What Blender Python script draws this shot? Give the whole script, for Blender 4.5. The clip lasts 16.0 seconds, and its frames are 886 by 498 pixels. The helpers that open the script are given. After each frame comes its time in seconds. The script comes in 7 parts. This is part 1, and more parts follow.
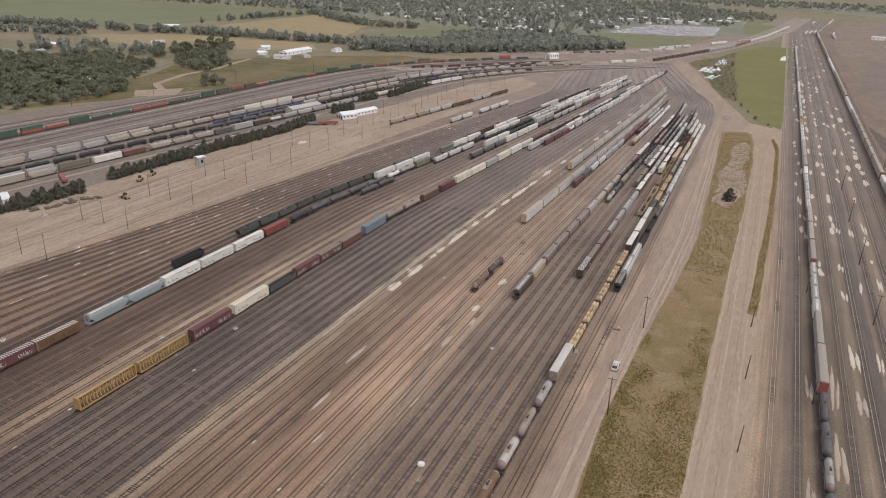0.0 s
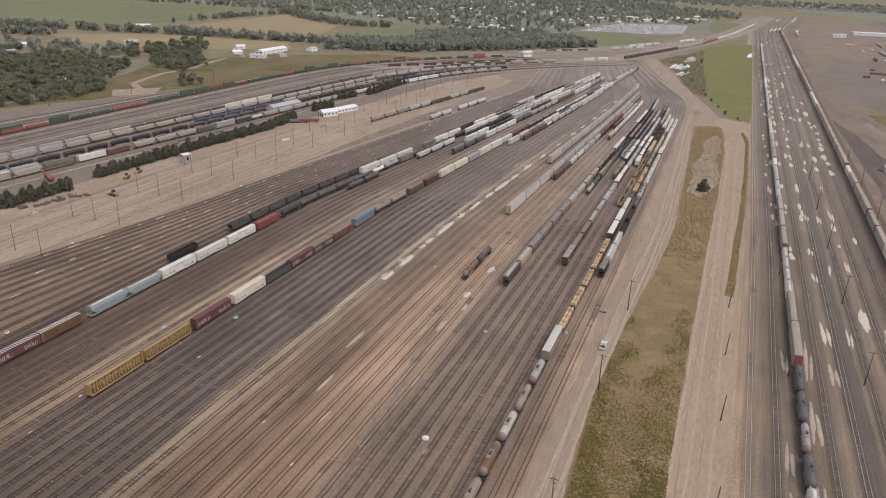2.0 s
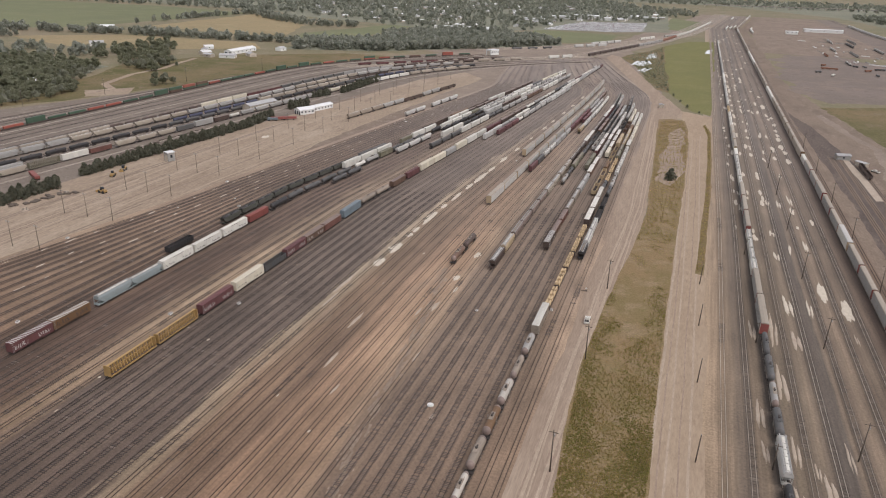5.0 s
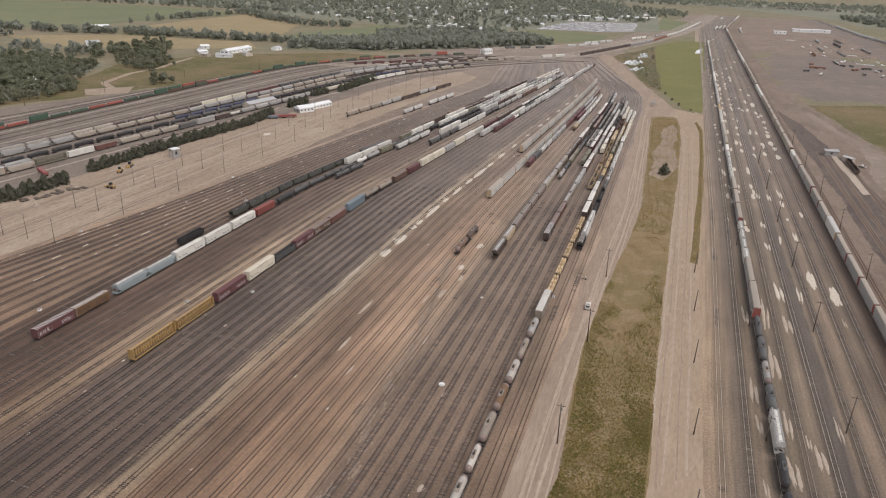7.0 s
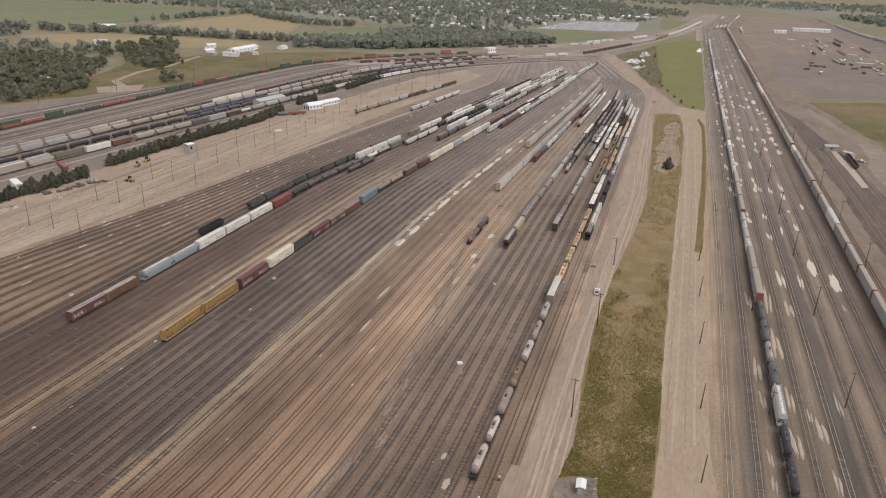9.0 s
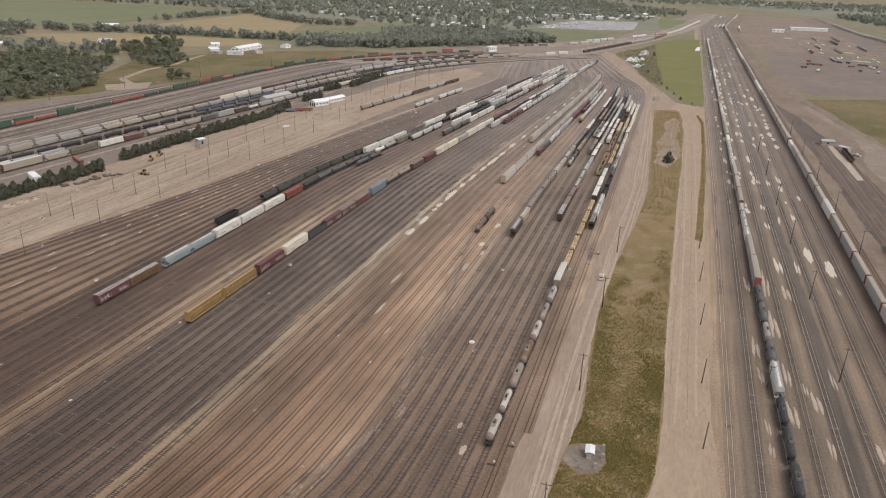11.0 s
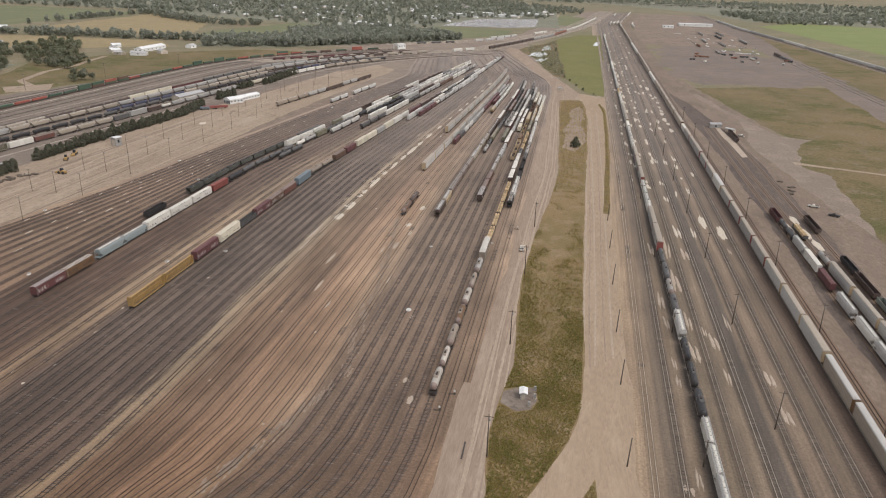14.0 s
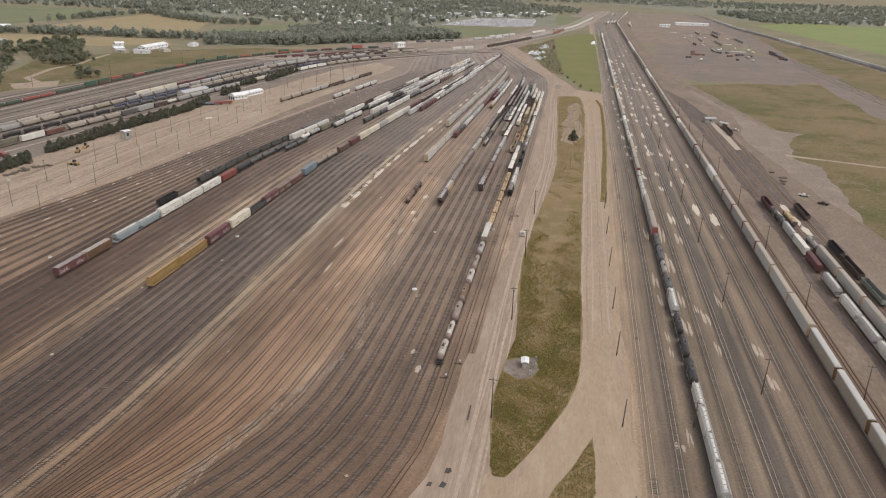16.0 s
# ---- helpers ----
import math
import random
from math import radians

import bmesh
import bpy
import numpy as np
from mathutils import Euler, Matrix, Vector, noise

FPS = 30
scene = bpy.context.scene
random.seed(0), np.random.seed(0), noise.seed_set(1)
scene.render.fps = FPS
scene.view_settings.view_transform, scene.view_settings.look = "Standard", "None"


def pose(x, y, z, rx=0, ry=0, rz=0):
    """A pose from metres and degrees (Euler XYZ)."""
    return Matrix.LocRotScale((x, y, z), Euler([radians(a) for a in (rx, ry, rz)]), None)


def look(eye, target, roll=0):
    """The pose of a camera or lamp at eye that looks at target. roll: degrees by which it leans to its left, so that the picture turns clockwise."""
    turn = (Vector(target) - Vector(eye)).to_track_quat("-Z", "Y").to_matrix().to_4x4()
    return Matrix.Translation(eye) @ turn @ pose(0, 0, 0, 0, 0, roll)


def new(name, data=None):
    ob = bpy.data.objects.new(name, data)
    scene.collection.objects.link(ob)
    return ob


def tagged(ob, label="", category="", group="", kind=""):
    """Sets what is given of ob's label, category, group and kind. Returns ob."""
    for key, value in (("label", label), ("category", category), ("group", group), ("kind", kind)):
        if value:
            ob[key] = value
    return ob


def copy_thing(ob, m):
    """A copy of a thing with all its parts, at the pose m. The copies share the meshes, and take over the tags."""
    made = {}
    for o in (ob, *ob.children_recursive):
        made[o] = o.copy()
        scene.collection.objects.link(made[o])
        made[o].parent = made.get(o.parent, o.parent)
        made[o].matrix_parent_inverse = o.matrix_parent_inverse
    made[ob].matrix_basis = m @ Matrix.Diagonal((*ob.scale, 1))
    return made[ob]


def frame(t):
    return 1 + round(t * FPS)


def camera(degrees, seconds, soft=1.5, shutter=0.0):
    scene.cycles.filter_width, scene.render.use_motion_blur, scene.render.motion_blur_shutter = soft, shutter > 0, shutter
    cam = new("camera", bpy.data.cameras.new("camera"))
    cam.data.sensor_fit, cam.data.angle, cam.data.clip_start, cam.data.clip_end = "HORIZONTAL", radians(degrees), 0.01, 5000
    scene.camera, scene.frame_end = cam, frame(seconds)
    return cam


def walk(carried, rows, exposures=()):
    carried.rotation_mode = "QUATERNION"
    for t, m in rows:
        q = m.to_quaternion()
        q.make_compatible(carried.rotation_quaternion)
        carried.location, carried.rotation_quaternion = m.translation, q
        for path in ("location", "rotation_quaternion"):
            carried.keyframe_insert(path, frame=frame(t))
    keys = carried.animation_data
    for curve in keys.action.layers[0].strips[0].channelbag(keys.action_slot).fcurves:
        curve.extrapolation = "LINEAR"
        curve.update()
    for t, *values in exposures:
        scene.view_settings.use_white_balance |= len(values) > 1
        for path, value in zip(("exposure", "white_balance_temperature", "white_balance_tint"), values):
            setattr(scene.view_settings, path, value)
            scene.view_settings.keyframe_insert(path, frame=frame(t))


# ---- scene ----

# world: x to the right of the tracks, y along the tracks, z up, metres
cam = camera(63.7, 16.0, soft=1.05)
PATH = [  # seconds, x, y, z, pitch, lean, yaw
    (0.0, 0.00, 0.00, 120.00, -21.861, 1.590, 23.800),
    (0.5, -0.39, -3.18, 119.71, -21.822, 1.561, 23.197),
    (1.0, -1.06, -6.41, 119.81, -21.823, 1.595, 22.571),
    (1.5, -1.86, -9.35, 119.61, -21.824, 1.615, 22.014),
    (2.0, -2.48, -12.59, 119.69, -21.843, 1.611, 21.452),
    (2.5, -3.18, -15.84, 119.72, -21.828, 1.596, 20.914),
    (3.0, -3.75, -19.00, 119.82, -21.824, 1.609, 20.393),
    (3.5, -4.32, -22.21, 119.90, -21.825, 1.584, 19.881),
    (4.0, -4.81, -25.35, 120.05, -21.833, 1.558, 19.404),
    (6.5, -7.32, -41.26, 120.30, -21.770, 1.601, 17.650),
    (7.0, -7.71, -44.40, 120.22, -21.770, 1.620, 17.668),
    (7.5, -8.33, -47.70, 120.06, -21.757, 1.666, 17.647),
    (8.0, -8.72, -51.04, 119.92, -21.749, 1.635, 17.662),
    (8.5, -9.19, -54.31, 119.56, -21.735, 1.642, 17.648),
    (9.0, -9.43, -57.48, 119.59, -21.762, 1.587, 17.683),
    (11.3, -10.28, -72.50, 118.25, -21.74, 1.555, 17.55),
    (11.5, -10.37, -73.88, 118.09, -21.741, 1.550, 17.400),
    (12.0, -10.70, -77.63, 118.01, -21.724, 1.573, 14.245),
    (12.5, -11.08, -81.11, 117.64, -21.661, 1.595, 12.712),
    (13.0, -11.10, -84.66, 117.07, -21.600, 1.563, 11.609),
    (13.5, -11.45, -88.33, 116.54, -21.552, 1.570, 10.206),
    (14.0, -11.52, -91.99, 116.27, -21.529, 1.595, 10.116),
    (14.5, -11.43, -95.41, 115.71, -21.526, 1.580, 10.130),
    (15.0, -11.51, -99.17, 115.39, -21.553, 1.581, 10.075),
    (15.5, -11.25, -102.63, 114.96, -21.532, 1.539, 10.027),
    (16.0, -11.23, -106.40, 114.21, -21.473, 1.567, 9.944),
]
walk(cam, [(t, pose(x, y, z, 90 + p, 0, w) @ pose(0, 0, 0, 0, 0, r)) for t, x, y, z, p, r, w in PATH],
     exposures=[(0.0, 0.33, 6300, 15), (6.5, 0.38, 6380, 14), (16.0, 0.42, 6460, 12)])

# ---- light: a hazy, mostly overcast day, the sun high and soft from the right ----
world = bpy.data.worlds.new("sky")
scene.world = world
world.use_nodes = True
wn = world.node_tree.nodes
sky = wn.new("ShaderNodeTexSky")
sky.sky_type, sky.sun_disc = "NISHITA", False
sky.sun_elevation, sky.sun_rotation = radians(58), radians(115)
sky.air_density, sky.dust_density, sky.ozone_density = 1.0, 2.0, 1.0
wn["Background"].inputs["Strength"].default_value = 0.15
veil = wn.new("ShaderNodeHueSaturation")  # a thin overcast takes most of the blue out
veil.inputs["Saturation"].default_value = 0.2
world.node_tree.links.new(sky.outputs[0], veil.inputs["Color"])
world.node_tree.links.new(veil.outputs[0], wn["Background"].inputs["Color"])
sun_data = bpy.data.lights.new("sun", "SUN")
sun_data.energy, sun_data.angle, sun_data.color = 0.8, radians(34), (1.0, 0.92, 0.82)
sun = new("sun", sun_data)
SUN_AZ, SUN_EL = radians(115), radians(58)
sun.matrix_world = look((300 * math.sin(SUN_AZ) * math.cos(SUN_EL), 300 * math.cos(SUN_AZ) * math.cos(SUN_EL), 300 * math.sin(SUN_EL)), (0, 0, 0))

# ---- materials ----
def graph(name):
    m = bpy.data.materials.new(name)
    m.use_nodes = True
    nt = m.node_tree
    return m, nt, nt.nodes["Principled BSDF"]


def node(nt, kind, **kw):
    n = nt.nodes.new("ShaderNode" + kind)
    for k, v in kw.items():
        if k in n.inputs:
            n.inputs[k].default_value = v
        else:
            setattr(n, k, v)
    return n


def mix(nt, fac, a, b, how="MIX"):
    n = nt.nodes.new("ShaderNodeMix")
    n.data_type, n.blend_type = "RGBA", how
    for i, v in ((0, fac), (6, a), (7, b)):
        if isinstance(v, bpy.types.NodeSocket):
            nt.links.new(v, n.inputs[i])
        elif i == 0:
            n.inputs[0].default_value = v
        else:
            n.inputs[i].default_value = (*v, 1)
    return n.outputs[2]


def noise_at(nt, vec, scale, detail=4.0, stretch=None, rough=0.6):
    n = node(nt, "TexNoise", Scale=scale, Detail=detail, Roughness=rough)
    if stretch:
        mp = nt.nodes.new("ShaderNodeMapping")
        mp.inputs["Scale"].default_value = stretch
        nt.links.new(vec, mp.inputs[0])
        vec = mp.outputs[0]
    nt.links.new(vec, n.inputs["Vector"])
    return n.outputs["Fac"]


def ramp(nt, fac, stops):
    r = nt.nodes.new("ShaderNodeValToRGB")
    els = r.color_ramp.elements
    while len(els) < len(stops):
        els.new(0.5)
    for e, (p, c) in zip(els, stops):
        e.position = p
        e.color = (*c, 1) if isinstance(c, tuple) else (c, c, c, 1)
    nt.links.new(fac, r.inputs[0])
    return r.outputs[0]


def bumped(nt, bsdf, fac, strength, distance):
    b = node(nt, "Bump", Strength=strength, Distance=distance)
    nt.links.new(fac, b.inputs["Height"])
    nt.links.new(b.outputs[0], bsdf.inputs["Normal"])


def surface(name, a, b, scale=0.4, fine=6.0, rough=0.85, metal=0.0, bump=0.3, dist=0.03, vary=0.0, coords="Position", stretch=None, third=None):
    """Two-tone surface with coarse blotches and fine grain."""
    m, nt, bsdf = graph(name)
    if coords == "Position":
        vec = nt.nodes.new("ShaderNodeNewGeometry").outputs["Position"]
    else:
        vec = nt.nodes.new("ShaderNodeTexCoord").outputs["Object"]
    n1 = ramp(nt, noise_at(nt, vec, scale, 5, stretch), [(0.35, 0.0), (0.65, 1.0)])
    n2 = noise_at(nt, vec, fine, 3, stretch)
    col = mix(nt, n1, a, b)
    col = mix(nt, 0.35, col, ramp(nt, n2, [(0.3, 0.35), (0.7, 0.65)]), "OVERLAY")
    if third:
        n3 = ramp(nt, noise_at(nt, vec, scale * 0.23, 4, stretch), [(0.48, 0.0), (0.68, 1.0)])
        col = mix(nt, n3, col, third)
    if vary:
        info = nt.nodes.new("ShaderNodeObjectInfo")
        hsv = node(nt, "HueSaturation")
        mr = node(nt, "MapRange")
        mr.inputs["To Min"].default_value, mr.inputs["To Max"].default_value = 1 - vary, 1 + vary
        nt.links.new(info.outputs["Random"], mr.inputs[0])
        nt.links.new(mr.outputs[0], hsv.inputs["Value"])
        nt.links.new(col, hsv.inputs["Color"])
        col = hsv.outputs[0]
    nt.links.new(col, bsdf.inputs["Base Color"])
    bsdf.inputs["Roughness"].default_value, bsdf.inputs["Metallic"].default_value = rough, metal
    bumped(nt, bsdf, n2, bump, dist)
    return m


def patchy(name, tones, big=0.012, mid=0.07, fine=0.9, grain=0.5, stretch=None):
    """Rough ground in four tones: large drifts, patches, tufts and grain."""
    m, nt, bsdf = graph(name)
    vec = nt.nodes.new("ShaderNodeNewGeometry").outputs["Position"]
    col = mix(nt, ramp(nt, noise_at(nt, vec, big, 5, stretch, 0.65), [(0.4, 0.0), (0.6, 1.0)]), tones[0], tones[1])
    col = mix(nt, ramp(nt, noise_at(nt, vec, mid, 6, stretch, 0.7), [(0.5, 0.0), (0.64, 1.0)]), col, tones[2])
    col = mix(nt, ramp(nt, noise_at(nt, vec, mid * 2.7, 5, stretch, 0.7), [(0.54, 0.0), (0.66, 0.8)]), col, tones[3])
    f = noise_at(nt, vec, fine, 6, stretch, 0.75)
    col = mix(nt, grain, col, ramp(nt, f, [(0.32, 0.25), (0.68, 0.75)]), "OVERLAY")
    nt.links.new(col, bsdf.inputs["Base Color"])
    bsdf.inputs["Roughness"].default_value = 0.95
    bsdf.inputs["Specular IOR Level"].default_value = 0.2
    bumped(nt, bsdf, f, 0.6, 0.12)
    return m


def foliage(name, a, b, rough=0.7):
    m, nt, bsdf = graph(name)
    geo = nt.nodes.new("ShaderNodeNewGeometry")
    n = noise_at(nt, geo.outputs["Position"], 0.08, 3)
    f = mix(nt, 0.5, geo.outputs["Random Per Island"], n)
    col = mix(nt, ramp(nt, f, [(0.25, 0.0), (0.75, 1.0)]), a, b)
    nt.links.new(col, bsdf.inputs["Base Color"])
    bsdf.inputs["Roughness"].default_value = rough
    bsdf.inputs["Specular IOR Level"].default_value = 0.2
    thin = node(nt, "BsdfTranslucent")
    nt.links.new(mix(nt, 1.0, col, (1.6, 1.6, 1.4), "MULTIPLY"), thin.inputs[0])
    both = nt.nodes.new("ShaderNodeMixShader")
    both.inputs[0].default_value = 0.5
    nt.links.new(bsdf.outputs[0], both.inputs[1])
    nt.links.new(thin.outputs[0], both.inputs[2])
    nt.links.new(both.outputs[0], nt.nodes["Material Output"].inputs[0])
    return m


def banded(name, lo, hi, stops, warp=2.5, rail_stain_shade=False, darker=1.0, streak=0.5, tint=(1, 1, 1), oil=0.0, swirl=0.45, dust=0.0):
    """Ballast whose colour changes from track to track; the map holds metres across and along the tracks."""
    m, nt, bsdf = graph(name)
    uvm = nt.nodes.new("ShaderNodeUVMap")
    uvm.uv_map = "along"
    vec = uvm.outputs[0]
    sep = nt.nodes.new("ShaderNodeSeparateXYZ")
    nt.links.new(vec, sep.inputs[0])
    w = noise_at(nt, vec, 1.0, 5, (0.11, 0.018, 1))
    off = node(nt, "MapRange")
    off.inputs["To Min"].default_value, off.inputs["To Max"].default_value = -2.2 * warp, 2.2 * warp
    nt.links.new(w, off.inputs[0])
    add = node(nt, "Math", operation="ADD")
    nt.links.new(sep.outputs[0], add.inputs[0])
    nt.links.new(off.outputs[0], add.inputs[1])
    mr = node(nt, "MapRange")
    mr.inputs["From Min"].default_value, mr.inputs["From Max"].default_value = lo, hi
    nt.links.new(add.outputs[0], mr.inputs[0])
    col = ramp(nt, mr.outputs[0], [((v - lo) / (hi - lo), tuple(q * darker * k for q, k in zip(c, tint))) for v, c in stops])
    s1 = noise_at(nt, vec, 1.0, 4, (0.9, 0.02, 1))
    col = mix(nt, streak, col, ramp(nt, s1, [(0.3, 0.3), (0.7, 0.7)]), "OVERLAY")
    s2 = noise_at(nt, vec, 1.0, 5, (0.16, 0.025, 1) if swirl > 0.5 else (0.05, 0.03, 1))
    col = mix(nt, swirl, col, ramp(nt, s2, [(0.3, 0.3), (0.7, 0.7)]), "OVERLAY")
    if swirl > 0.5:
        mud = noise_at(nt, vec, 1.0, 4, (0.13, 0.016, 1))
        col = mix(nt, ramp(nt, mud, [(0.5, 0.0), (0.6, 0.75)]), col, (.25, .19, .135))
        grit = noise_at(nt, vec, 1.0, 4, (0.17, 0.011, 7))
        col = mix(nt, ramp(nt, grit, [(0.54, 0.0), (0.63, 0.7)]), col, (.115, .1, .09))
    s3 = noise_at(nt, vec, 1.3, 5, rough=0.75)
    col = mix(nt, 0.5, col, ramp(nt, s3, [(0.32, 0.2), (0.68, 0.8)]), "OVERLAY")
    if oil:
        blot = noise_at(nt, vec, 1.0, 5, (0.045, 0.014, 3), 0.65)
        col = mix(nt, 0.75, col, ramp(nt, blot, [(0.3, 0.27), (0.5, 0.5), (0.7, 0.72)]), "OVERLAY")
        drift = noise_at(nt, vec, 1.0, 5, (0.09, 0.02, 11), 0.7)
        col = mix(nt, ramp(nt, drift, [(0.6, 0.0), (0.68, 0.45)]), col, (.27, .205, .153))
        o1 = noise_at(nt, vec, 1.0, 4, (0.012, 0.02, 1))
        soft = node(nt, "MapRange")
        soft.inputs["From Min"].default_value, soft.inputs["From Max"].default_value = 175.0, 25.0
        nt.links.new(sep.outputs[1], soft.inputs[0])
        both = node(nt, "Math", operation="MULTIPLY")
        nt.links.new(soft.outputs[0], both.inputs[0])
        nt.links.new(ramp(nt, o1, [(0.22, 0.5), (0.52, 1.0)]), both.inputs[1])
        col = mix(nt, both.outputs[0], col, mix(nt, oil, col, (.53, .43, .35), "MULTIPLY"))
    if dust:  # ballast pales towards the far end, distance haze put into its colour
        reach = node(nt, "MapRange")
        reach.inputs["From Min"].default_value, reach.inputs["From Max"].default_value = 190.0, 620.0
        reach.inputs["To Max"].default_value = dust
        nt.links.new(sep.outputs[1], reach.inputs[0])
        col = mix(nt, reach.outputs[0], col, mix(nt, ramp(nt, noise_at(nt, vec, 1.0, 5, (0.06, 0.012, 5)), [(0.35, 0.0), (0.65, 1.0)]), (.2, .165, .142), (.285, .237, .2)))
    if rail_stain_shade:
        uv2 = nt.nodes.new("ShaderNodeUVMap")
        uv2.uv_map = "side"
        sp = nt.nodes.new("ShaderNodeSeparateXYZ")
        nt.links.new(uv2.outputs[0], sp.inputs[0])
        d = node(nt, "Math", operation="ABSOLUTE")
        nt.links.new(sp.outputs[0], d.inputs[0])
        # dark bands along the rails: stains, with the rails' shadow painted in
        stain = ramp(nt, d.outputs[0], [(0.0, 0.97), (0.4, 0.92), (0.52, 0.3), (0.7, 0.3), (0.8, 0.9), (1.0, 0.97), (1.15, 1.0)])
        edge = ramp(nt, d.outputs[0], [(0.48, 0.0), (0.53, 1.0), (0.7, 1.0), (0.76, 0.0)])
        bare = noise_at(nt, vec, 1.0, 3, (0.23, 0.045, 1))
        show = node(nt, "Math", operation="MAXIMUM")
        nt.links.new(ramp(nt, bare, [(0.38, 0.1), (0.55, 1.0)]), show.inputs[0])
        nt.links.new(edge, show.inputs[1])
        wide = node(nt, "Math", operation="MULTIPLY")
        nt.links.new(show.outputs[0], wide.inputs[0])
        nt.links.new(show.outputs[0], wide.inputs[1])
        col = mix(nt, rail_stain_shade, col, mix(nt, wide.outputs[0], (1, 1, 1), stain), "MULTIPLY")
    nt.links.new(col, bsdf.inputs["Base Color"])
    bsdf.inputs["Roughness"].default_value = 0.92
    bumped(nt, bsdf, s3, 0.5, 0.05)
    return m


BOWL = [(-256, (.310, .235, .180)), (-249, (.250, .187, .145)), (-246, (.117, .085, .068)), (-226, (.122, .087, .068)), (-222, (.152, .110, .085)), (-212, (.096, .068, .055)), (-206, (.100, .071, .058)),
        (-196, (.100, .071, .059)), (-182, (.109, .078, .064)), (-175, (.200, .152, .117)), (-171, (.280, .220, .170)), (-168, (.250, .195, .150)), (-164.5, (.140, .108, .090)), (-163, (.118, .096, .087)),
        (-128, (.125, .101, .091)), (-126.5, (.300, .255, .205)), (-123.5, (.285, .236, .187)), (-119.5, (.220, .165, .125)), (-116, (.185, .135, .102)), (-106, (.175, .127, .098)),
        (-101, (.250, .178, .134)), (-88, (.275, .200, .150)), (-84.5, (.290, .218, .167)), (-83, (.300, .230, .177)), (-80, (.275, .212, .166)), (-77, (.19, .149, .124)), (-71, (.175, .136, .112)),
        (-46, (.17, .132, .109)), (-38.5, (.2, .154, .123)), (-35, (.235, .180, .142)), (-32, (.320, .245, .190)), (-25, (.360, .280, .220))]
# dark stops at 30-33 and 72-76 mix soil with painted train shade
RIGHT = [(11, (.42, .34, .26)), (15, (.37, .295, .23)), (19, (.29, .237, .19)), (21, (.2, .167, .142)), (24, (.18, .152, .133)), (26, (.235, .195, .16)), (28, (.26, .215, .175)),
         (30, (.145, .125, .114)), (33, (.15, .13, .118)), (35, (.225, .19, .152)), (37, (.185, .155, .132)), (40, (.195, .165, .137)), (42.5, (.265, .22, .18)), (44.5, (.165, .139, .122)),
         (47, (.135, .119, .111)), (49.2, (.14, .123, .114)), (50.5, (.25, .205, .17)), (52, (.16, .132, .114)), (54.5, (.22, .18, .15)), (57, (.285, .232, .19)), (59.5, (.18, .147, .124)),
         (63.5, (.21, .171, .142)), (66, (.155, .127, .109)), (69, (.19, .152, .129)), (72, (.13, .098, .084)), (76, (.14, .103, .086)), (79, (.25, .187, .15)), (88, (.25, .187, .15))]
# dust sets how strongly the far ballast is paled for haze
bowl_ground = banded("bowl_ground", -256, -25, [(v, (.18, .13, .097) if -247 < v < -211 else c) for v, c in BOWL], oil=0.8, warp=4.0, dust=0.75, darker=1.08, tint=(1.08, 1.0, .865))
bowl_ballast = banded("bowl_ballast", -256, -25, BOWL, rail_stain_shade=0.52, oil=0.8, warp=4.0, dust=0.75, darker=1.08, tint=(1.08, 1.0, .865))
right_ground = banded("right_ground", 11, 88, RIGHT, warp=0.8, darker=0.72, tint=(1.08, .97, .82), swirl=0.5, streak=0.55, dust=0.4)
right_ballast = banded("right_ballast", 11, 88, RIGHT, warp=0.8, rail_stain_shade=0.6, darker=0.6, tint=(1.08, .97, .82), swirl=0.4, streak=0.4, dust=0.35)
LEFT = [(-600, (.21, .17, .137)), (-480, (.195, .16, .132)), (-440, (.185, .152, .124)), (-380, (.21, .17, .137)), (-350, (.245, .206, .17)), (-330, (.28, .23, .18))]
left_ballast = banded("left_ballast", -600, -330, LEFT, rail_stain_shade=0.95, darker=0.85)
left_dirt = patchy("left_dirt", ((.2, .163, .132), (.17, .137, .112), (.25, .208, .168), (.145, .116, .096)), 0.02, 0.08, 0.8, 0.5)
rail_rust = surface("rail_rust", (.05, .035, .028), (.085, .06, .047), 0.3, 8, 0.7, 0.3, vary=0.3)
rail_bright = surface("rail_bright", (.5, .425, .345), (.42, .355, .29), 0.3, 8, 0.5, 0.1, vary=0.12)
rail_worn = surface("rail_worn", (.4, .335, .27), (.32, .265, .215), 0.2, 6, 0.55, 0.1, vary=0.2)
tie_wood, _nt, _b = graph("tie_wood")
_nt.links.new(ramp(_nt, _nt.nodes.new("ShaderNodeNewGeometry").outputs["Random Per Island"], [(0.0, (.042, .032, .026)), (0.5, (.068, .053, .043)), (0.85, (.1, .08, .066)), (0.96, (.16, .13, .108)), (1.0, (.25, .208, .172))]), _b.inputs["Base Color"])
_b.inputs["Roughness"].default_value = 0.95
tie_dark, _nt, _b = graph("tie_dark")
_nt.links.new(ramp(_nt, _nt.nodes.new("ShaderNodeNewGeometry").outputs["Random Per Island"], [(0.0, (.028, .022, .019)), (0.7, (.05, .04, .034)), (0.95, (.085, .07, .06)), (1.0, (.2, .17, .145))]), _b.inputs["Base Color"])
_b.inputs["Roughness"].default_value = 0.95
tie_grey, _nt, _b = graph("tie_grey")
_nt.links.new(ramp(_nt, _nt.nodes.new("ShaderNodeNewGeometry").outputs["Random Per Island"], [(0.0, (.056, .045, .038)), (0.5, (.086, .069, .058)), (0.9, (.125, .101, .086)), (1.0, (.175, .143, .12))]), _b.inputs["Base Color"])
_b.inputs["Roughness"].default_value = 0.95
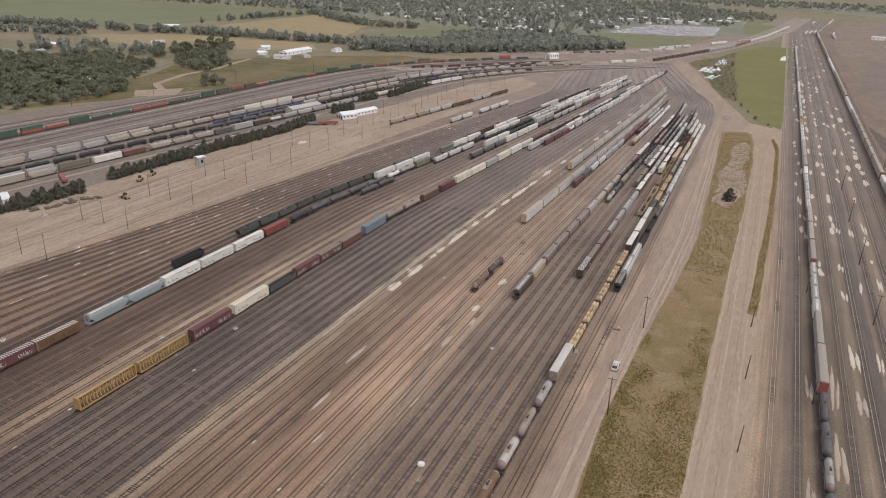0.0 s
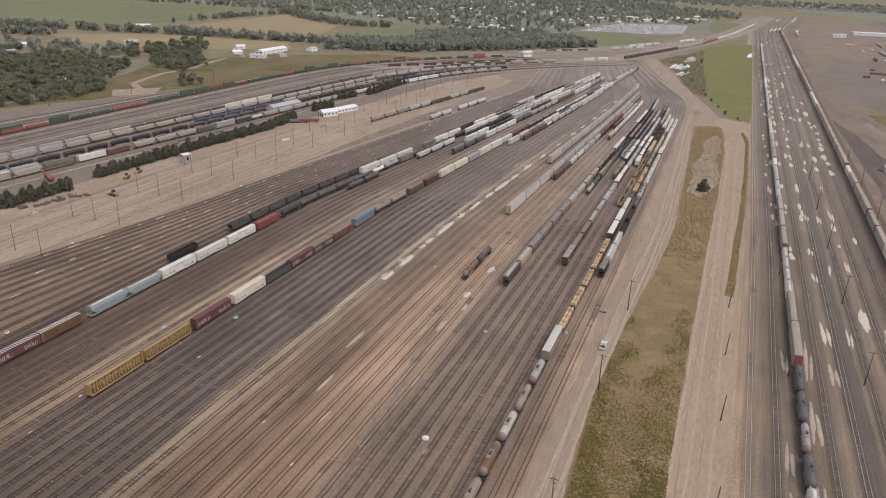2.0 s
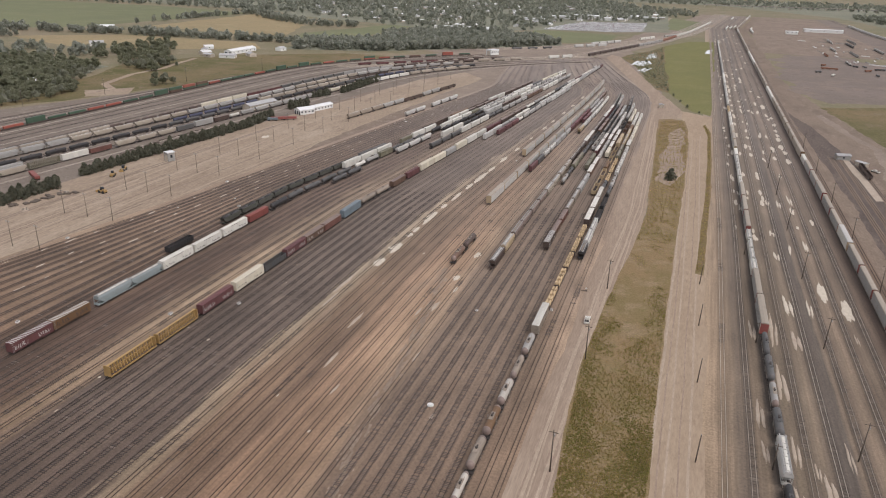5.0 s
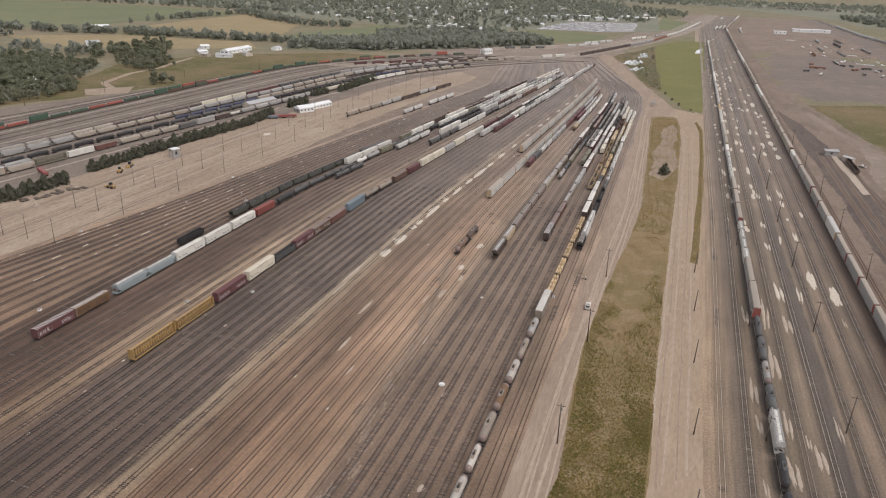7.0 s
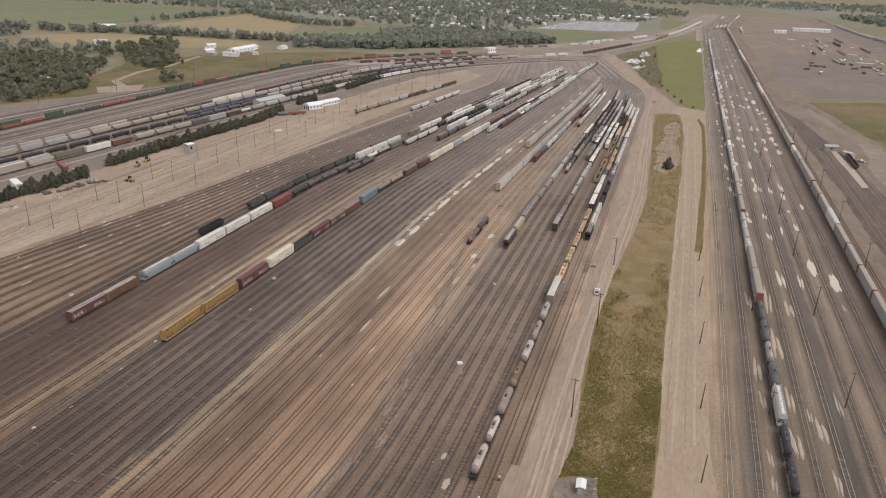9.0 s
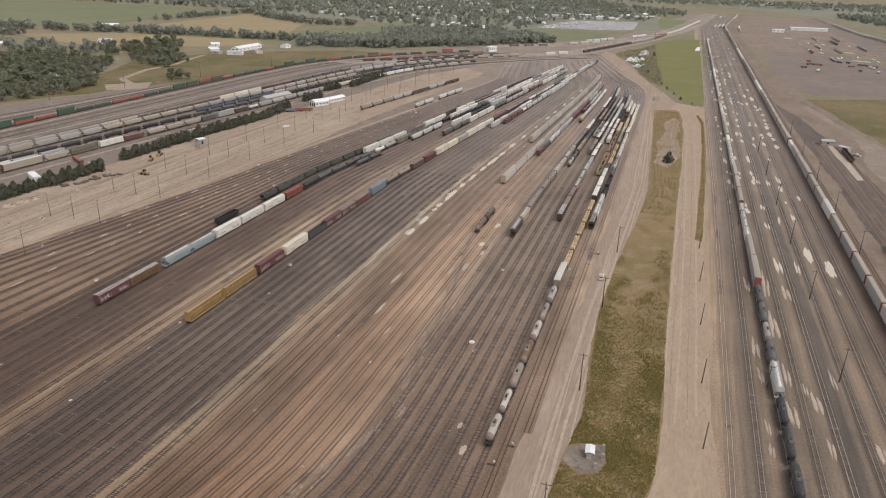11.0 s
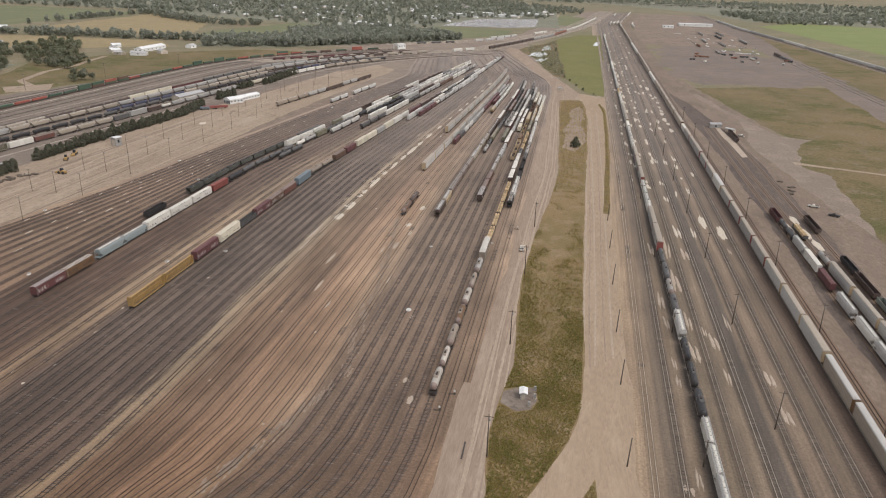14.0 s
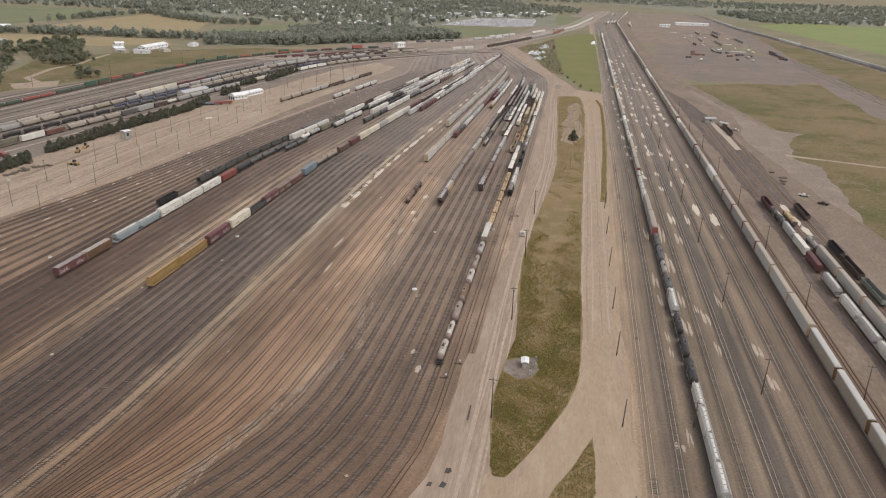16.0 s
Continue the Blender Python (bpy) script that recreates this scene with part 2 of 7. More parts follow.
tie_pale, _nt, _b = graph("tie_pale")
_nt.links.new(ramp(_nt, _nt.nodes.new("ShaderNodeNewGeometry").outputs["Random Per Island"], [(0.0, (.05, .04, .032)), (0.55, (.085, .068, .055)), (0.9, (.14, .113, .092)), (1.0, (.22, .18, .147))]), _b.inputs["Base Color"])
_b.inputs["Roughness"].default_value = 0.95
sand = patchy("sand", ((.325, .252, .184), (.285, .217, .158), (.365, .29, .217), (.225, .17, .124)), 0.02, 0.05, 0.9, 0.5, (1, 0.3, 1))
road_dirt = patchy("road_dirt", ((.345, .26, .183), (.315, .235, .164), (.375, .287, .204), (.29, .213, .148)), 0.03, 0.2, 1.1, 0.25, (1, 0.22, 1))
lane_dirt = patchy("lane_dirt", ((.315, .24, .18), (.285, .215, .16), (.35, .272, .205), (.255, .19, .142)), 0.03, 0.16, 1.3, 0.35, (1, 0.1, 1))
rut_dark = patchy("rut_dark", ((.27, .2, .15), (.30, .225, .168), (.33, .25, .19), (.24, .18, .132)), 0.05, 0.2, 1.5, 0.4, (1, 0.3, 1))
drift_dust = patchy("drift_dust", ((.29, .222, .168), (.32, .247, .188), (.26, .198, .15), (.345, .268, .205)), 0.05, 0.2, 1.5, 0.4, (1, 0.3, 1))
rut_pale = patchy("rut_pale", ((.375, .295, .222), (.35, .272, .205), (.4, .316, .24), (.33, .255, .19)), 0.05, 0.2, 1.5, 0.4, (1, 0.3, 1))
brown_dirt = patchy("brown_dirt", ((.205, .156, .12), (.24, .185, .143), (.17, .128, .1), (.3, .238, .187)), 0.02, 0.05, 0.8, 0.55)
strip_dirt = patchy("strip_dirt", ((.195, .147, .112), (.22, .168, .128), (.168, .127, .098), (.25, .194, .149)), 0.02, 0.05, 0.8, 0.5, (1, .4, 1))
yard_dirt = patchy("yard_dirt", ((.25, .198, .156), (.22, .174, .137), (.285, .228, .18), (.195, .153, .12)), 0.015, 0.05, 0.8, 0.5)
dark_dirt = patchy("dark_dirt", ((.175, .14, .118), (.2, .16, .135), (.225, .175, .138), (.15, .12, .102)), 0.01, 0.03, 0.6, 0.55)
oily_dirt = patchy("oily_dirt", ((.115, .09, .076), (.14, .109, .09), (.095, .075, .064), (.175, .137, .112)), 0.02, 0.06, 0.8, 0.55, (1, .3, 1))
grass_mat = patchy("grass_dry", ((.225, .155, .08), (.19, .14, .066), (.255, .185, .11), (.165, .133, .055)), 0.03, 0.09, 1.3, 0.6)
weeds_green = foliage("weeds_green", (.125, .128, .034), (.225, .185, .052))
weeds = foliage("weeds", (.17, .163, .05), (.31, .215, .09))
meadow = patchy("meadow", ((.125, .108, .048), (.19, .137, .074), (.098, .094, .034), (.19, .147, .096)), 0.006, 0.022, 0.5, 0.6)
green_field = patchy("green_field", ((.17, .16, .06), (.155, .15, .058), (.185, .17, .07), (.15, .145, .06)), 0.01, 0.03, 0.5, 0.35)
crop_tan = patchy("crop_tan", ((.29, .225, .125), (.26, .205, .115), (.31, .245, .14), (.22, .185, .1)), 0.006, 0.02, 0.3, 0.3)
crop_green = patchy("crop_green", ((.165, .172, .09), (.15, .158, .085), (.185, .183, .1), (.16, .16, .09)), 0.005, 0.015, 0.3, 0.3)
crop_bright = patchy("crop_bright", ((.2, .225, .085), (.185, .21, .08), (.215, .235, .095), (.19, .205, .09)), 0.005, 0.015, 0.3, 0.3)
# undergrowth tone paled too, with distance haze painted in
wood_floor = patchy("wood_floor", ((.185, .187, .135), (.215, .207, .15), (.165, .17, .122), (.235, .22, .165)), 0.01, 0.04, 0.3, 0.5)
plain = patchy("plain", ((.185, .163, .098), (.225, .183, .12), (.155, .15, .085), (.25, .21, .145)), 0.004, 0.012, 0.3, 0.4)
pale_sand = surface("pale_sand", (.58, .51, .41), (.48, .415, .33), 0.6, 5, 0.95)
dun_sand = surface("dun_sand", (.42, .345, .27), (.35, .28, .215), 0.3, 4, 0.95)
asphalt = surface("asphalt", (.24, .225, .21), (.3, .285, .265), 0.02, 1.0, 0.9)
# leaf tones lifted to imitate distance haze, the far set most
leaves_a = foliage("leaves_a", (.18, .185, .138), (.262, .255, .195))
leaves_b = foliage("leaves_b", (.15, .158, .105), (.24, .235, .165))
leaves_hazed = foliage("leaves_hazed", (.215, .225, .19), (.31, .31, .265))
cedar = foliage("cedar", (.095, .097, .07), (.15, .145, .107))
bark = surface("bark", (.09, .07, .055), (.14, .11, .085), 2, 14, 0.95, coords="Object")
pole_wood = surface("pole_wood", (.085, .065, .05), (.14, .11, .085), 1.5, 12, 0.9, coords="Object")
steel_dark = surface("steel_dark", (.04, .036, .034), (.075, .06, .052), 1.2, 9, 0.7, 0.2, coords="Object", vary=0.2)
steel_wheel = surface("steel_wheel", (.10, .075, .06), (.16, .12, .095), 2, 12, 0.6, 0.5, coords="Object")
galv = surface("galvanised", (.35, .335, .31), (.27, .258, .238), 1.5, 9, 0.6, 0.2, coords="Object")
wall_white = surface("wall_white", (.74, .73, .70), (.66, .65, .61), 0.5, 5, 0.7, coords="Object", vary=0.12)
wall_tan = surface("wall_tan", (.48, .42, .34), (.42, .36, .29), 0.5, 5, 0.8, coords="Object", vary=0.2)
roof_grey = surface("roof_grey", (.30, .29, .28), (.38, .37, .36), 0.6, 5, 0.8, coords="Object", vary=0.3)
roof_white = surface("roof_white", (.72, .72, .70), (.64, .63, .61), 0.4, 4, 0.6, coords="Object")
glass_dark, _nt, _b = graph("window_glass")
_b.inputs["Base Color"].default_value, _b.inputs["Roughness"].default_value = (.03, .035, .04, 1), 0.08
rubber = surface("rubber", (.03, .03, .03), (.05, .05, .05), 3, 20, 0.9, coords="Object")
# pale base colour stands in for the bright sky's reflection
water_mat, _nt, _b = graph("pond_water")
_b.inputs["Base Color"].default_value, _b.inputs["Roughness"].default_value = (.66, .65, .62, 1), 0.05
bumped(_nt, _b, noise_at(_nt, _nt.nodes.new("ShaderNodeNewGeometry").outputs["Position"], 0.6), 0.02, 0.02)


def paint(name, c, grime=0.35, rough=0.6, vary=0.12):
    """Weathered car paint: faded, with rust and dust streaks that run down the sides."""
    m, nt, bsdf = graph("paint_" + name)
    vec = nt.nodes.new("ShaderNodeTexCoord").outputs["Object"]
    info = nt.nodes.new("ShaderNodeObjectInfo")
    addv = node(nt, "VectorMath", operation="ADD")
    cx = nt.nodes.new("ShaderNodeCombineXYZ")
    sc = node(nt, "Math", operation="MULTIPLY")
    sc.inputs[1].default_value = 97.0
    nt.links.new(info.outputs["Random"], sc.inputs[0])
    nt.links.new(sc.outputs[0], cx.inputs[1])
    nt.links.new(vec, addv.inputs[0])
    nt.links.new(cx.outputs[0], addv.inputs[1])
    vec = addv.outputs[0]
    s = noise_at(nt, vec, 1.0, 4, (1.6, 1.6, 0.25))
    p = noise_at(nt, vec, 0.35, 5)
    dust = tuple(0.5 * q + 0.5 * w for q, w in zip(c, (.22, .175, .14)))
    col = mix(nt, ramp(nt, s, [(0.45, 0.0), (0.72, grime)]), c, dust)
    rust = tuple(0.4 * q + 0.6 * w for q, w in zip(c, (.13, .075, .045)))
    col = mix(nt, ramp(nt, p, [(0.52, 0.0), (0.75, grime)]), col, rust)
    hsv = node(nt, "HueSaturation")
    mr = node(nt, "MapRange")
    mr.inputs["To Min"].default_value, mr.inputs["To Max"].default_value = 1 - vary, 1 + vary
    nt.links.new(info.outputs["Random"], mr.inputs[0])
    nt.links.new(mr.outputs[0], hsv.inputs["Value"])
    nt.links.new(col, hsv.inputs["Color"])
    nt.links.new(hsv.outputs[0], bsdf.inputs["Base Color"])
    bsdf.inputs["Roughness"].default_value = rough
    bumped(nt, bsdf, s, 0.15, 0.02)
    return m


PAINT = {k: paint(k, c) for k, c in {
    "white": (.60, .57, .505), "cream": (.60, .54, .42), "grey": (.33, .315, .29), "grey_brown": (.25, .205, .16), "tan_grey": (.335, .285, .225), "rust_grey": (.21, .155, .13), "light_grey": (.46, .44, .405), "pale_blue": (.25, .285, .28),
    "red_brown": (.14, .06, .046), "maroon": (.115, .042, .042), "brown": (.13, .075, .05), "red": (.22, .06, .048), "black": (.03, .029, .03),
    "dark_grey": (.085, .083, .08), "blue": (.155, .192, .21), "yellow": (.36, .225, .08), "tan": (.42, .32, .2), "rust": (.24, .10, .055),
    "dark_brown": (.075, .05, .04), "green": (.045, .09, .055), "orange_red": (.30, .08, .055), "navy": (.055, .06, .10), "olive": (.17, .155, .105),
    "amber": (.15, .082, .038), "sage": (.19, .205, .175), "bone": (.44, .4, .345), "olive_dark": (.085, .085, .07)}.items()}
lumber = surface("lumber", (.58, .43, .25), (.48, .34, .19), 1.2, 9, 0.8, coords="Object", vary=0.2)

# ---- mesh helpers ----
def box(bm, x0, x1, y0, y1, z0, z1):
    v = [bm.verts.new(p) for p in ((x0, y0, z0), (x1, y0, z0), (x1, y1, z0), (x0, y1, z0), (x0, y0, z1), (x1, y0, z1), (x1, y1, z1), (x0, y1, z1))]
    for f in ((3, 2, 1, 0), (4, 5, 6, 7), (0, 1, 5, 4), (1, 2, 6, 5), (2, 3, 7, 6), (3, 0, 4, 7)):
        bm.faces.new([v[i] for i in f])


def loft(bm, rings, smooth=False, caps=True):
    vs = [[bm.verts.new(p) for p in r] for r in rings]
    for a, b in zip(vs, vs[1:]):
        for i in range(len(a)):
            f = bm.faces.new((a[i], a[(i + 1) % len(a)], b[(i + 1) % len(a)], b[i]))
            f.smooth = smooth
    if caps:
        bm.faces.new(vs[0][::-1])
        bm.faces.new(vs[-1])


def rod(bm, p, q, r, n=8, r2=None, smooth=True):
    p, q = Vector(p), Vector(q)
    d = (q - p).normalized()
    a = d.orthogonal().normalized()
    b = d.cross(a)
    ring = lambda c, k: [c + k * (a * math.cos(2 * math.pi * i / n) + b * math.sin(2 * math.pi * i / n)) for i in range(n)]
    loft(bm, [ring(p, r), ring(q, r if r2 is None else r2)], smooth)


def prism(bm, profile, y0, y1):
    """A closed x-z outline drawn out along y."""
    loft(bm, [[(x, y0, z) for x, z in profile], [(x, y1, z) for x, z in profile]])


def part(name, bm, material, parent=None, label="", smooth=False):
    me = bpy.data.meshes.new(name)
    bmesh.ops.recalc_face_normals(bm, faces=bm.faces)
    bm.to_mesh(me)
    bm.free()
    me.materials.append(material)
    ob = new(name, me)
    ob.parent = parent
    if label:
        tagged(ob, label)
    return ob


def thing(name, label, category, group="", kind=""):
    ob = new(name)
    ob.empty_display_size = 0.5
    return tagged(ob, label, category, group, kind)


def raw(name, verts, faces, material, uvs=None, parent=None):
    """A mesh from arrays; uvs: a map name to one pair for each vertex."""
    me = bpy.data.meshes.new(name)
    me.from_pydata([tuple(v) for v in verts], [], [tuple(f) for f in faces])
    for key, pairs in (uvs or {}).items():
        layer = me.uv_layers.new(name=key)
        idx = np.empty(len(me.loops), int)
        me.loops.foreach_get("vertex_index", idx)
        layer.data.foreach_set("uv", np.asarray(pairs, float)[idx].ravel())
    me.materials.append(material)
    ob = new(name, me)
    ob.parent = parent
    return ob


# ---- the lie of the tracks: x as a function of the straight position v and of y ----
def bowl_x(v, u):
    x = v
    if u < 60:
        x -= float(np.interp(v, (-120, -95), (0.0014, 0.0036))) * (60 - u) ** 2
    if u < 95:
        x -= float(np.interp(v, (-122, -95, -75, -52, -41), (0.0, 0.0008, 0.0012, 0.0006, 0.0))) * (95 - u) ** 2
    if u < 300 and v < -212:
        x -= 0.17 * min((-212 - v) / 30, 1) * (300 - u) ** 2 / (340 - u)
    if u > 300:
        x += 0.00055 * (-45 - v) * (u - 300)
    if u > 600:
        x -= min(max((v + 160) / 115, 0), 1) * 0.0003 * (u - 600) ** 2
    return x


def throat_x(v, u):
    """The sorting tracks drawn together beyond the standing cars."""
    if u < 680:
        return bowl_x(v, u)
    w = min((u - 680) / 120, 1)
    w = w * w * (3 - 2 * w)
    outer = float(np.interp(u, (635, 702, 730, 795, 850, 900, 971, 1030, 1050), (-36.5, -41, -48, -64, -81, -96, -115, -130, -150)))
    drawn = outer + (v + 36.3) / 212 * float(np.interp(u, (680, 1000, 1060), (169, 115, 90)))
    return bowl_x(v, u) * (1 - w) + drawn * w


def left_x(v, u):
    s = float(np.interp(v, (-560, -520, -470, -415, -400, -384, -365, -330), (.28, .12, .02, .06, .095, .11, .10, .10)))
    return v + s * (u - 300) + (0.0004 * (u - 600) ** 2 if u > 600 else 0.0) + (0.0013 * (u - 700) ** 2 if u > 700 else 0.0)


def right_x(v, u):
    return v + (0.009 * (min(max(u, 0), 330) - 165) if v < 26 else 0.0) + 0.1 * max(u - 1735, 0)


def main_x(v, u):
    return v + float(np.interp(u, (760, 850, 930, 980, 1040, 1160, 1340, 1600, 1915, 2400), (-420, -335, -268, -205, -155, -118, -66, -20, 19, 70)))


def north_x(v, u):
    """Yard leads beside the main line, drawn together where they join it."""
    base = float(np.interp(u, (1040, 1063, 1116, 1206, 1314, 1414, 1527, 1790, 2300), (-345, -327, -262, -180, -120, -80, -35, 16, 75)))
    return base + v * float(np.interp(u, (1040, 1450, 1800), (1, .55, .15)))


def diag_x(v, u):
    return v + float(np.interp(u, (-120, 700, 982, 1258, 1741, 2062, 2400), (470, 417, 400, 384, 346, 341, 338)))


def steps(u0, u1, du):
    n = max(2, int(round((u1 - u0) / du)) + 1)
    return [u0 + (u1 - u0) * i / (n - 1) for i in range(n)]


def ribbon(name, fn, v, u0, u1, profile, material, parent=None, du=18):
    """A strip along a track; profile: pairs of offset across and height."""
    verts, uv, side, faces = [], [], [], []
    us = steps(u0, u1, du)
    k = len(profile)
    for u in us:
        for o, z in profile:
            verts.append((fn(v, u) + o, u, z))
            uv.append((v + o, u))
            side.append((o, 0))
    for i in range(len(us) - 1):
        for j in range(k - 1):
            a = i * k + j
            faces.append((a, a + 1, a + k + 1, a + k))
    return raw(name, verts, faces, material, {"along": uv, "side": side}, parent)


def sheet(name, pts, z, material, label, category, jag=1.0, step=8.0, smooth_edge=True):
    """A patch of ground with an uneven edge."""
    out = []
    n = len(pts)
    for i in range(n):
        a, b = Vector(pts[i]), Vector(pts[(i + 1) % n])
        k = max(1, int((b - a).length / step))
        for j in range(k):
            p = a.lerp(b, j / k)
            q = Vector((p.x * 0.11 + 3.1, p.y * 0.11, z * 50))
            r = Vector((p.x * 0.023 + 9.1, p.y * 0.023, z * 70))
            out.append((p.x + jag * (noise.noise(q) + 1.5 * noise.noise(r)), p.y + jag * (noise.noise(q + Vector((40, 0, 0))) + 1.5 * noise.noise(r + Vector((70, 0, 0)))), z))
    bm = bmesh.new()
    f = bm.faces.new([bm.verts.new(p) for p in out])
    f.normal_update()
    bmesh.ops.triangulate(bm, faces=[f])
    if bm.faces and sum(g.normal.z for g in bm.faces) < 0:
        bmesh.ops.reverse_faces(bm, faces=bm.faces)
    me = bpy.data.meshes.new(name)
    bm.to_mesh(me)
    bm.free()
    me.materials.append(material)
    return tagged(new(name, me), label, category, kind="structure")


# ---- ground ----
bm = bmesh.new()
bmesh.ops.create_grid(bm, x_segments=40, y_segments=40, size=5200)
for v in bm.verts:
    v.co.y += 1800
ground = part("ground", bm, plain)
tagged(ground, "flat plain of dull green and tan grassland", "ground", kind="structure")

def yard_floor(name, fn, v0, v1, u0, u1, z, material, label, dv=12, du=25):
    verts, uv, faces = [], [], []
    vs, us = steps(v0, v1, dv), steps(u0, u1, du)
    for u in us:
        for v in vs:
            verts.append((fn(v, u), u, z))
            uv.append((v, u))
    k = len(vs)
    for i in range(len(us) - 1):
        for j in range(k - 1):
            a = i * k + j
            faces.append((a, a + 1, a + k + 1, a + k))
    return tagged(raw(name, verts, faces, material, {"along": uv}), label, "ballast", kind="structure")


sheet("dirt_bed", [(-350, -80), (-200, -80), (-190, 700), (-180, 900), (-330, 860), (-340, 500)], 0.010, brown_dirt, "brown dirt under the yard edge", "dirt", 1, 30)
sheet("dirt_throat", [(-262, 560), (-20, 560), (-26, 720), (-66, 894), (-60, 1000), (-100, 1150), (-40, 1400), (40, 1900), (60, 2300), (0, 2300), (-110, 1500), (-150, 1200), (-300, 1060), (-420, 850), (-380, 700), (-300, 640)], 0.015, yard_dirt, "brown trampled dirt round the far throat of the yard", "dirt", 4)
sheet("dirt_junction", [(-400, 1000), (-338, 1082), (-255, 1160), (-192, 1225), (-128, 1335), (-88, 1440), (-42, 1550), (6, 1800), (20, 1800), (-20, 1500), (-90, 1200), (-150, 1050), (-300, 950)], 0.052, yard_dirt, "pale trampled dirt round the far yard leads", "dirt", 3, 25)
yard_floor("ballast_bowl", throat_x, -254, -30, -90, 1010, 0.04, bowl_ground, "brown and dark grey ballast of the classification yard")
sheet("sand_strip", [(-345, -60), (-248, -60), (-247, 60), (-249, 300), (-246, 480), (-236, 640), (-228, 760), (-262, 800), (-290, 720), (-305, 560), (-318, 470), (-326, 380), (-335, 200)], 0.03, sand, "pale tan sandy service strip with tyre tracks", "sand", 1.5)
sheet("ballast_left", [(-345, 40), (-330, 200), (-322, 420), (-312, 560), (-290, 720), (-262, 800), (-235, 930), (-200, 1040), (-285, 1045), (-400, 905), (-458, 760), (-486, 570), (-518, 460), (-545, 370), (-600, 40)], 0.022, left_dirt, "grey brown ballast of the departure tracks", "ballast", 2)
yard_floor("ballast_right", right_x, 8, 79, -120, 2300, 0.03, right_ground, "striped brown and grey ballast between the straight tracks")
sheet("dirt_wedge", [(-33, 160), (-33, 20), (-50, -10), (-84, -40), (-84, 0), (-56, 40), (-46, 100), (-40, 150)], 0.033, strip_dirt, "brown trampled dirt at the edge of the yard tracks", "dirt", 1.2, 8)
sheet("service_road", [(-108, -120), (-22, -120), (-21, 60), (-23, 180), (-18, 350), (-19.5, 393), (-23.2, 517), (-27, 609), (-7, 618), (-8, 658), (-20, 705), (-36, 764), (-58, 860), (-80, 950), (-106, 1065), (-122, 1090), (-124, 1040), (-108, 982), (-80, 870), (-54, 770), (-37, 690), (-35, 600), (-34, 500), (-33.5, 350), (-34, 150), (-36.6, 100), (-37.6, 84), (-37.2, 61), (-36.4, 45), (-37.4, 32), (-42, 18), (-52, 0), (-76, -40), (-108, -80)], 0.055, lane_dirt, "pale tan dirt road with wheel ruts beside the tracks", "road", 0.8)
sheet("gravel_road", [(-30, -120), (12, -120), (12.5, 100), (13.5, 330), (16, 560), (17, 638), (-9, 660), (-7, 612), (-3, 540), (-3, 300), (-4, 100), (-8, 74), (-24, 34)], 0.06, road_dirt, "broad pale tan gravel road", "road", 1.1)
grass = sheet("grass_strip", [(-22.4, 35), (-19.3, 34.5), (-16.9, 38.5), (-14.9, 43.3), (-12.7, 48.7), (-10, 55.5), (-7.4, 62.6), (-5, 70), (-3.0, 78.1), (-2, 86), (-1.6, 95.0), (-1.2, 137), (-2.0, 195), (-1.4, 300), (-0.3, 401), (-0.3, 527), (-2, 575), (-5.2, 613), (-16, 616), (-26.6, 609), (-25, 560), (-23.2, 517), (-19.5, 393), (-17.5, 340), (-20.5, 280), (-25.0, 215), (-26.4, 175), (-24.4, 135), (-23.2, 105), (-25, 89.6), (-26.2, 70), (-24.8, 50), (-23.7, 39.4)], 0.085, grass_mat, "dry yellow green grass strip with weeds", "grass", 0.5, 3)
sheet("grass_tip", [(-24, -120), (1.0, -120), (2.3, 20), (2.4, 45), (2.0, 56), (-0.6, 49), (-3.2, 41.7), (-7.1, 33.5), (-14, 15)], 0.087, grass_mat, "dry green grass wedge between the road forks", "grass", 0.5, 3)
sheet("grass_spit", [(8.0, 268), (11.5, 267), (13.6, 350), (15.3, 440), (15.8, 568), (11.4, 604), (9.2, 598), (13.2, 556), (12.4, 440), (10.8, 360)], 0.086, grass_mat, "narrow strip of dry grass between road and track", "grass", 0.5, 3)
sheet("grass_field", [(-55, 1265), (-20, 1380), (26, 1400), (22, 1000), (16, 645), (0, 662), (-20, 735), (-33, 800), (-45, 1000)], 0.05, green_field, "smooth green field beside the straight tracks", "field", 1.5)
sheet("dirt_right", [(77, -140), (180, -140), (150, 120), (139, 265), (141, 330), (134, 405), (152, 490), (138, 592), (118, 736), (100, 900), (96, 1700), (158, 2300), (139, 2300), (82, 1745), (79, 1400), (77, 800)], 0.034, strip_dirt, "bare brown dirt beside the repair tracks", "dirt", 2.5)
sheet("meadow_right", [(139, 265), (141, 330), (134, 405), (152, 490), (138, 592), (118, 740), (220, 790), (300, 800), (300, 500), (330, 200), (330, -140), (170, -140), (152, 120)], 0.045, meadow, "olive and tan rough meadow", "meadow", 3)
sheet("scorched_ground", [(90, 950), (118, 770), (225, 790), (300, 860), (300, 1060), (210, 1250), (120, 1250)], 0.05, dark_dirt, "dark purplish bare ground", "dirt", 14)
sheet("dirt_far_yard", [(96, 1250), (300, 1250), (330, 1700), (300, 2300), (160, 2300), (100, 1745)], 0.04, brown_dirt, "brown dirt of a distant yard", "dirt", 5)
sheet("dirt_lane", [(225, -140), (282, -140), (300, 860), (312, 1110), (345, 1500), (350, 2300), (300, 2300), (296, 1500), (280, 1100), (262, 700)], 0.055, dark_dirt, "dark bare dirt lane across the meadow", "dirt", 3)
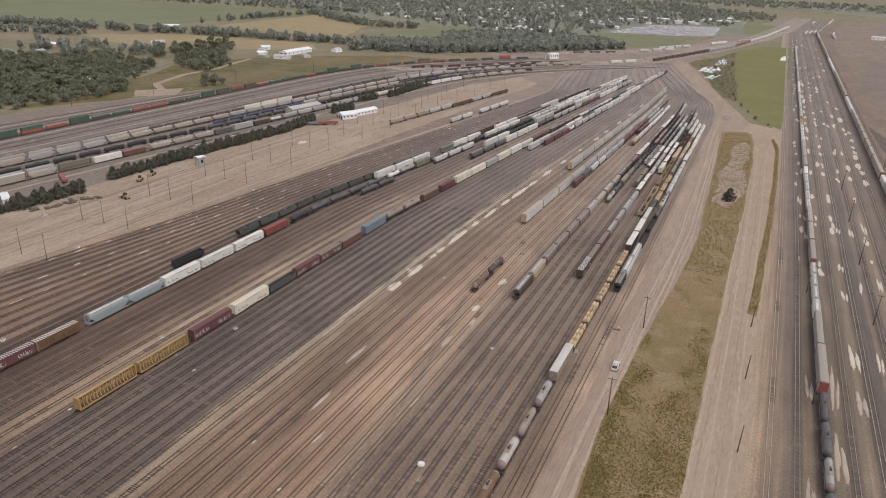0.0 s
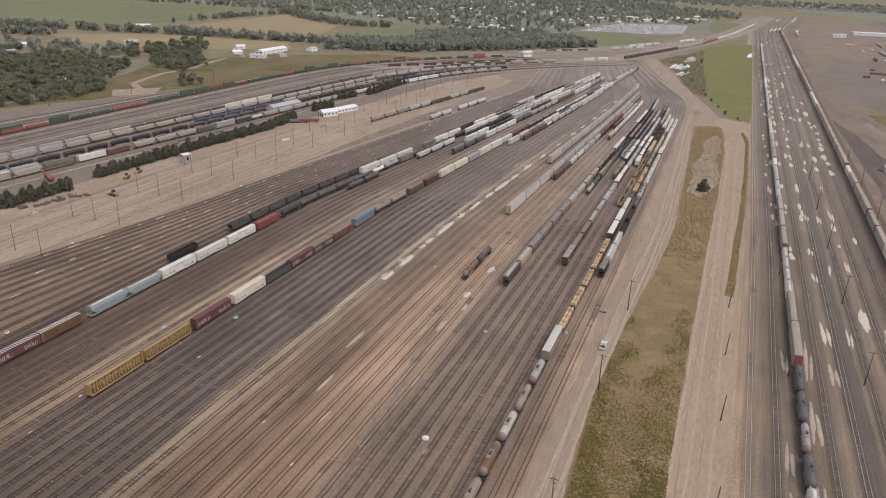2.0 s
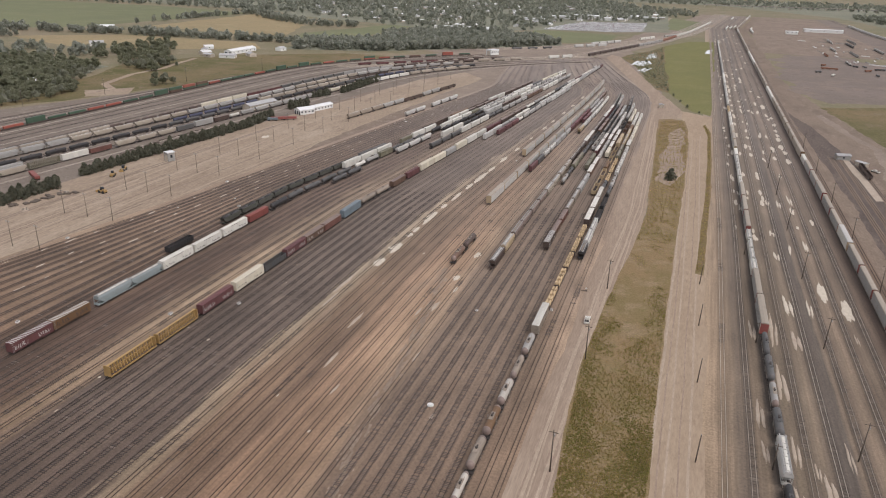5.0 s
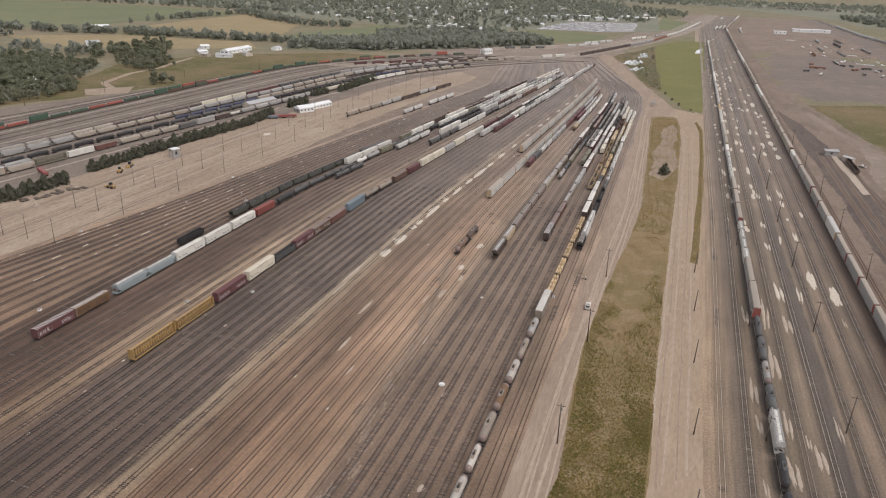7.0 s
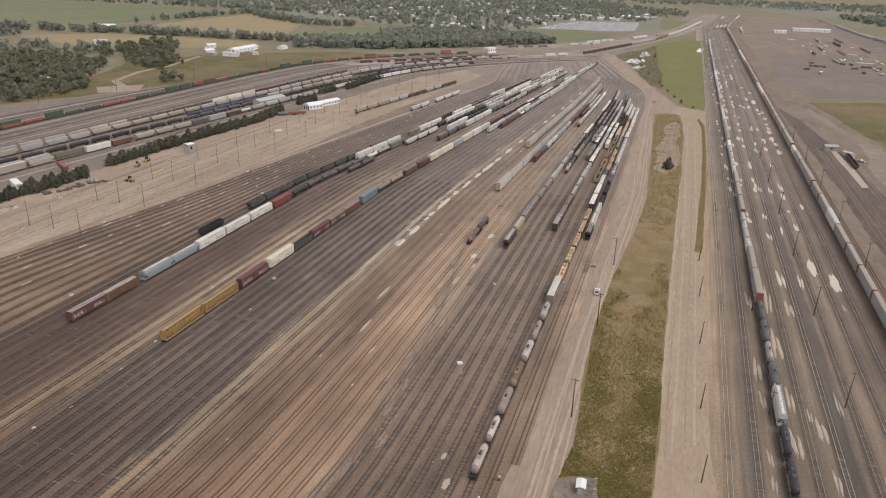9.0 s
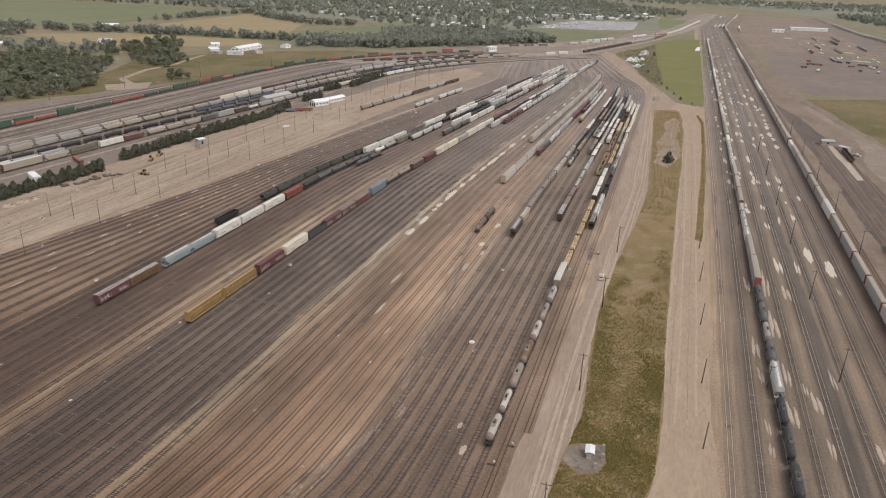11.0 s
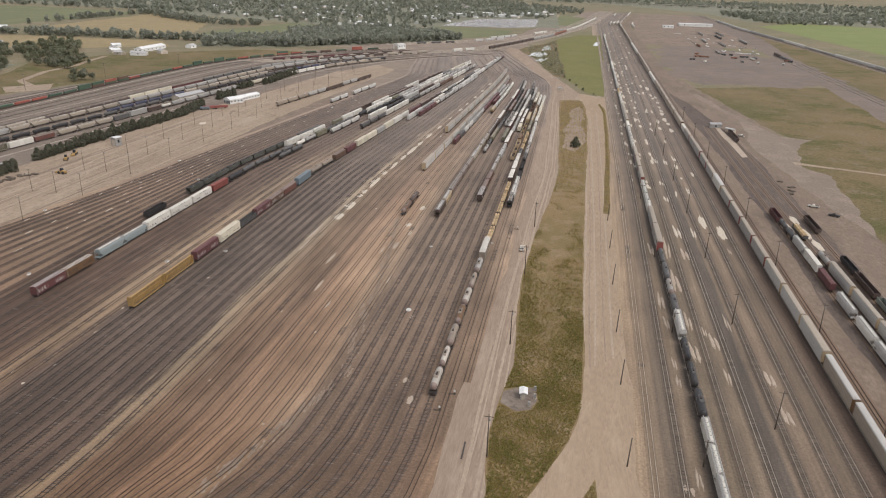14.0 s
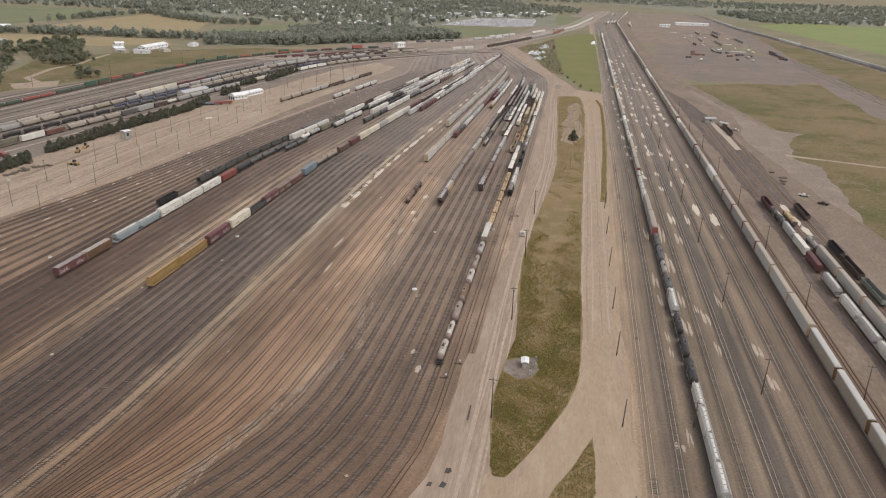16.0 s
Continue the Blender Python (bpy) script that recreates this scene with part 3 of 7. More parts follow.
sheet("grass_verge", [(282, -140), (455, -140), (404, 700), (388, 982), (372, 1258), (345, 1700), (312, 1110), (300, 860)], 0.03, meadow, "olive grass verge beside the distant line", "grass", 2, 20)
sheet("ballast_diagonal", [(455, -140), (482, -140), (424, 700), (408, 982), (392, 1258), (354, 1741), (347, 2300), (326, 2300), (332, 1741), (372, 1258), (388, 982), (404, 700)], 0.04, brown_dirt, "grey brown ballast of a distant main line", "ballast", 2, 20)
sheet("sand_edge", [(138, 262), (152, 380), (140, 402), (158, 478), (168, 492), (146, 500), (130, 590), (112, 700), (106, 690), (128, 560), (120, 430), (128, 330)], 0.047, yard_dirt, "pale sandy edge between dirt and meadow", "sand", 2.5, 6)
sheet("meadow_path", [(137, 408), (152, 404), (190, 393), (226, 386), (226, 389.5), (190, 397.5), (152, 409), (137, 415)], 0.052, sand, "pale sandy path across the meadow", "path", 0.8, 4)
sheet("dirt_repair_yard", [(91, -140), (116, -140), (115, 300), (112, 480), (96, 640), (84, 700), (90, 400)], 0.05, oily_dirt, "dark oily ground of the repair tracks", "dirt", 1.5)
sheet("loading_platform", [(101, 518), (106, 520), (108.5, 470), (109.5, 420), (104.5, 418), (103.5, 470)], 0.09, dun_sand, "pale concrete strip beside the repair tracks", "concrete", 0.4, 4)
sheet("sand_lot", [(-548, 505), (-522, 478), (-497, 505), (-518, 538)], 0.05, sand, "pale sandy lot beside the woods", "sand", 2, 6)
sheet("field_green_far", [(486, 1220), (456, 1519), (423, 1883), (549, 2066), (751, 1990), (1500, 2100), (1500, 900), (560, 700)], 0.05, crop_bright, "bright green crop field", "field", 3, 30)
sheet("field_tan", [(-960, 1090), (-985, 1470), (-745, 1275), (-660, 1060), (-745, 1045)], 0.05, crop_tan, "harvested tan field", "field", 4, 20)
sheet("field_tan_near", [(-1010, 830), (-880, 940), (-640, 945), (-600, 880), (-720, 800), (-830, 770)], 0.05, crop_tan, "dry tan pasture", "field", 4, 20)
sheet("field_green_left", [(-1230, 860), (-1040, 1010), (-1010, 1500), (-1330, 1570), (-2300, 1500), (-1900, 700)], 0.05, crop_green, "wide green field", "field", 4, 30)
sheet("field_green_back", [(-640, 1030), (-545, 1035), (-560, 1390), (-610, 1400), (-660, 1120)], 0.05, crop_green, "green field between tree belts", "field", 4, 20)
sheet("field_green_mid", [(-300, 1300), (-321, 1465), (-150, 1430), (-150, 1310), (-207, 1225), (-245, 1235)], 0.05, crop_green, "green field beside the car park", "field", 3, 20)
sheet("pasture_left", [(-560, 380), (-520, 470), (-488, 570), (-458, 725), (-392, 895), (-470, 900), (-590, 800), (-650, 680), (-600, 560)], 0.03, meadow, "tan and olive pasture beside the tracks", "meadow", 4, 15)
sheet("farm_track", [(-584, 604), (-586, 660), (-602, 714), (-610, 752), (-604, 756), (-595, 714), (-579, 660), (-577, 606), (-556, 545), (-510, 512), (-514, 506), (-562, 540)], 0.06, sand, "pale farm track between the trees", "track", 1, 6)
sheet("bare_pad", [(-17, 412), (-6, 402), (-2.5, 440), (-3, 500), (-4, 560), (-9, 585), (-16, 560), (-14, 500), (-19, 470)], 0.095, lane_dirt, "bare trampled dirt on the grass strip", "dirt", 2, 3)
sheet("scrub_field", [(-99, 1100), (-70, 1183), (-55, 1265), (-41, 1000), (-28, 832), (-26, 760), (-38, 776), (-78, 965), (-105, 1062)], 0.056, meadow, "rough olive scrub between road and field", "scrub", 2, 8)
sheet("field_green_town", [(-78, 2040), (0, 1940), (-22, 1620), (-84, 1640)], 0.05, crop_green, "green field beyond the yard throat", "field", 3, 20)
sheet("field_edge_road", [(-92, 1640), (-84, 1640), (-76, 2060), (-84, 2060)], 0.06, sand, "pale lane beside a far field", "road", 1, 20)


def rut(x0, u0, u1, w, seed, material, fn):
    """A worn wheel line along a road."""
    wander = lambda v, u: fn(u) + v + 0.7 * noise.noise(Vector((u * 0.017, seed * 3.7, 1.0))) + 0.25 * noise.noise(Vector((u * 0.06, seed * 5.1, 2.0)))
    ob = ribbon("wheel_rut", wander, x0, u0, u1, [(-w / 2, 0.066), (0, 0.072), (w / 2, 0.066)], material, du=9)
    tagged(ob, "worn wheel rut in the dirt road", "rut", kind="structure")


for i, (x, w, dark) in enumerate(((-275, .9, 0), (-281, .5, 1), (-287, 1.0, 0), (-294, .6, 1), (-300, .9, 0))):
    rut(x, 60 + 9 * i, 470 - 6 * i, w, 50 + i, rut_dark if dark else rut_pale, lambda u: 2.5 * math.sin(u * 0.011))
lane = lambda u: float(np.interp(u, (-120, 60, 180, 350, 500, 600, 680), (-28, -27.6, -27.4, -23.5, -27, -30.2, -31)))
broad_lane = lambda u: float(np.interp(u, (-120, 40, 100, 330, 600), (2, 4, 6.5, 7.5, 6)))
for i, (o, w, m) in enumerate(((-3.4, .5, rut_dark), (-1.7, .45, rut_pale), (-2.5, .8, rut_pale), (0.2, .5, rut_dark), (1.1, .9, rut_pale), (2.0, .45, rut_dark), (3.0, .5, rut_pale))):
    rut(o, -110 + 7 * i, 640 - 11 * i, w, i, m, lane)
for i, (o, w, m) in enumerate(((-8.0, .8, rut_pale), (-6.0, .5, rut_dark), (-4.2, .6, rut_pale), (-1.0, .45, rut_dark), (1.4, .7, rut_pale))):
    rut(o, 105 + 3 * i, 520 + 9 * i, w, 20 + i, m, broad_lane)

strip_bend = lambda u: float(np.interp(u, (40, 300, 480, 640, 760), (0, 1, 9, 24, 38)))
track_rng = random.Random(9)
for i in range(22):
    start = track_rng.uniform(20, 380)
    rut(track_rng.uniform(-318, -256), start, start + track_rng.uniform(90, 300), track_rng.uniform(.35, 1.2), 70 + i, brown_dirt if i % 3 else rut_pale, strip_bend)
verts, faces = [], []
for k in range(300):
    u = 8 + k * 0.75
    mid = float(np.interp(u, (10, 24, 42, 55, 67, 78, 89, 108, 128, 149, 181, 208, 235), (-94.5, -91.5, -86.5, -82.5, -79, -75.5, -72.5, -76.5, -79, -80, -84.2, -88.4, -93)))
    for strip in range(-9, 10):
        x = mid + strip * 0.3
        if noise.noise(Vector((x * .9, u * .16, 3.0))) + .6 * noise.noise(Vector((x * 2.3, u * .8, 8.0))) > abs(strip) * .075 - .12:
            a, b = .1 * noise.noise(Vector((x, u, 1.0))), .1 * noise.noise(Vector((x, u, 5.0)))
            n = len(verts)
            verts += [(x - .16 + a, u - .1, .154), (x + .16 + b, u - .25, .154), (x + .16 - a, u + .75, .154), (x - .16 - b, u + .85, .154)]
            faces.append((n, n + 1, n + 2, n + 3))
tagged(raw("dust_drift", verts, faces, drift_dust), "drift of pale dust trodden across the yard tracks", "dust", kind="structure")
for pts in ([(-34, 33.2), (-33, 33), (-32.2, 34), (-32.6, 35.4), (-33.8, 35.2)], [(-34.4, 28), (-33, 27.8), (-32.6, 29.4), (-33.8, 30)], [(-37.3, 27.6), (-36.2, 27.7), (-36, 29), (-37, 29.2)], [(-32, 56), (-31.5, 56), (-31.5, 63), (-31.9, 63.5)]):
    sheet("oil_stain", pts, 0.075, steel_dark, "dark oil stain on the dirt road", "stain", .25, 0.6)

# ---- tracks ----
RAIL = 0.30
BED = [(-1.6, 0.06), (-1.15, 0.14), (-0.8, 0.15), (-0.45, 0.15), (0.0, 0.15), (0.45, 0.15), (0.8, 0.15), (1.15, 0.14), (1.6, 0.06)]


def ties(fn, v, u0, u1, rng, parent, share, dz=0.0):
    """Wooden sleepers that show through the ballast, in patches."""
    verts, faces = [], []
    phase = rng.random() * 90
    u = u0
    while u < u1:
        show = noise.noise(Vector((v * 0.37, u * 0.05 + phase, 1.7))) + 0.4 * noise.noise(Vector((v * 1.9, u * 0.3, 5.0)))
        if show > 0.4 - share and rng.random() < 0.85:
            x, k = fn(v, u) + rng.uniform(-.06, .06), len(verts)
            h = 0.166 + rng.uniform(-.012, .015) + dz
            w, s = 0.14, rng.uniform(-.03, .03)
            for yy in (-w, w):
                for xx, zz in ((-1.06, 0.1), (-1.06, h), (1.06, h), (1.06, 0.1)):
                    verts.append((x + xx, u + yy + s * xx, zz))
            faces += [(k + 1, k + 2, k + 6, k + 5), (k, k + 3, k + 2, k + 1), (k + 4, k + 5, k + 6, k + 7), (k, k + 1, k + 5, k + 4), (k + 2, k + 3, k + 7, k + 6)]
        u += 0.62 + rng.uniform(-.02, .02)
    if verts:
        tagged(raw("sleepers", verts, faces, tie_pale if fn is right_x else tie_dark if -164 < v < -128 else tie_grey if v > -78 else tie_wood, parent=parent), "weathered grey wooden sleepers half buried in ballast", kind="stuff")


def track(fn, v, u0, u1, bed, rail_material, label, group, tie_range=None, share=0.1, seed=0):
    t = ribbon("track", fn, v, u0, u1, BED, bed)
    tagged(t, label, "railway track", group, "structure")
    for o in (-0.61, 0.61):
        ribbon("rail", fn, v, u0, u1, [(o - 0.085, 0.14), (o - 0.05, 0.20), (o - 0.05, RAIL), (o + 0.05, RAIL), (o + 0.05, 0.20), (o + 0.085, 0.14)], rail_material, t)
    if tie_range:
        ties(fn, v, *tie_range, random.Random(seed), t, share)
    return t


ANCHORS = [-248.2, -209.3, -205.4, -199.2, -194.3, -178.8, -160.3, -153.2, -109.5, -99.5, -95.2, -91.0, -74.0, -69.7, -61.2, -57.0, -48.7, -44.5, -40.4, -36.3]
BOWL_V = [ANCHORS[0]]
for a, b in zip(ANCHORS, ANCHORS[1:]):
    n = max(1, round((b - a) / (4.3 if a > -210 else 3.5)))
    BOWL_V += [a + (b - a) * (i + 1) / n for i in range(n)]
for i, v in enumerate(BOWL_V):
    end = 975 - 65 * (v + 36.3) / -212 + 65 if i % 3 == 0 else 745 + 31 * (i % 3) + 0.4 * (v + 140)
    track(throat_x, v, 92 if v > -38 else -85, end, bowl_ballast, rail_rust, "rusty yard track in brown ballast", "classification tracks", (92 if v > -38 else -10, 330), -0.1 if v > -42 else 1.0 if -78 < v < -38 or -163 < v < -126 else -0.15 if -121 < v < -78 else 0.5, i)
for i, v in enumerate((17.3, 24.4, 31.4, 38.4, 45.4, 53.0, 60.2, 67.0, 75.0)):
    track(right_x, v, -115, 2250, right_ballast, rail_bright if v in (17.3, 45.4) else rail_worn, "straight track with worn bright rails", "straight tracks", (-20, 360), {17.3: 0.12, 24.4: 0.9, 38.4: 0.6}.get(v, 1.0), 100 + i)
for i, v in enumerate((95.4, 101.4, 110.3)):
    track(right_x, v, -115, 520, right_ballast, rail_rust, "repair track in brown dirt", "repair tracks", (-20, 150), 0.3, 120 + i)
track(right_x, 81.6, -115, 1400, right_ballast, rail_rust, "rusty track beside the car carriers", "straight tracks")
for i, v in enumerate((-356, -366.5, -373.5, -384.5, -392, -402.5, -409.5, -416, -426, -436, -446, -456, -463, -470, -477, -484, -492, -500, -508, -516)):
    track(left_x, v, 100, 985, left_ballast, rail_rust if i % 3 else rail_bright, "curving departure track in grey ballast", "departure tracks")
for v in (-26, -20, -14, -8, -3, 2, 7, 12):
    track(main_x, v, 770, 2350, left_ballast, rail_bright, "curving main line track", "main line tracks")
for v in (-4, 6, 16, 27, 38, 50):
    track(north_x, v, 1045, 1780, left_ballast, rail_bright, "far yard lead in pale dirt", "yard leads")
for v in (-9, -4, 1, 6):
    track(diag_x, v, -120, 2300, left_ballast, rail_rust, "distant straight main line track", "distant tracks")

for v in (288, 295, 302):
    track(right_x, v, 330, 1150, left_ballast, rail_rust, "rusty siding across the bare ground", "distant tracks")

# ---- railway cars; local y runs along the car, z = 0 is the top of the rail ----
def sides(bm, f):
    for s in (-1, 1):
        f(bm, s)


def bogie(parent, y, near, axles=(-0.9, 0.9)):
    bm = bmesh.new()
    for s in (-1, 1):
        prism_y = [(axles[0] - 0.35, 0.45), (axles[0] + 0.3, 0.3), (axles[-1] - 0.3, 0.3), (axles[-1] + 0.35, 0.45), (axles[-1] + 0.35, 0.68), (0.35, 0.82), (-0.35, 0.82), (axles[0] - 0.35, 0.68)]
        loft(bm, [[(s * 0.92, y + a, z) for a, z in prism_y], [(s * 1.08, y + a, z) for a, z in prism_y]])
    box(bm, -1.0, 1.0, y - 0.2, y + 0.2, 0.5, 0.85)
    if near < 2:
        for a in axles:
            for s in (-0.75, 0.75):
                rod(bm, (s - 0.06, y + a, 0.45), (s + 0.06, y + a, 0.45), 0.45, 8)
        return part("bogie", bm, steel_dark, parent)
    b = part("bogie", bm, steel_dark, parent)
    for a in axles:
        bm = bmesh.new()
        for s in (-0.75, 0.75):
            rod(bm, (s - 0.06, y + a, 0.45), (s + 0.06, y + a, 0.45), 0.45, 14)
        rod(bm, (-0.75, y + a, 0.45), (0.75, y + a, 0.45), 0.08, 8)
        part("wheelset", bm, steel_wheel, b, "steel wheels on an axle")
    return b


def running_gear(parent, L, near, pitch=0.36):
    for s in (-1, 1):
        bogie(parent, s * L * pitch, near)
        if near == 2:
            bm = bmesh.new()
            box(bm, -0.1, 0.1, min(s * (L / 2 - 0.5), s * (L / 2 + 0.45)), max(s * (L / 2 - 0.5), s * (L / 2 + 0.45)), 0.72, 0.98)
            box(bm, -0.18, 0.18, min(s * (L / 2 + 0.25), s * (L / 2 + 0.48)), max(s * (L / 2 + 0.25), s * (L / 2 + 0.48)), 0.68, 1.02)
            part("coupler", bm, steel_dark, parent)


def ladder(parent, x, y, z0, z1, along_x=False):
    bm = bmesh.new()
    for k in (-0.22, 0.22):
        if along_x:
            box(bm, x + k - 0.02, x + k + 0.02, y - 0.02, y + 0.02, z0, z1)
        else:
            box(bm, x - 0.02, x + 0.02, y + k - 0.02, y + k + 0.02, z0, z1)
    z = z0 + 0.2
    while z < z1:
        if along_x:
            box(bm, x - 0.22, x + 0.22, y - 0.015, y + 0.015, z, z + 0.03)
        else:
            box(bm, x - 0.015, x + 0.015, y - 0.22, y + 0.22, z, z + 0.03)
        z += 0.38
    part("ladder", bm, galv, parent)


def tag_side(car, x, L, colour):
    """Loose sprayed strokes, no letters, on the side of a car."""
    r = random.Random(len(colour))
    bm = bmesh.new()
    y = -L / 2 + 1.0
    while y < L / 2 - 1.5:
        if abs(y) > 2.2 or colour == "amber":
            h, w2, s = r.uniform(.4, .9) if colour in ("cream", "white") else r.uniform(.7, 1.7), r.uniform(.14, .34), r.uniform(-.9, .9)
            z = 1.4 + r.uniform(0, .5)
            pts = [(y, z), (y + w2, z + .1), (y + w2 + s, z + h), (y + s, z + h - .1)]
            f = [bm.verts.new((x + .004, a, b)) for a, b in pts] + [bm.verts.new((x + .012, a, b)) for a, b in pts]
            for q in ((4, 5, 6, 7), (0, 1, 5, 4), (1, 2, 6, 5), (2, 3, 7, 6), (3, 0, 4, 7)):
                bm.faces.new([f[i] for i in q])
            y += r.uniform(.28, .6)
        else:
            y += .5
    tagged(part("graffiti", bm, PAINT["dark_brown" if colour in ("amber", "cream", "white") else "light_grey"], car), "sprayed graffiti strokes", kind="stuff")


def build_boxcar(car, colour, near, L=16.4, H=4.35, roof=None, door=None, sheet_roof=None):
    p, w = PAINT[colour], 1.5
    bm = bmesh.new()
    box(bm, -w, w, -L / 2, L / 2, 1.02, H - 0.25)
    n = 14
    for s in (-1, 1):
        for i in range(n + 1):
            y = -L / 2 + L * i / n
            if near and abs(y) > 1.9:
                box(bm, min(s * w, s * (w + 0.06)), max(s * w, s * (w + 0.06)), y - 0.06, y + 0.06, 1.05, H - 0.3)
        box(bm, min(s * (w - 0.02), s * (w + 0.05)), max(s * (w - 0.02), s * (w + 0.05)), -L / 2, L / 2, 0.86, 1.12)
        e = s * L / 2
        if near:
            for k in range(6):
                z = 1.3 + k * 0.45
                box(bm, -w + 0.12, w - 0.12, min(e, e + s * 0.07), max(e, e + s * 0.07), z, z + 0.16)
    part("body", bm, p, car)
    bm = bmesh.new()
    prism(bm, [(-w - 0.04, H - 0.28), (w + 0.04, H - 0.28), (w + 0.04, H - 0.18), (0, H), (-w - 0.04, H - 0.18)], -L / 2 - 0.03, L / 2 + 0.03)
    for i in range(18 if near else 9):
        y = -L / 2 + L * (i + 0.5) / (18 if near else 9)
        k = 0.2 if roof else 0.07
        if roof and not i:
            part("roof", bm, p, car)
            bm = bmesh.new()
        prism(bm, [(-w, H - 0.2), (w, H - 0.2), (w, H - 0.13), (0, H + 0.05), (-w, H - 0.13)], y - k, y + k)
    part("roof_ribs" if roof else "roof", bm, roof or sheet_roof or (PAINT["rust_grey"] if colour in ("red_brown", "brown", "dark_brown") else p), car, "pale transverse roof ribs" if roof else "ribbed sheet metal roof")
    if roof or near == 2 and colour in ("maroon", "red_brown", "cream", "white", "brown"):
        tag_side(car, w + 0.075, L, colour)
    for s in (-1, 1) if near else (1,):
        bm = bmesh.new()
        x0, x1 = sorted((s * w, s * (w + 0.1)))
        box(bm, x0, x1, -1.55, 1.55, 1.15, H - 0.5)
        part("sliding_door", bm, door or p, car)
        if near == 2:
            bm = bmesh.new()
            xa, xb = sorted((s * w, s * (w + 0.15)))
            box(bm, xa, xb, -3.4, 3.4, 1.03, 1.12)
            box(bm, xa, xb, -3.4, 3.4, H - 0.5, H - 0.42)
            part("door_rail", bm, steel_dark, car)
    running_gear(car, L, near)
    if near == 2:
        for s in (-1, 1):
            ladder(car, s * (w + 0.1), -s * (L / 2 - 0.4), 0.7, H - 0.3)


def build_hopper(car, colour, near, L=17.6, H=4.55, bays=3):
    p, w = PAINT[colour], 1.52
    prof = [(-w * 0.97, 1.35), (-w, 1.9), (-w, 3.5), (-w * 0.93, 3.95), (-w * 0.72, H - 0.2), (0, H - 0.05), (w * 0.72, H - 0.2), (w * 0.93, 3.95), (w, 3.5), (w, 1.9), (w * 0.97, 1.35)]
    bm = bmesh.new()
    ring = lambda y, zmin: [(x, y, max(z, zmin)) for x, z in prof]
    e = L / 2
    loft(bm, [ring(-e + 0.5, 3.0), ring(-e + 2.6, 1.35), ring(e - 2.6, 1.35), ring(e - 0.5, 3.0)])
    n = 13
    for i in range(n if near else 0):
        y = -e + 1.5 + (L - 3) * i / (n - 1)
        lo = 1.5 if abs(y) < e - 2.7 else 2.5
        for s in (-1, 1):
            x0, x1 = sorted((s * (w - 0.02), s * (w + 0.06)))
            box(bm, x0, x1, y - 0.05, y + 0.05, lo, 3.6)
    if near:
        part("body", bm, p, car)
        bm = bmesh.new()
    for i in range(bays):
        if near == 2 and i:
            part("discharge_hopper", bm, p, car)
            bm = bmesh.new()
        y = (i - (bays - 1) / 2) * (L - 6.4) / (bays - 1) * 0.92
        loft(bm, [[(-w * 0.9, y - 1.9, 1.4), (w * 0.9, y - 1.9, 1.4), (w * 0.9, y + 1.9, 1.4), (-w * 0.9, y + 1.9, 1.4)],
                  [(-0.7, y - 0.45, 0.45), (0.7, y - 0.45, 0.45), (0.7, y + 0.45, 0.45), (-0.7, y + 0.45, 0.45)]])
    if near:
        part("discharge_hopper", bm, p, car)
        bm = bmesh.new()
    box(bm, -0.3, 0.3, -e + 0.1, e - 0.1, 0.78, 1.05)
    for s in (-1, 1):
        x0, x1 = sorted((s * (w - 0.12), s * w))
        box(bm, x0, x1, -e, e, 0.98, 1.3)
        box(bm, -w, w, min(s * e, s * (e - 0.2)), max(s * e, s * (e - 0.2)), 0.85, 1.3)
        for x in (-w + 0.08, w - 0.08):
            box(bm, x - 0.07, x + 0.07, s * (e - 0.2) - 0.07, s * (e - 0.2) + 0.07, 1.2, H - 0.45)
        box(bm, -w + 0.1, w - 0.1, s * (e - 0.25) - 0.05, s * (e - 0.25) + 0.05, 1.28, 1.7)
    part("sill_frame" if near else "body", bm, p, car)
    bm = bmesh.new()
    for x in (-0.95, 0.95):
        box(bm, x - 0.22, x + 0.22, -e + 0.2, e - 0.2, H + 0.02, H + 0.07)
    for i in range(7):
        y = -e + 0.7 + (L - 1.4) * i / 6
        box(bm, -1.15, 1.15, y - 0.04, y + 0.04, H - 0.3, H + 0.03)
    part("roof_walkway", bm, galv if near else PAINT["grey_brown"], car, "grated metal roof walkway")
    for i in range(5):
        bm = bmesh.new()
        a, b = -e + 1.4 + (L - 2.8) * i / 5, -e + 1.1 + (L - 2.8) * (i + 1) / 5
        prism(bm, [(-0.5, H - 0.1), (0.5, H - 0.1), (0.46, H + 0.06), (0, H + 0.14), (-0.46, H + 0.06)], a, b)
        part("roof_hatch", bm, PAINT["white" if colour in ("white", "light_grey", "cream", "pale_blue") else "light_grey" if colour in ("grey", "grey_brown", "dark_brown", "tan", "tan_grey") else "grey_brown"], car)
    running_gear(car, L, near, 0.37)
    if near == 2:
        for s in (-1, 1):
            ladder(car, s * (w - 0.35), s * (e - 0.1), 0.7, H - 0.4, True)


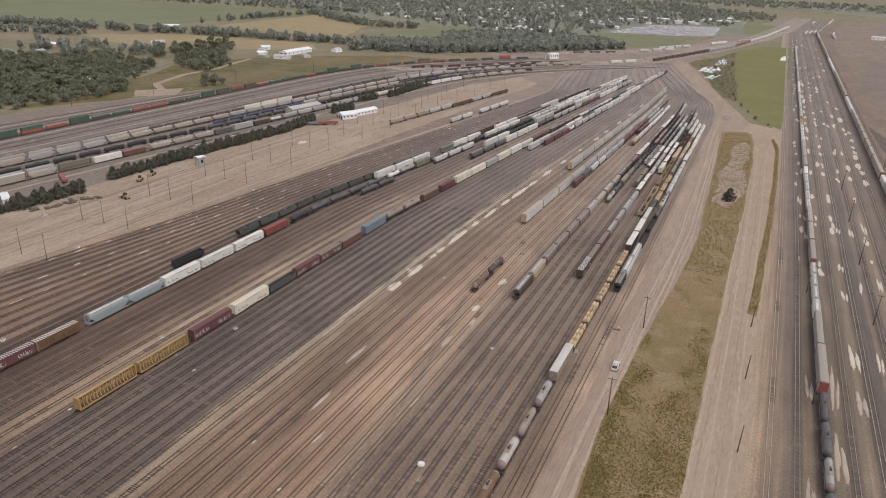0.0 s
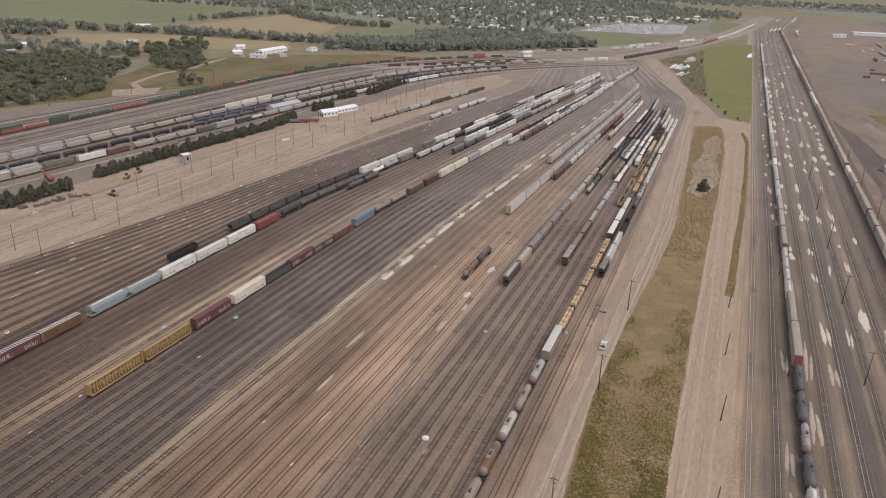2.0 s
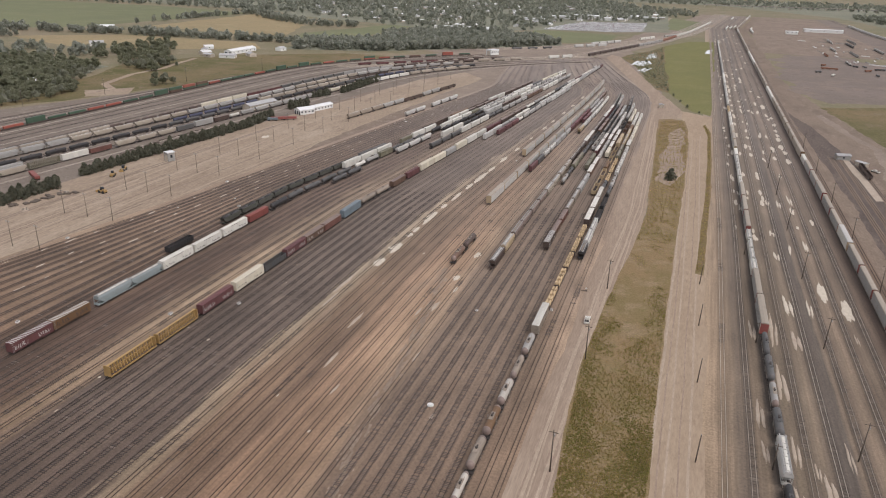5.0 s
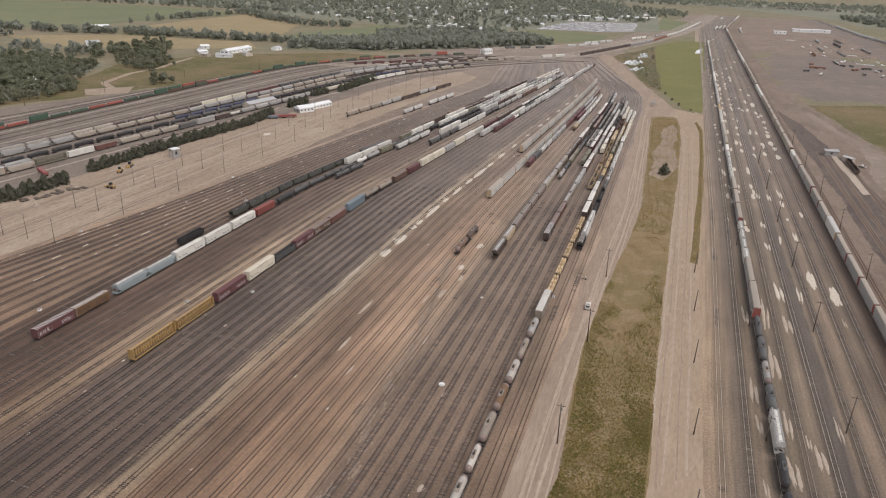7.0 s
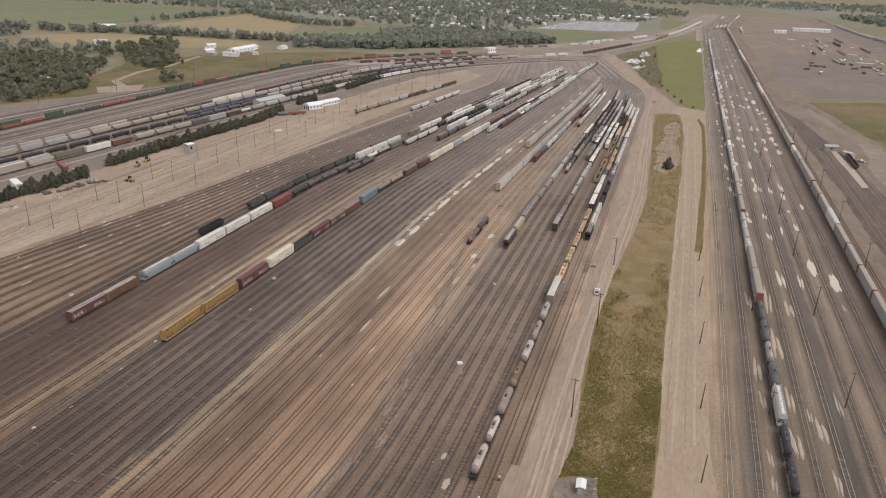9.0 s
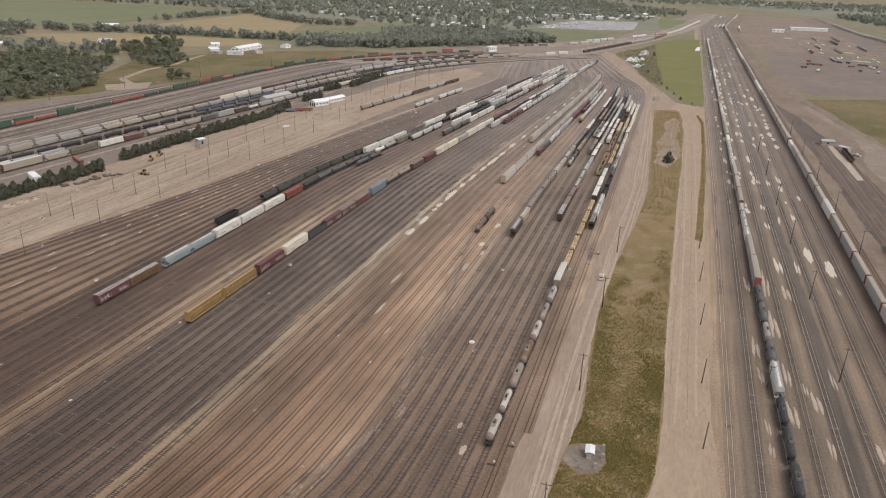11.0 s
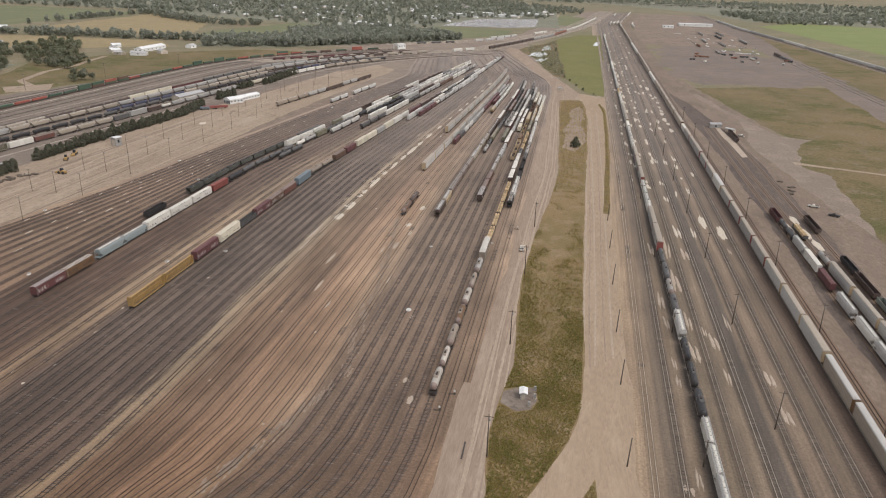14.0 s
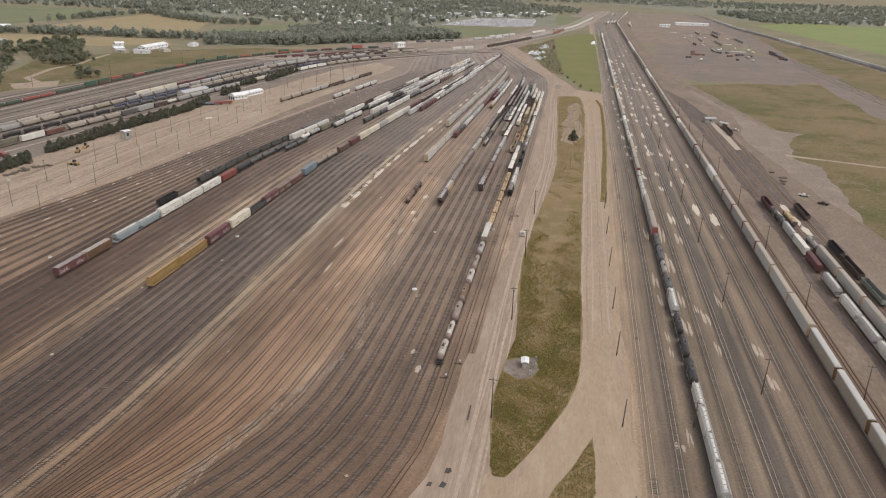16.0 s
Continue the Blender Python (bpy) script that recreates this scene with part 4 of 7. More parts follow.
def build_tank(car, colour, near, L=16.2, R=1.36):
    p = PAINT[colour]
    zc, e, n = 1.25 + R, L / 2 - 0.7, 20 if near else 12
    bm = bmesh.new()
    rings = []
    for y, k in ((-e, 0.25), (-e + 0.12, 0.55), (-e + 0.32, 0.8), (-e + 0.65, 0.96), (-e + 1.0, 1.0), (0, 1.0), (e - 1.0, 1.0), (e - 0.65, 0.96), (e - 0.32, 0.8), (e - 0.12, 0.55), (e, 0.25)):
        rings.append([(R * k * math.cos(2 * math.pi * i / n), y, zc + R * k * math.sin(2 * math.pi * i / n)) for i in range(n)])
    loft(bm, rings, True)
    part("tank", bm, p, car)
    if near == 2 and colour not in ("black", "dark_grey", "navy"):
        for s in (-1, 1):
            bm = bmesh.new()
            loft(bm, [[((R + .012) * k * math.cos(2 * math.pi * i / n), s * y, zc + (R + .012) * k * math.sin(2 * math.pi * i / n)) for i in range(n)]
                      for y, k in ((e + .01, .25), (e - .11, .55), (e - .31, .8), (e - .64, .96), (e - 1.0, 1.0), (e - 1.25, 1.0))], True)
            part("tank_end", bm, PAINT["rust_grey"], car, "greyish brown tank end")
    bm = bmesh.new()
    rod(bm, (0, 0, zc + R - 0.1), (0, 0, zc + R + 0.5), 0.42, 12)
    if near:
        part("valve_dome", bm, steel_dark, car)
        bm = bmesh.new()
    rod(bm, (0, 1.1, zc + R - 0.1), (0, 1.1, zc + R + 0.25), 0.25, 10)
    if near:
        part("manway", bm, steel_dark, car)
        bm = bmesh.new()
    box(bm, -0.75, 0.75, -1.9, 2.0, zc + R + 0.02, zc + R + 0.07)
    for x in (-0.73, 0.73):
        for y in (-1.88, 0.1, 1.98):
            box(bm, x - 0.025, x + 0.025, y - 0.025, y + 0.025, zc + R, zc + R + 1.0)
        box(bm, x - 0.02, x + 0.02, -1.9, 2.0, zc + R + 0.96, zc + R + 1.0)
    part("platform", bm, PAINT["dark_grey" if colour in ("black", "dark_grey", "navy") else "grey_brown"], car, "metal top platform with handrails")
    bm = bmesh.new()
    box(bm, -0.35, 0.35, -L / 2, L / 2, 0.78, 1.12)
    for s in (-1, 1):
        y0, y1 = sorted((s * (L / 2 - 0.25), s * L / 2))
        box(bm, -1.45, 1.45, y0, y1, 0.85, 1.12)
        box(bm, -1.2, 1.2, s * L * 0.34 - 0.4, s * L * 0.34 + 0.4, 1.05, 1.75)
        box(bm, -1.42, 1.42, s * (L / 2 - 0.9) - 0.6, s * (L / 2 - 0.9) + 0.6, 1.12, 1.17)
        for x in (-1.4, 1.4):
            box(bm, x - 0.025, x + 0.025, s * (L / 2 - 0.35) - 0.025, s * (L / 2 - 0.35) + 0.025, 1.1, 2.15)
        box(bm, -1.4, 1.4, s * (L / 2 - 0.35) - 0.02, s * (L / 2 - 0.35) + 0.02, 2.1, 2.15)
    part("sill_frame", bm, steel_dark, car)
    running_gear(car, L, near)
    if near == 2:
        for s in (-1, 1):
            ladder(car, s * 1.52, 0.1, 0.8, zc + R)


def build_centerbeam(car, colour, near, L=21.4, H=4.65):
    p = PAINT[colour]
    bm = bmesh.new()
    box(bm, -1.42, 1.42, -L / 2 + 0.6, L / 2 - 0.6, 0.95, 1.14)
    part("deck", bm, PAINT["dark_brown"], car, "dark brown deck")
    for s in (-1, 1):
        bm = bmesh.new()
        x0, x1 = sorted((s * 1.3, s * 1.46))
        box(bm, x0, x1, -L / 2 + 0.6, L / 2 - 0.6, 0.7, 1.3)
        part("side_sill", bm, p, car)
        bm = bmesh.new()
        y0, y1 = sorted((s * (L / 2 - 0.75), s * (L / 2 - 0.5)))
        box(bm, -1.45, 1.45, y0, y1, 0.9, H)
        part("bulkhead", bm, p, car)
    bm = bmesh.new()
    box(bm, -0.5, 0.5, -L / 2 + 0.75, L / 2 - 0.75, H - 0.2, H)
    part("top_chord", bm, p, car)
    bm = bmesh.new()
    box(bm, -0.09, 0.09, -L / 2 + 0.75, L / 2 - 0.75, 2.7, 2.95)
    part("middle_chord", bm, p, car)
    n = 17
    for i in range(n):
        y = -L / 2 + 1.3 + (L - 2.6) * i / (n - 1)
        bm = bmesh.new()
        prism(bm, [(-0.75, 1.14), (0.75, 1.14), (0.22, 2.7), (0.3, H - 0.19), (-0.3, H - 0.19), (-0.22, 2.7)], y - 0.13, y + 0.13)
        part("upright", bm, p, car)
    for i in range(n - 1):
        bm = bmesh.new()
        ya = -L / 2 + 1.3 + (L - 2.6) * i / (n - 1)
        yb = -L / 2 + 1.3 + (L - 2.6) * (i + 1) / (n - 1)
        za, zb = (1.3, H - 0.3) if i % 2 else (H - 0.3, 1.3)
        rod(bm, (0, ya, za), (0, yb, zb), 0.08, 5)
        part("brace", bm, p, car)
    running_gear(car, L, near)


def build_gondola(car, colour, near, L=16.5, H=3.3):
    p, w = PAINT[colour], 1.5
    bm = bmesh.new()
    box(bm, -w, w, -L / 2, L / 2, 0.95, 1.15)
    for s in (-1, 1):
        x0, x1 = sorted((s * (w - 0.06), s * w))
        box(bm, x0, x1, -L / 2, L / 2, 1.15, H)
        y0, y1 = sorted((s * (L / 2 - 0.06), s * L / 2))
        box(bm, -w + 0.06, w - 0.06, y0, y1, 1.15, H)
        xa, xb = sorted((s * (w - 0.1), s * (w + 0.09)))
        box(bm, xa, xb, -L / 2, L / 2, H - 0.08, H + 0.06)
    for i in range(13):
        y = -L / 2 + 0.3 + (L - 0.6) * i / 12
        for s in (-1, 1):
            x0, x1 = sorted((s * w, s * (w + 0.1)))
            box(bm, x0, x1, y - 0.07, y + 0.07, 0.95, H)
    part("body", bm, p, car)
    bm = bmesh.new()
    box(bm, -1.3, 1.3, -L / 2 + 0.2, L / 2 - 0.2, 1.15, 1.3)
    part("floor", bm, steel_dark, car)
    running_gear(car, L, near)


def build_coal_car(car, colour, near, L=14.2, H=3.75):
    p, w, e = PAINT[colour], 1.52, 7.1
    bm = bmesh.new()
    box(bm, -0.3, 0.3, -e, e, 0.75, 1.05)
    for s in (-1, 1):
        x0, x1 = sorted((s * (w - 0.07), s * w))
        loft(bm, [[(x0, -e + 0.1, 2.2), (x1, -e + 0.1, 2.2), (x1, -e + 0.1, H), (x0, -e + 0.1, H)], [(x0, -e + 2.2, 1.1), (x1, -e + 2.2, 1.1), (x1, -e + 2.2, H), (x0, -e + 2.2, H)],
                  [(x0, e - 2.2, 1.1), (x1, e - 2.2, 1.1), (x1, e - 2.2, H), (x0, e - 2.2, H)], [(x0, e - 0.1, 2.2), (x1, e - 0.1, 2.2), (x1, e - 0.1, H), (x0, e - 0.1, H)]])
        loft(bm, [[(-w + .07, s * (e - 0.15), H - .05), (w - .07, s * (e - 0.15), H - .05), (w - .07, s * (e - 0.25), H - .05), (-w + .07, s * (e - 0.25), H - .05)],
                  [(-w + .07, s * (e - 2.3), 1.15), (w - .07, s * (e - 2.3), 1.15), (w - .07, s * (e - 2.4), 1.15), (-w + .07, s * (e - 2.4), 1.15)]])
        xa, xb = sorted((s * w, s * (w + 0.09)))
        box(bm, xa, xb, -e + 0.1, e - 0.1, H - 0.12, H + 0.04)
        for i in range(9):
            y = -e + 1.2 + (L - 2.4) * i / 8
            box(bm, xa, xb, y - 0.06, y + 0.06, 1.9, H - 0.12)
        box(bm, -w, w, min(s * e, s * (e - .2)), max(s * e, s * (e - .2)), 0.85, 1.2)
    part("body", bm, p, car)
    for s in (-1, 1):
        bm = bmesh.new()
        ring = lambda k, z: [(k * 1.42 * math.cos(a * math.pi / 6), s * 3.3 + k * 3.4 * math.sin(a * math.pi / 6), z + .12 * math.sin(a * 2.3 + s)) for a in range(12)]
        loft(bm, [ring(1.0, H - .5), ring(.72, H - .05), ring(.3, H + .32), ring(.06, H + .42)], True)
        part("load", bm, PAINT["black"], car, "heaped dark coal load")
    running_gear(car, L, near)


def build_autorack(car, colour, near, L=26.6, H=5.7):
    p, w = PAINT[colour], 1.53
    bm = bmesh.new()
    box(bm, -w, w, -L / 2 + 0.35, L / 2 - 0.35, 1.0, H - 0.5)
    if near:
        part("body", bm, p, car, "perforated side panels")
        bm = bmesh.new()
    for i in range(25 if near else 13):
        y = -L / 2 + 0.4 + (L - 0.8) * i / (24 if near else 12)
        for s in (-1, 1):
            x0, x1 = sorted((s * w, s * (w + 0.07)))
            box(bm, x0, x1, y - 0.06, y + 0.06, 1.0, H - 0.5)
    for z in (1.0, 2.45, 3.9, H - 0.6):
        for s in (-1, 1):
            x0, x1 = sorted((s * w, s * (w + 0.05)))
            box(bm, x0, x1, -L / 2 + 0.35, L / 2 - 0.35, z, z + 0.12)
    part("side_frame" if near else "body", bm, p, car)
    bm = bmesh.new()
    prism(bm, [(-w - 0.03, H - 0.5), (w + 0.03, H - 0.5), (w * 0.85, H - 0.15), (0, H), (-w * 0.85, H - 0.15)], -L / 2 + 0.3, L / 2 - 0.3)
    part("roof", bm, PAINT["light_grey" if colour == "white" else "rust" if colour == "rust" else "light_grey" if colour == "tan_grey" else "tan_grey"], car, "arched metal roof")
    for s in (-1, 1):
        bm = bmesh.new()
        y0, y1 = sorted((s * (L / 2 - 0.75), s * (L / 2 - 0.28)))
        box(bm, -w - 0.09, w + 0.09, y0, y1, 1.05, H - 0.45)
        part("end_door", bm, PAINT["amber" if colour in ("tan_grey", "rust") else "red" if colour == "grey" else "tan"], car, "painted end doors")
    if near:
        bm = bmesh.new()
        box(bm, -0.6, 0.6, -L / 2, L / 2, 0.62, 1.02)
        part("underframe", bm, steel_dark, car)
    running_gear(car, L, near, 0.38)


def build_flat(car, colour, near, L=18.5):
    p = PAINT[colour]
    bm = bmesh.new()
    box(bm, -1.42, 1.42, -L / 2, L / 2, 0.98, 1.15)
    for s in (-1, 1):
        x0, x1 = sorted((s * 1.3, s * 1.46))
        box(bm, x0, x1, -L / 2, L / 2, 0.7, 1.18)
    box(bm, -0.3, 0.3, -L / 2, L / 2, 0.6, 1.0)
    part("deck", bm, p, car)
    for s in (-1, 1):
        bm = bmesh.new()
        y0, y1 = sorted((s * (L / 2 - 0.2), s * L / 2))
        box(bm, -1.42, 1.42, y0, y1, 1.15, 2.6)
        part("bulkhead", bm, p, car)
    running_gear(car, L, near)


def build_well(car, colour, near, L=18.6):
    p = PAINT[colour]
    bm = bmesh.new()
    for s in (-1, 1):
        x0, x1 = sorted((s * 1.33, s * 1.5))
        box(bm, x0, x1, -8.0, 8.0, 0.4, 1.45)
        y0, y1 = sorted((s * 7.7, s * L / 2))
        box(bm, -1.45, 1.45, y0, y1, 0.95, 1.25)
    box(bm, -1.35, 1.35, -7.9, 7.9, 0.3, 0.42)
    part("well_frame", bm, p, car)
    running_gear(car, L, 0, 0.42)


def build_locomotive(car, colour, near, L=22.0):
    p = PAINT[colour]
    bm = bmesh.new()
    box(bm, -1.5, 1.5, -L / 2, L / 2, 1.1, 1.5)
    for s in (-1, 1):
        y0, y1 = sorted((s * (L / 2 - 0.3), s * L / 2))
        box(bm, -1.45, 1.45, y0, y1, 0.4, 2.2)
    part("platform", bm, steel_dark, car)
    bm = bmesh.new()
    prism(bm, [(-0.95, 1.5), (0.95, 1.5), (0.95, 4.2), (0.7, 4.5), (-0.7, 4.5), (-0.95, 4.2)], -L / 2 + 0.9, L / 2 - 6.2)
    box(bm, -1.5, 1.5, -L / 2 + 0.9, -L / 2 + 4.2, 3.4, 4.5)
    part("engine_hood", bm, p, car)
    bm = bmesh.new()
    box(bm, -1.5, 1.5, L / 2 - 6.2, L / 2 - 3.4, 1.5, 4.6)
    loft(bm, [[(-1.1, L / 2 - 3.4, 1.5), (1.1, L / 2 - 3.4, 1.5), (1.1, L / 2 - 3.4, 3.3), (-1.1, L / 2 - 3.4, 3.3)], [(-0.9, L / 2 - 1.0, 1.5), (0.9, L / 2 - 1.0, 1.5), (0.9, L / 2 - 1.0, 2.7), (-0.9, L / 2 - 1.0, 2.7)]])
    part("cab", bm, p, car)
    bm = bmesh.new()
    for x in (-0.7, 0.7):
        box(bm, x - 0.5, x + 0.5, L / 2 - 3.42, L / 2 - 3.36, 3.5, 4.2)
    part("windscreen", bm, glass_dark, car)
    bm = bmesh.new()
    for i in range(3):
        rod(bm, (0, -L / 2 + 2 + i * 1.2, 4.45), (0, -L / 2 + 2 + i * 1.2, 4.62), 0.5, 12)
    part("radiator_fans", bm, steel_dark, car)
    bm = bmesh.new()
    prism(bm, [(-1.3, 0.5), (1.3, 0.5), (1.45, 1.1), (-1.45, 1.1)], -2.6, 2.6)
    part("fuel_tank", bm, steel_dark, car)
    for s in (-1, 1):
        bogie(car, s * L * 0.3, near, (-1.7, 0, 1.7))


BUILD = {"boxcar": (build_boxcar, 17.0, "boxcar"), "long_boxcar": (lambda c, k, n: build_boxcar(c, k, n, 18.8, 4.75), 19.6, "boxcar"),
         "reefer": (lambda c, k, n: build_boxcar(c, k, n, 19.1, 4.9), 20.0, "boxcar"),
         "paleroof": (lambda c, k, n: build_boxcar(c, k, n, 19.1, 4.7, sheet_roof=PAINT["white"]), 20.0, "boxcar"),
         "ribroof": (lambda c, k, n: build_boxcar(c, k, n, 16.2, 4.5, PAINT["light_grey"]), 16.2, "boxcar"),
         "hopper": (build_hopper, 17.6, "covered hopper"), "short_hopper": (lambda c, k, n: build_hopper(c, k, n, 12.6, 4.3, 2), 12.6, "covered hopper"),
         "tank": (build_tank, 16.2, "tank car"), "short_tank": (lambda c, k, n: build_tank(c, k, n, 12.6, 1.3), 12.6, "tank car"),
         "mid_tank": (lambda c, k, n: build_tank(c, k, n, 14.2, 1.42), 14.2, "tank car"), "long_gondola": (lambda c, k, n: build_gondola(c, k, n, 22.0, 3.0), 22.0, "gondola car"),
         "centerbeam": (build_centerbeam, 21.4, "flat car"), "gondola": (build_gondola, 16.5, "gondola car"), "autorack": (build_autorack, 26.6, "car carrier"),
         "coal_car": (build_coal_car, 14.2, "coal car"), "flat": (build_flat, 18.5, "flat car"), "well": (build_well, 18.6, "well car"), "locomotive": (build_locomotive, 22.0, "locomotive")}
NAME = {"paleroof": "boxcar", "mid_tank": "tank_car", "long_gondola": "gondola_car", "long_boxcar": "boxcar", "reefer": "boxcar", "ribroof": "boxcar", "hopper": "covered_hopper", "short_hopper": "covered_hopper", "tank": "tank_car", "short_tank": "tank_car",
        "centerbeam": "centerbeam_flatcar", "gondola": "gondola_car", "autorack": "autorack_car", "flat": "bulkhead_flatcar", "well": "well_car"}
LABEL = {"paleroof": "{} high boxcar with a clean white roof", "coal_car": "{} open steel coal car heaped with coal", "mid_tank": "{} cylindrical tank car with dark ends", "long_gondola": "{} long open gondola car with side posts", "boxcar": "{} ribbed steel boxcar with sliding doors", "long_boxcar": "{} long high-roofed boxcar on yard track", "reefer": "{} insulated boxcar with dirty smooth sides", "ribroof": "{} boxcar with pale ribbed roof and graffiti",
         "hopper": "{} covered grain hopper with roof hatches", "short_hopper": "{} short two-bay covered hopper", "tank": "{} cylindrical tank car with top platform", "short_tank": "{} small cylindrical tank car with top platform",
         "centerbeam": "{} empty centerbeam lumber flatcar with end bulkheads", "gondola": "{} open steel gondola car with side posts", "autorack": "{} tall car carrier with pale arched roof",
         "flat": "{} bulkhead flatcar loaded with lumber bundles", "well": "{} container well car", "locomotive": "{} diesel locomotive standing on a track"}
made_cars = {}


def shell(car, bm, paints, pick):
    """One closed shell whose faces take their paint from their place."""
    bm.normal_update()
    for f in bm.faces:
        c = f.calc_center_median()
        f.material_index = pick(c.x, c.y, c.z)
    ob = part("body", bm, PAINT[paints[0]], car)
    for k in paints[1:]:
        ob.data.materials.append(PAINT[k])


def far_gear(car, L, pitch=0.36):
    bm = bmesh.new()
    box(bm, -0.5, 0.5, -L / 2 - 0.3, L / 2 + 0.3, 0.6, 0.95)
    for s in (-1, 1):
        box(bm, -1.0, 1.0, s * L * pitch - 1.2, s * L * pitch + 1.2, 0.02, 0.9)
    part("running_gear", bm, steel_dark, car)


def far_hopper(car, colour, L=17.6, H=4.55):
    w, e = 1.52, L / 2
    prof = [(-0.7, 0.9), (-w * 0.97, 1.5), (-w, 1.9), (-w, 3.5), (-w * 0.93, 3.95), (-w * 0.72, H - 0.2), (-0.52, H - 0.08), (-0.46, H + 0.1), (0.46, H + 0.1), (0.52, H - 0.08), (w * 0.72, H - 0.2), (w * 0.93, 3.95), (w, 3.5), (w, 1.9), (w * 0.97, 1.5), (0.7, 0.9)]
    ys = [(-e + 0.5, 3.0), (-e + 1.4, 2.3), (-e + 2.6, 0)] + [(-e + 2.6 + (L - 5.2) * i / 8, 0) for i in range(1, 8)] + [(e - 2.6, 0), (e - 1.4, 2.3), (e - 0.5, 3.0)]
    bm = bmesh.new()
    loft(bm, [[(x, y, max(z, lo)) for x, z in prof] for y, lo in ys])
    hatch = "white" if colour in ("white", "light_grey", "cream", "pale_blue") else "light_grey" if colour in ("grey", "grey_brown", "dark_brown", "tan", "tan_grey") else "grey_brown"
    shell(car, bm, (colour, hatch, "grey_brown"), lambda x, y, z: 0 if z < H - 0.1 or abs(x) > 0.53 else 1 if int((y + 40) / (L / 8.5)) % 2 else 2)
    far_gear(car, L, 0.37)


def far_boxcar(car, colour, L=16.2, H=4.35, top=None):
    bm = bmesh.new()
    ys = (-L / 2, -1.6, 1.6, L / 2)
    loft(bm, [[(-1.5, y, 0.86), (-1.55, y, H - 0.25), (0, y, H), (1.55, y, H - 0.25), (1.5, y, 0.86)] for y in ys])
    roof = top or ("rust_grey" if colour in ("red_brown", "brown", "dark_brown") else colour)
    shell(car, bm, (colour, roof), lambda x, y, z: 1 if z > H - 0.2 else 0)
    far_gear(car, L)


def far_gondola(car, colour, L=16.5, H=3.3):
    bm = bmesh.new()
    ring = lambda k, z: [(-k, -L / 2 + 1.5 - k, z), (k, -L / 2 + 1.5 - k, z), (k, L / 2 - 1.5 + k, z), (-k, L / 2 - 1.5 + k, z)]
    loft(bm, [ring(1.5, 0.95), ring(1.55, H), ring(1.42, H), ring(1.4, 1.3)])
    shell(car, bm, (colour, "dark_brown"), lambda x, y, z: 1 if z < 1.35 and z > 1.1 else 0)
    far_gear(car, L)


def far_autorack(car, colour, L=26.6, H=5.7):
    bm = bmesh.new()
    w, e = 1.55, L / 2
    ys = (-e + 0.28, -e + 0.75) + tuple(-e + 0.75 + (L - 1.5) * i / 6 for i in range(1, 6)) + (e - 0.75, e - 0.28)
    loft(bm, [[(-w, y, 0.95), (-w, y, H - 0.5), (-w * 0.85, y, H - 0.15), (0, y, H), (w * 0.85, y, H - 0.15), (w, y, H - 0.5), (w, y, 0.95)] for y in ys])
    roof = "light_grey" if colour == "white" else "tan_grey"
    ends = "amber" if colour in ("tan_grey", "rust") else "red" if colour == "grey" else "tan"
    shell(car, bm, (colour, roof, ends), lambda x, y, z: 1 if z > H - 0.45 else 2 if abs(y) > e - 0.8 else 0)
    far_gear(car, L, 0.38)


FAR = {"paleroof": lambda c, k: far_boxcar(c, k, 18.9, 4.7, "white"), "hopper": far_hopper, "boxcar": far_boxcar, "gondola": far_gondola, "autorack": far_autorack, "long_boxcar": lambda c, k: far_boxcar(c, k, 18.6, 4.75), "reefer": lambda c, k: far_boxcar(c, k, 18.9, 4.9), "short_hopper": lambda c, k: far_hopper(c, k, 12.6, 4.3), "long_gondola": lambda c, k: far_gondola(c, k, 22.0, 3.0)}


def far_train(fn, v, u0, spec, name, label, stop=1e9):
    """A train too far off to tell its cars apart: one object."""
    verts, faces, index, paints, u = [], [], [], [], u0
    for kind, colour, n in spec:
        if kind == "gap":
            u += n
            continue
        L = BUILD[kind][1]
        H, w = (4.6, 1.5) if kind != "gondola" else (3.2, 1.5)
        if colour not in paints:
            paints.append(colour)
        for i in range(n):
            if u > stop:
                break
            m, k = on_track(fn, v, u + L / 2), len(verts)
            for y in (-L / 2, L / 2):
                for x, z in ((-w, 0.9), (-w, H - 0.8), (-0.9, H), (0.9, H), (w, H - 0.8), (w, 0.9)):
                    verts.append(tuple(m @ Vector((x, y, z))))
            faces += [(k + a, k + a + 1, k + a + 7, k + a + 6) for a in range(5)] + [(k + 5, k + 4, k + 3, k + 2, k + 1, k), (k + 6, k + 7, k + 8, k + 9, k + 10, k + 11)]
            for y in (-L * 0.36, L * 0.36):
                b = len(verts)
                for x, yy, z in ((-1, y - 1.2, 0), (1, y - 1.2, 0), (1, y + 1.2, 0), (-1, y + 1.2, 0), (-1, y - 1.2, .95), (1, y - 1.2, .95), (1, y + 1.2, .95), (-1, y + 1.2, .95)):
                    verts.append(tuple(m @ Vector((x, yy, z))))
                faces += [(b, b + 1, b + 5, b + 4), (b + 1, b + 2, b + 6, b + 5), (b + 2, b + 3, b + 7, b + 6), (b + 3, b, b + 4, b + 7)]
            index += [paints.index(colour)] * 15
            u += L + 1.0
    ob = raw(name, verts, faces, PAINT[paints[0]])
    for c in paints[1:]:
        ob.data.materials.append(PAINT[c])
    ob.data.polygons.foreach_set("material_index", index)
    tagged(ob, label, "train", kind="stuff")


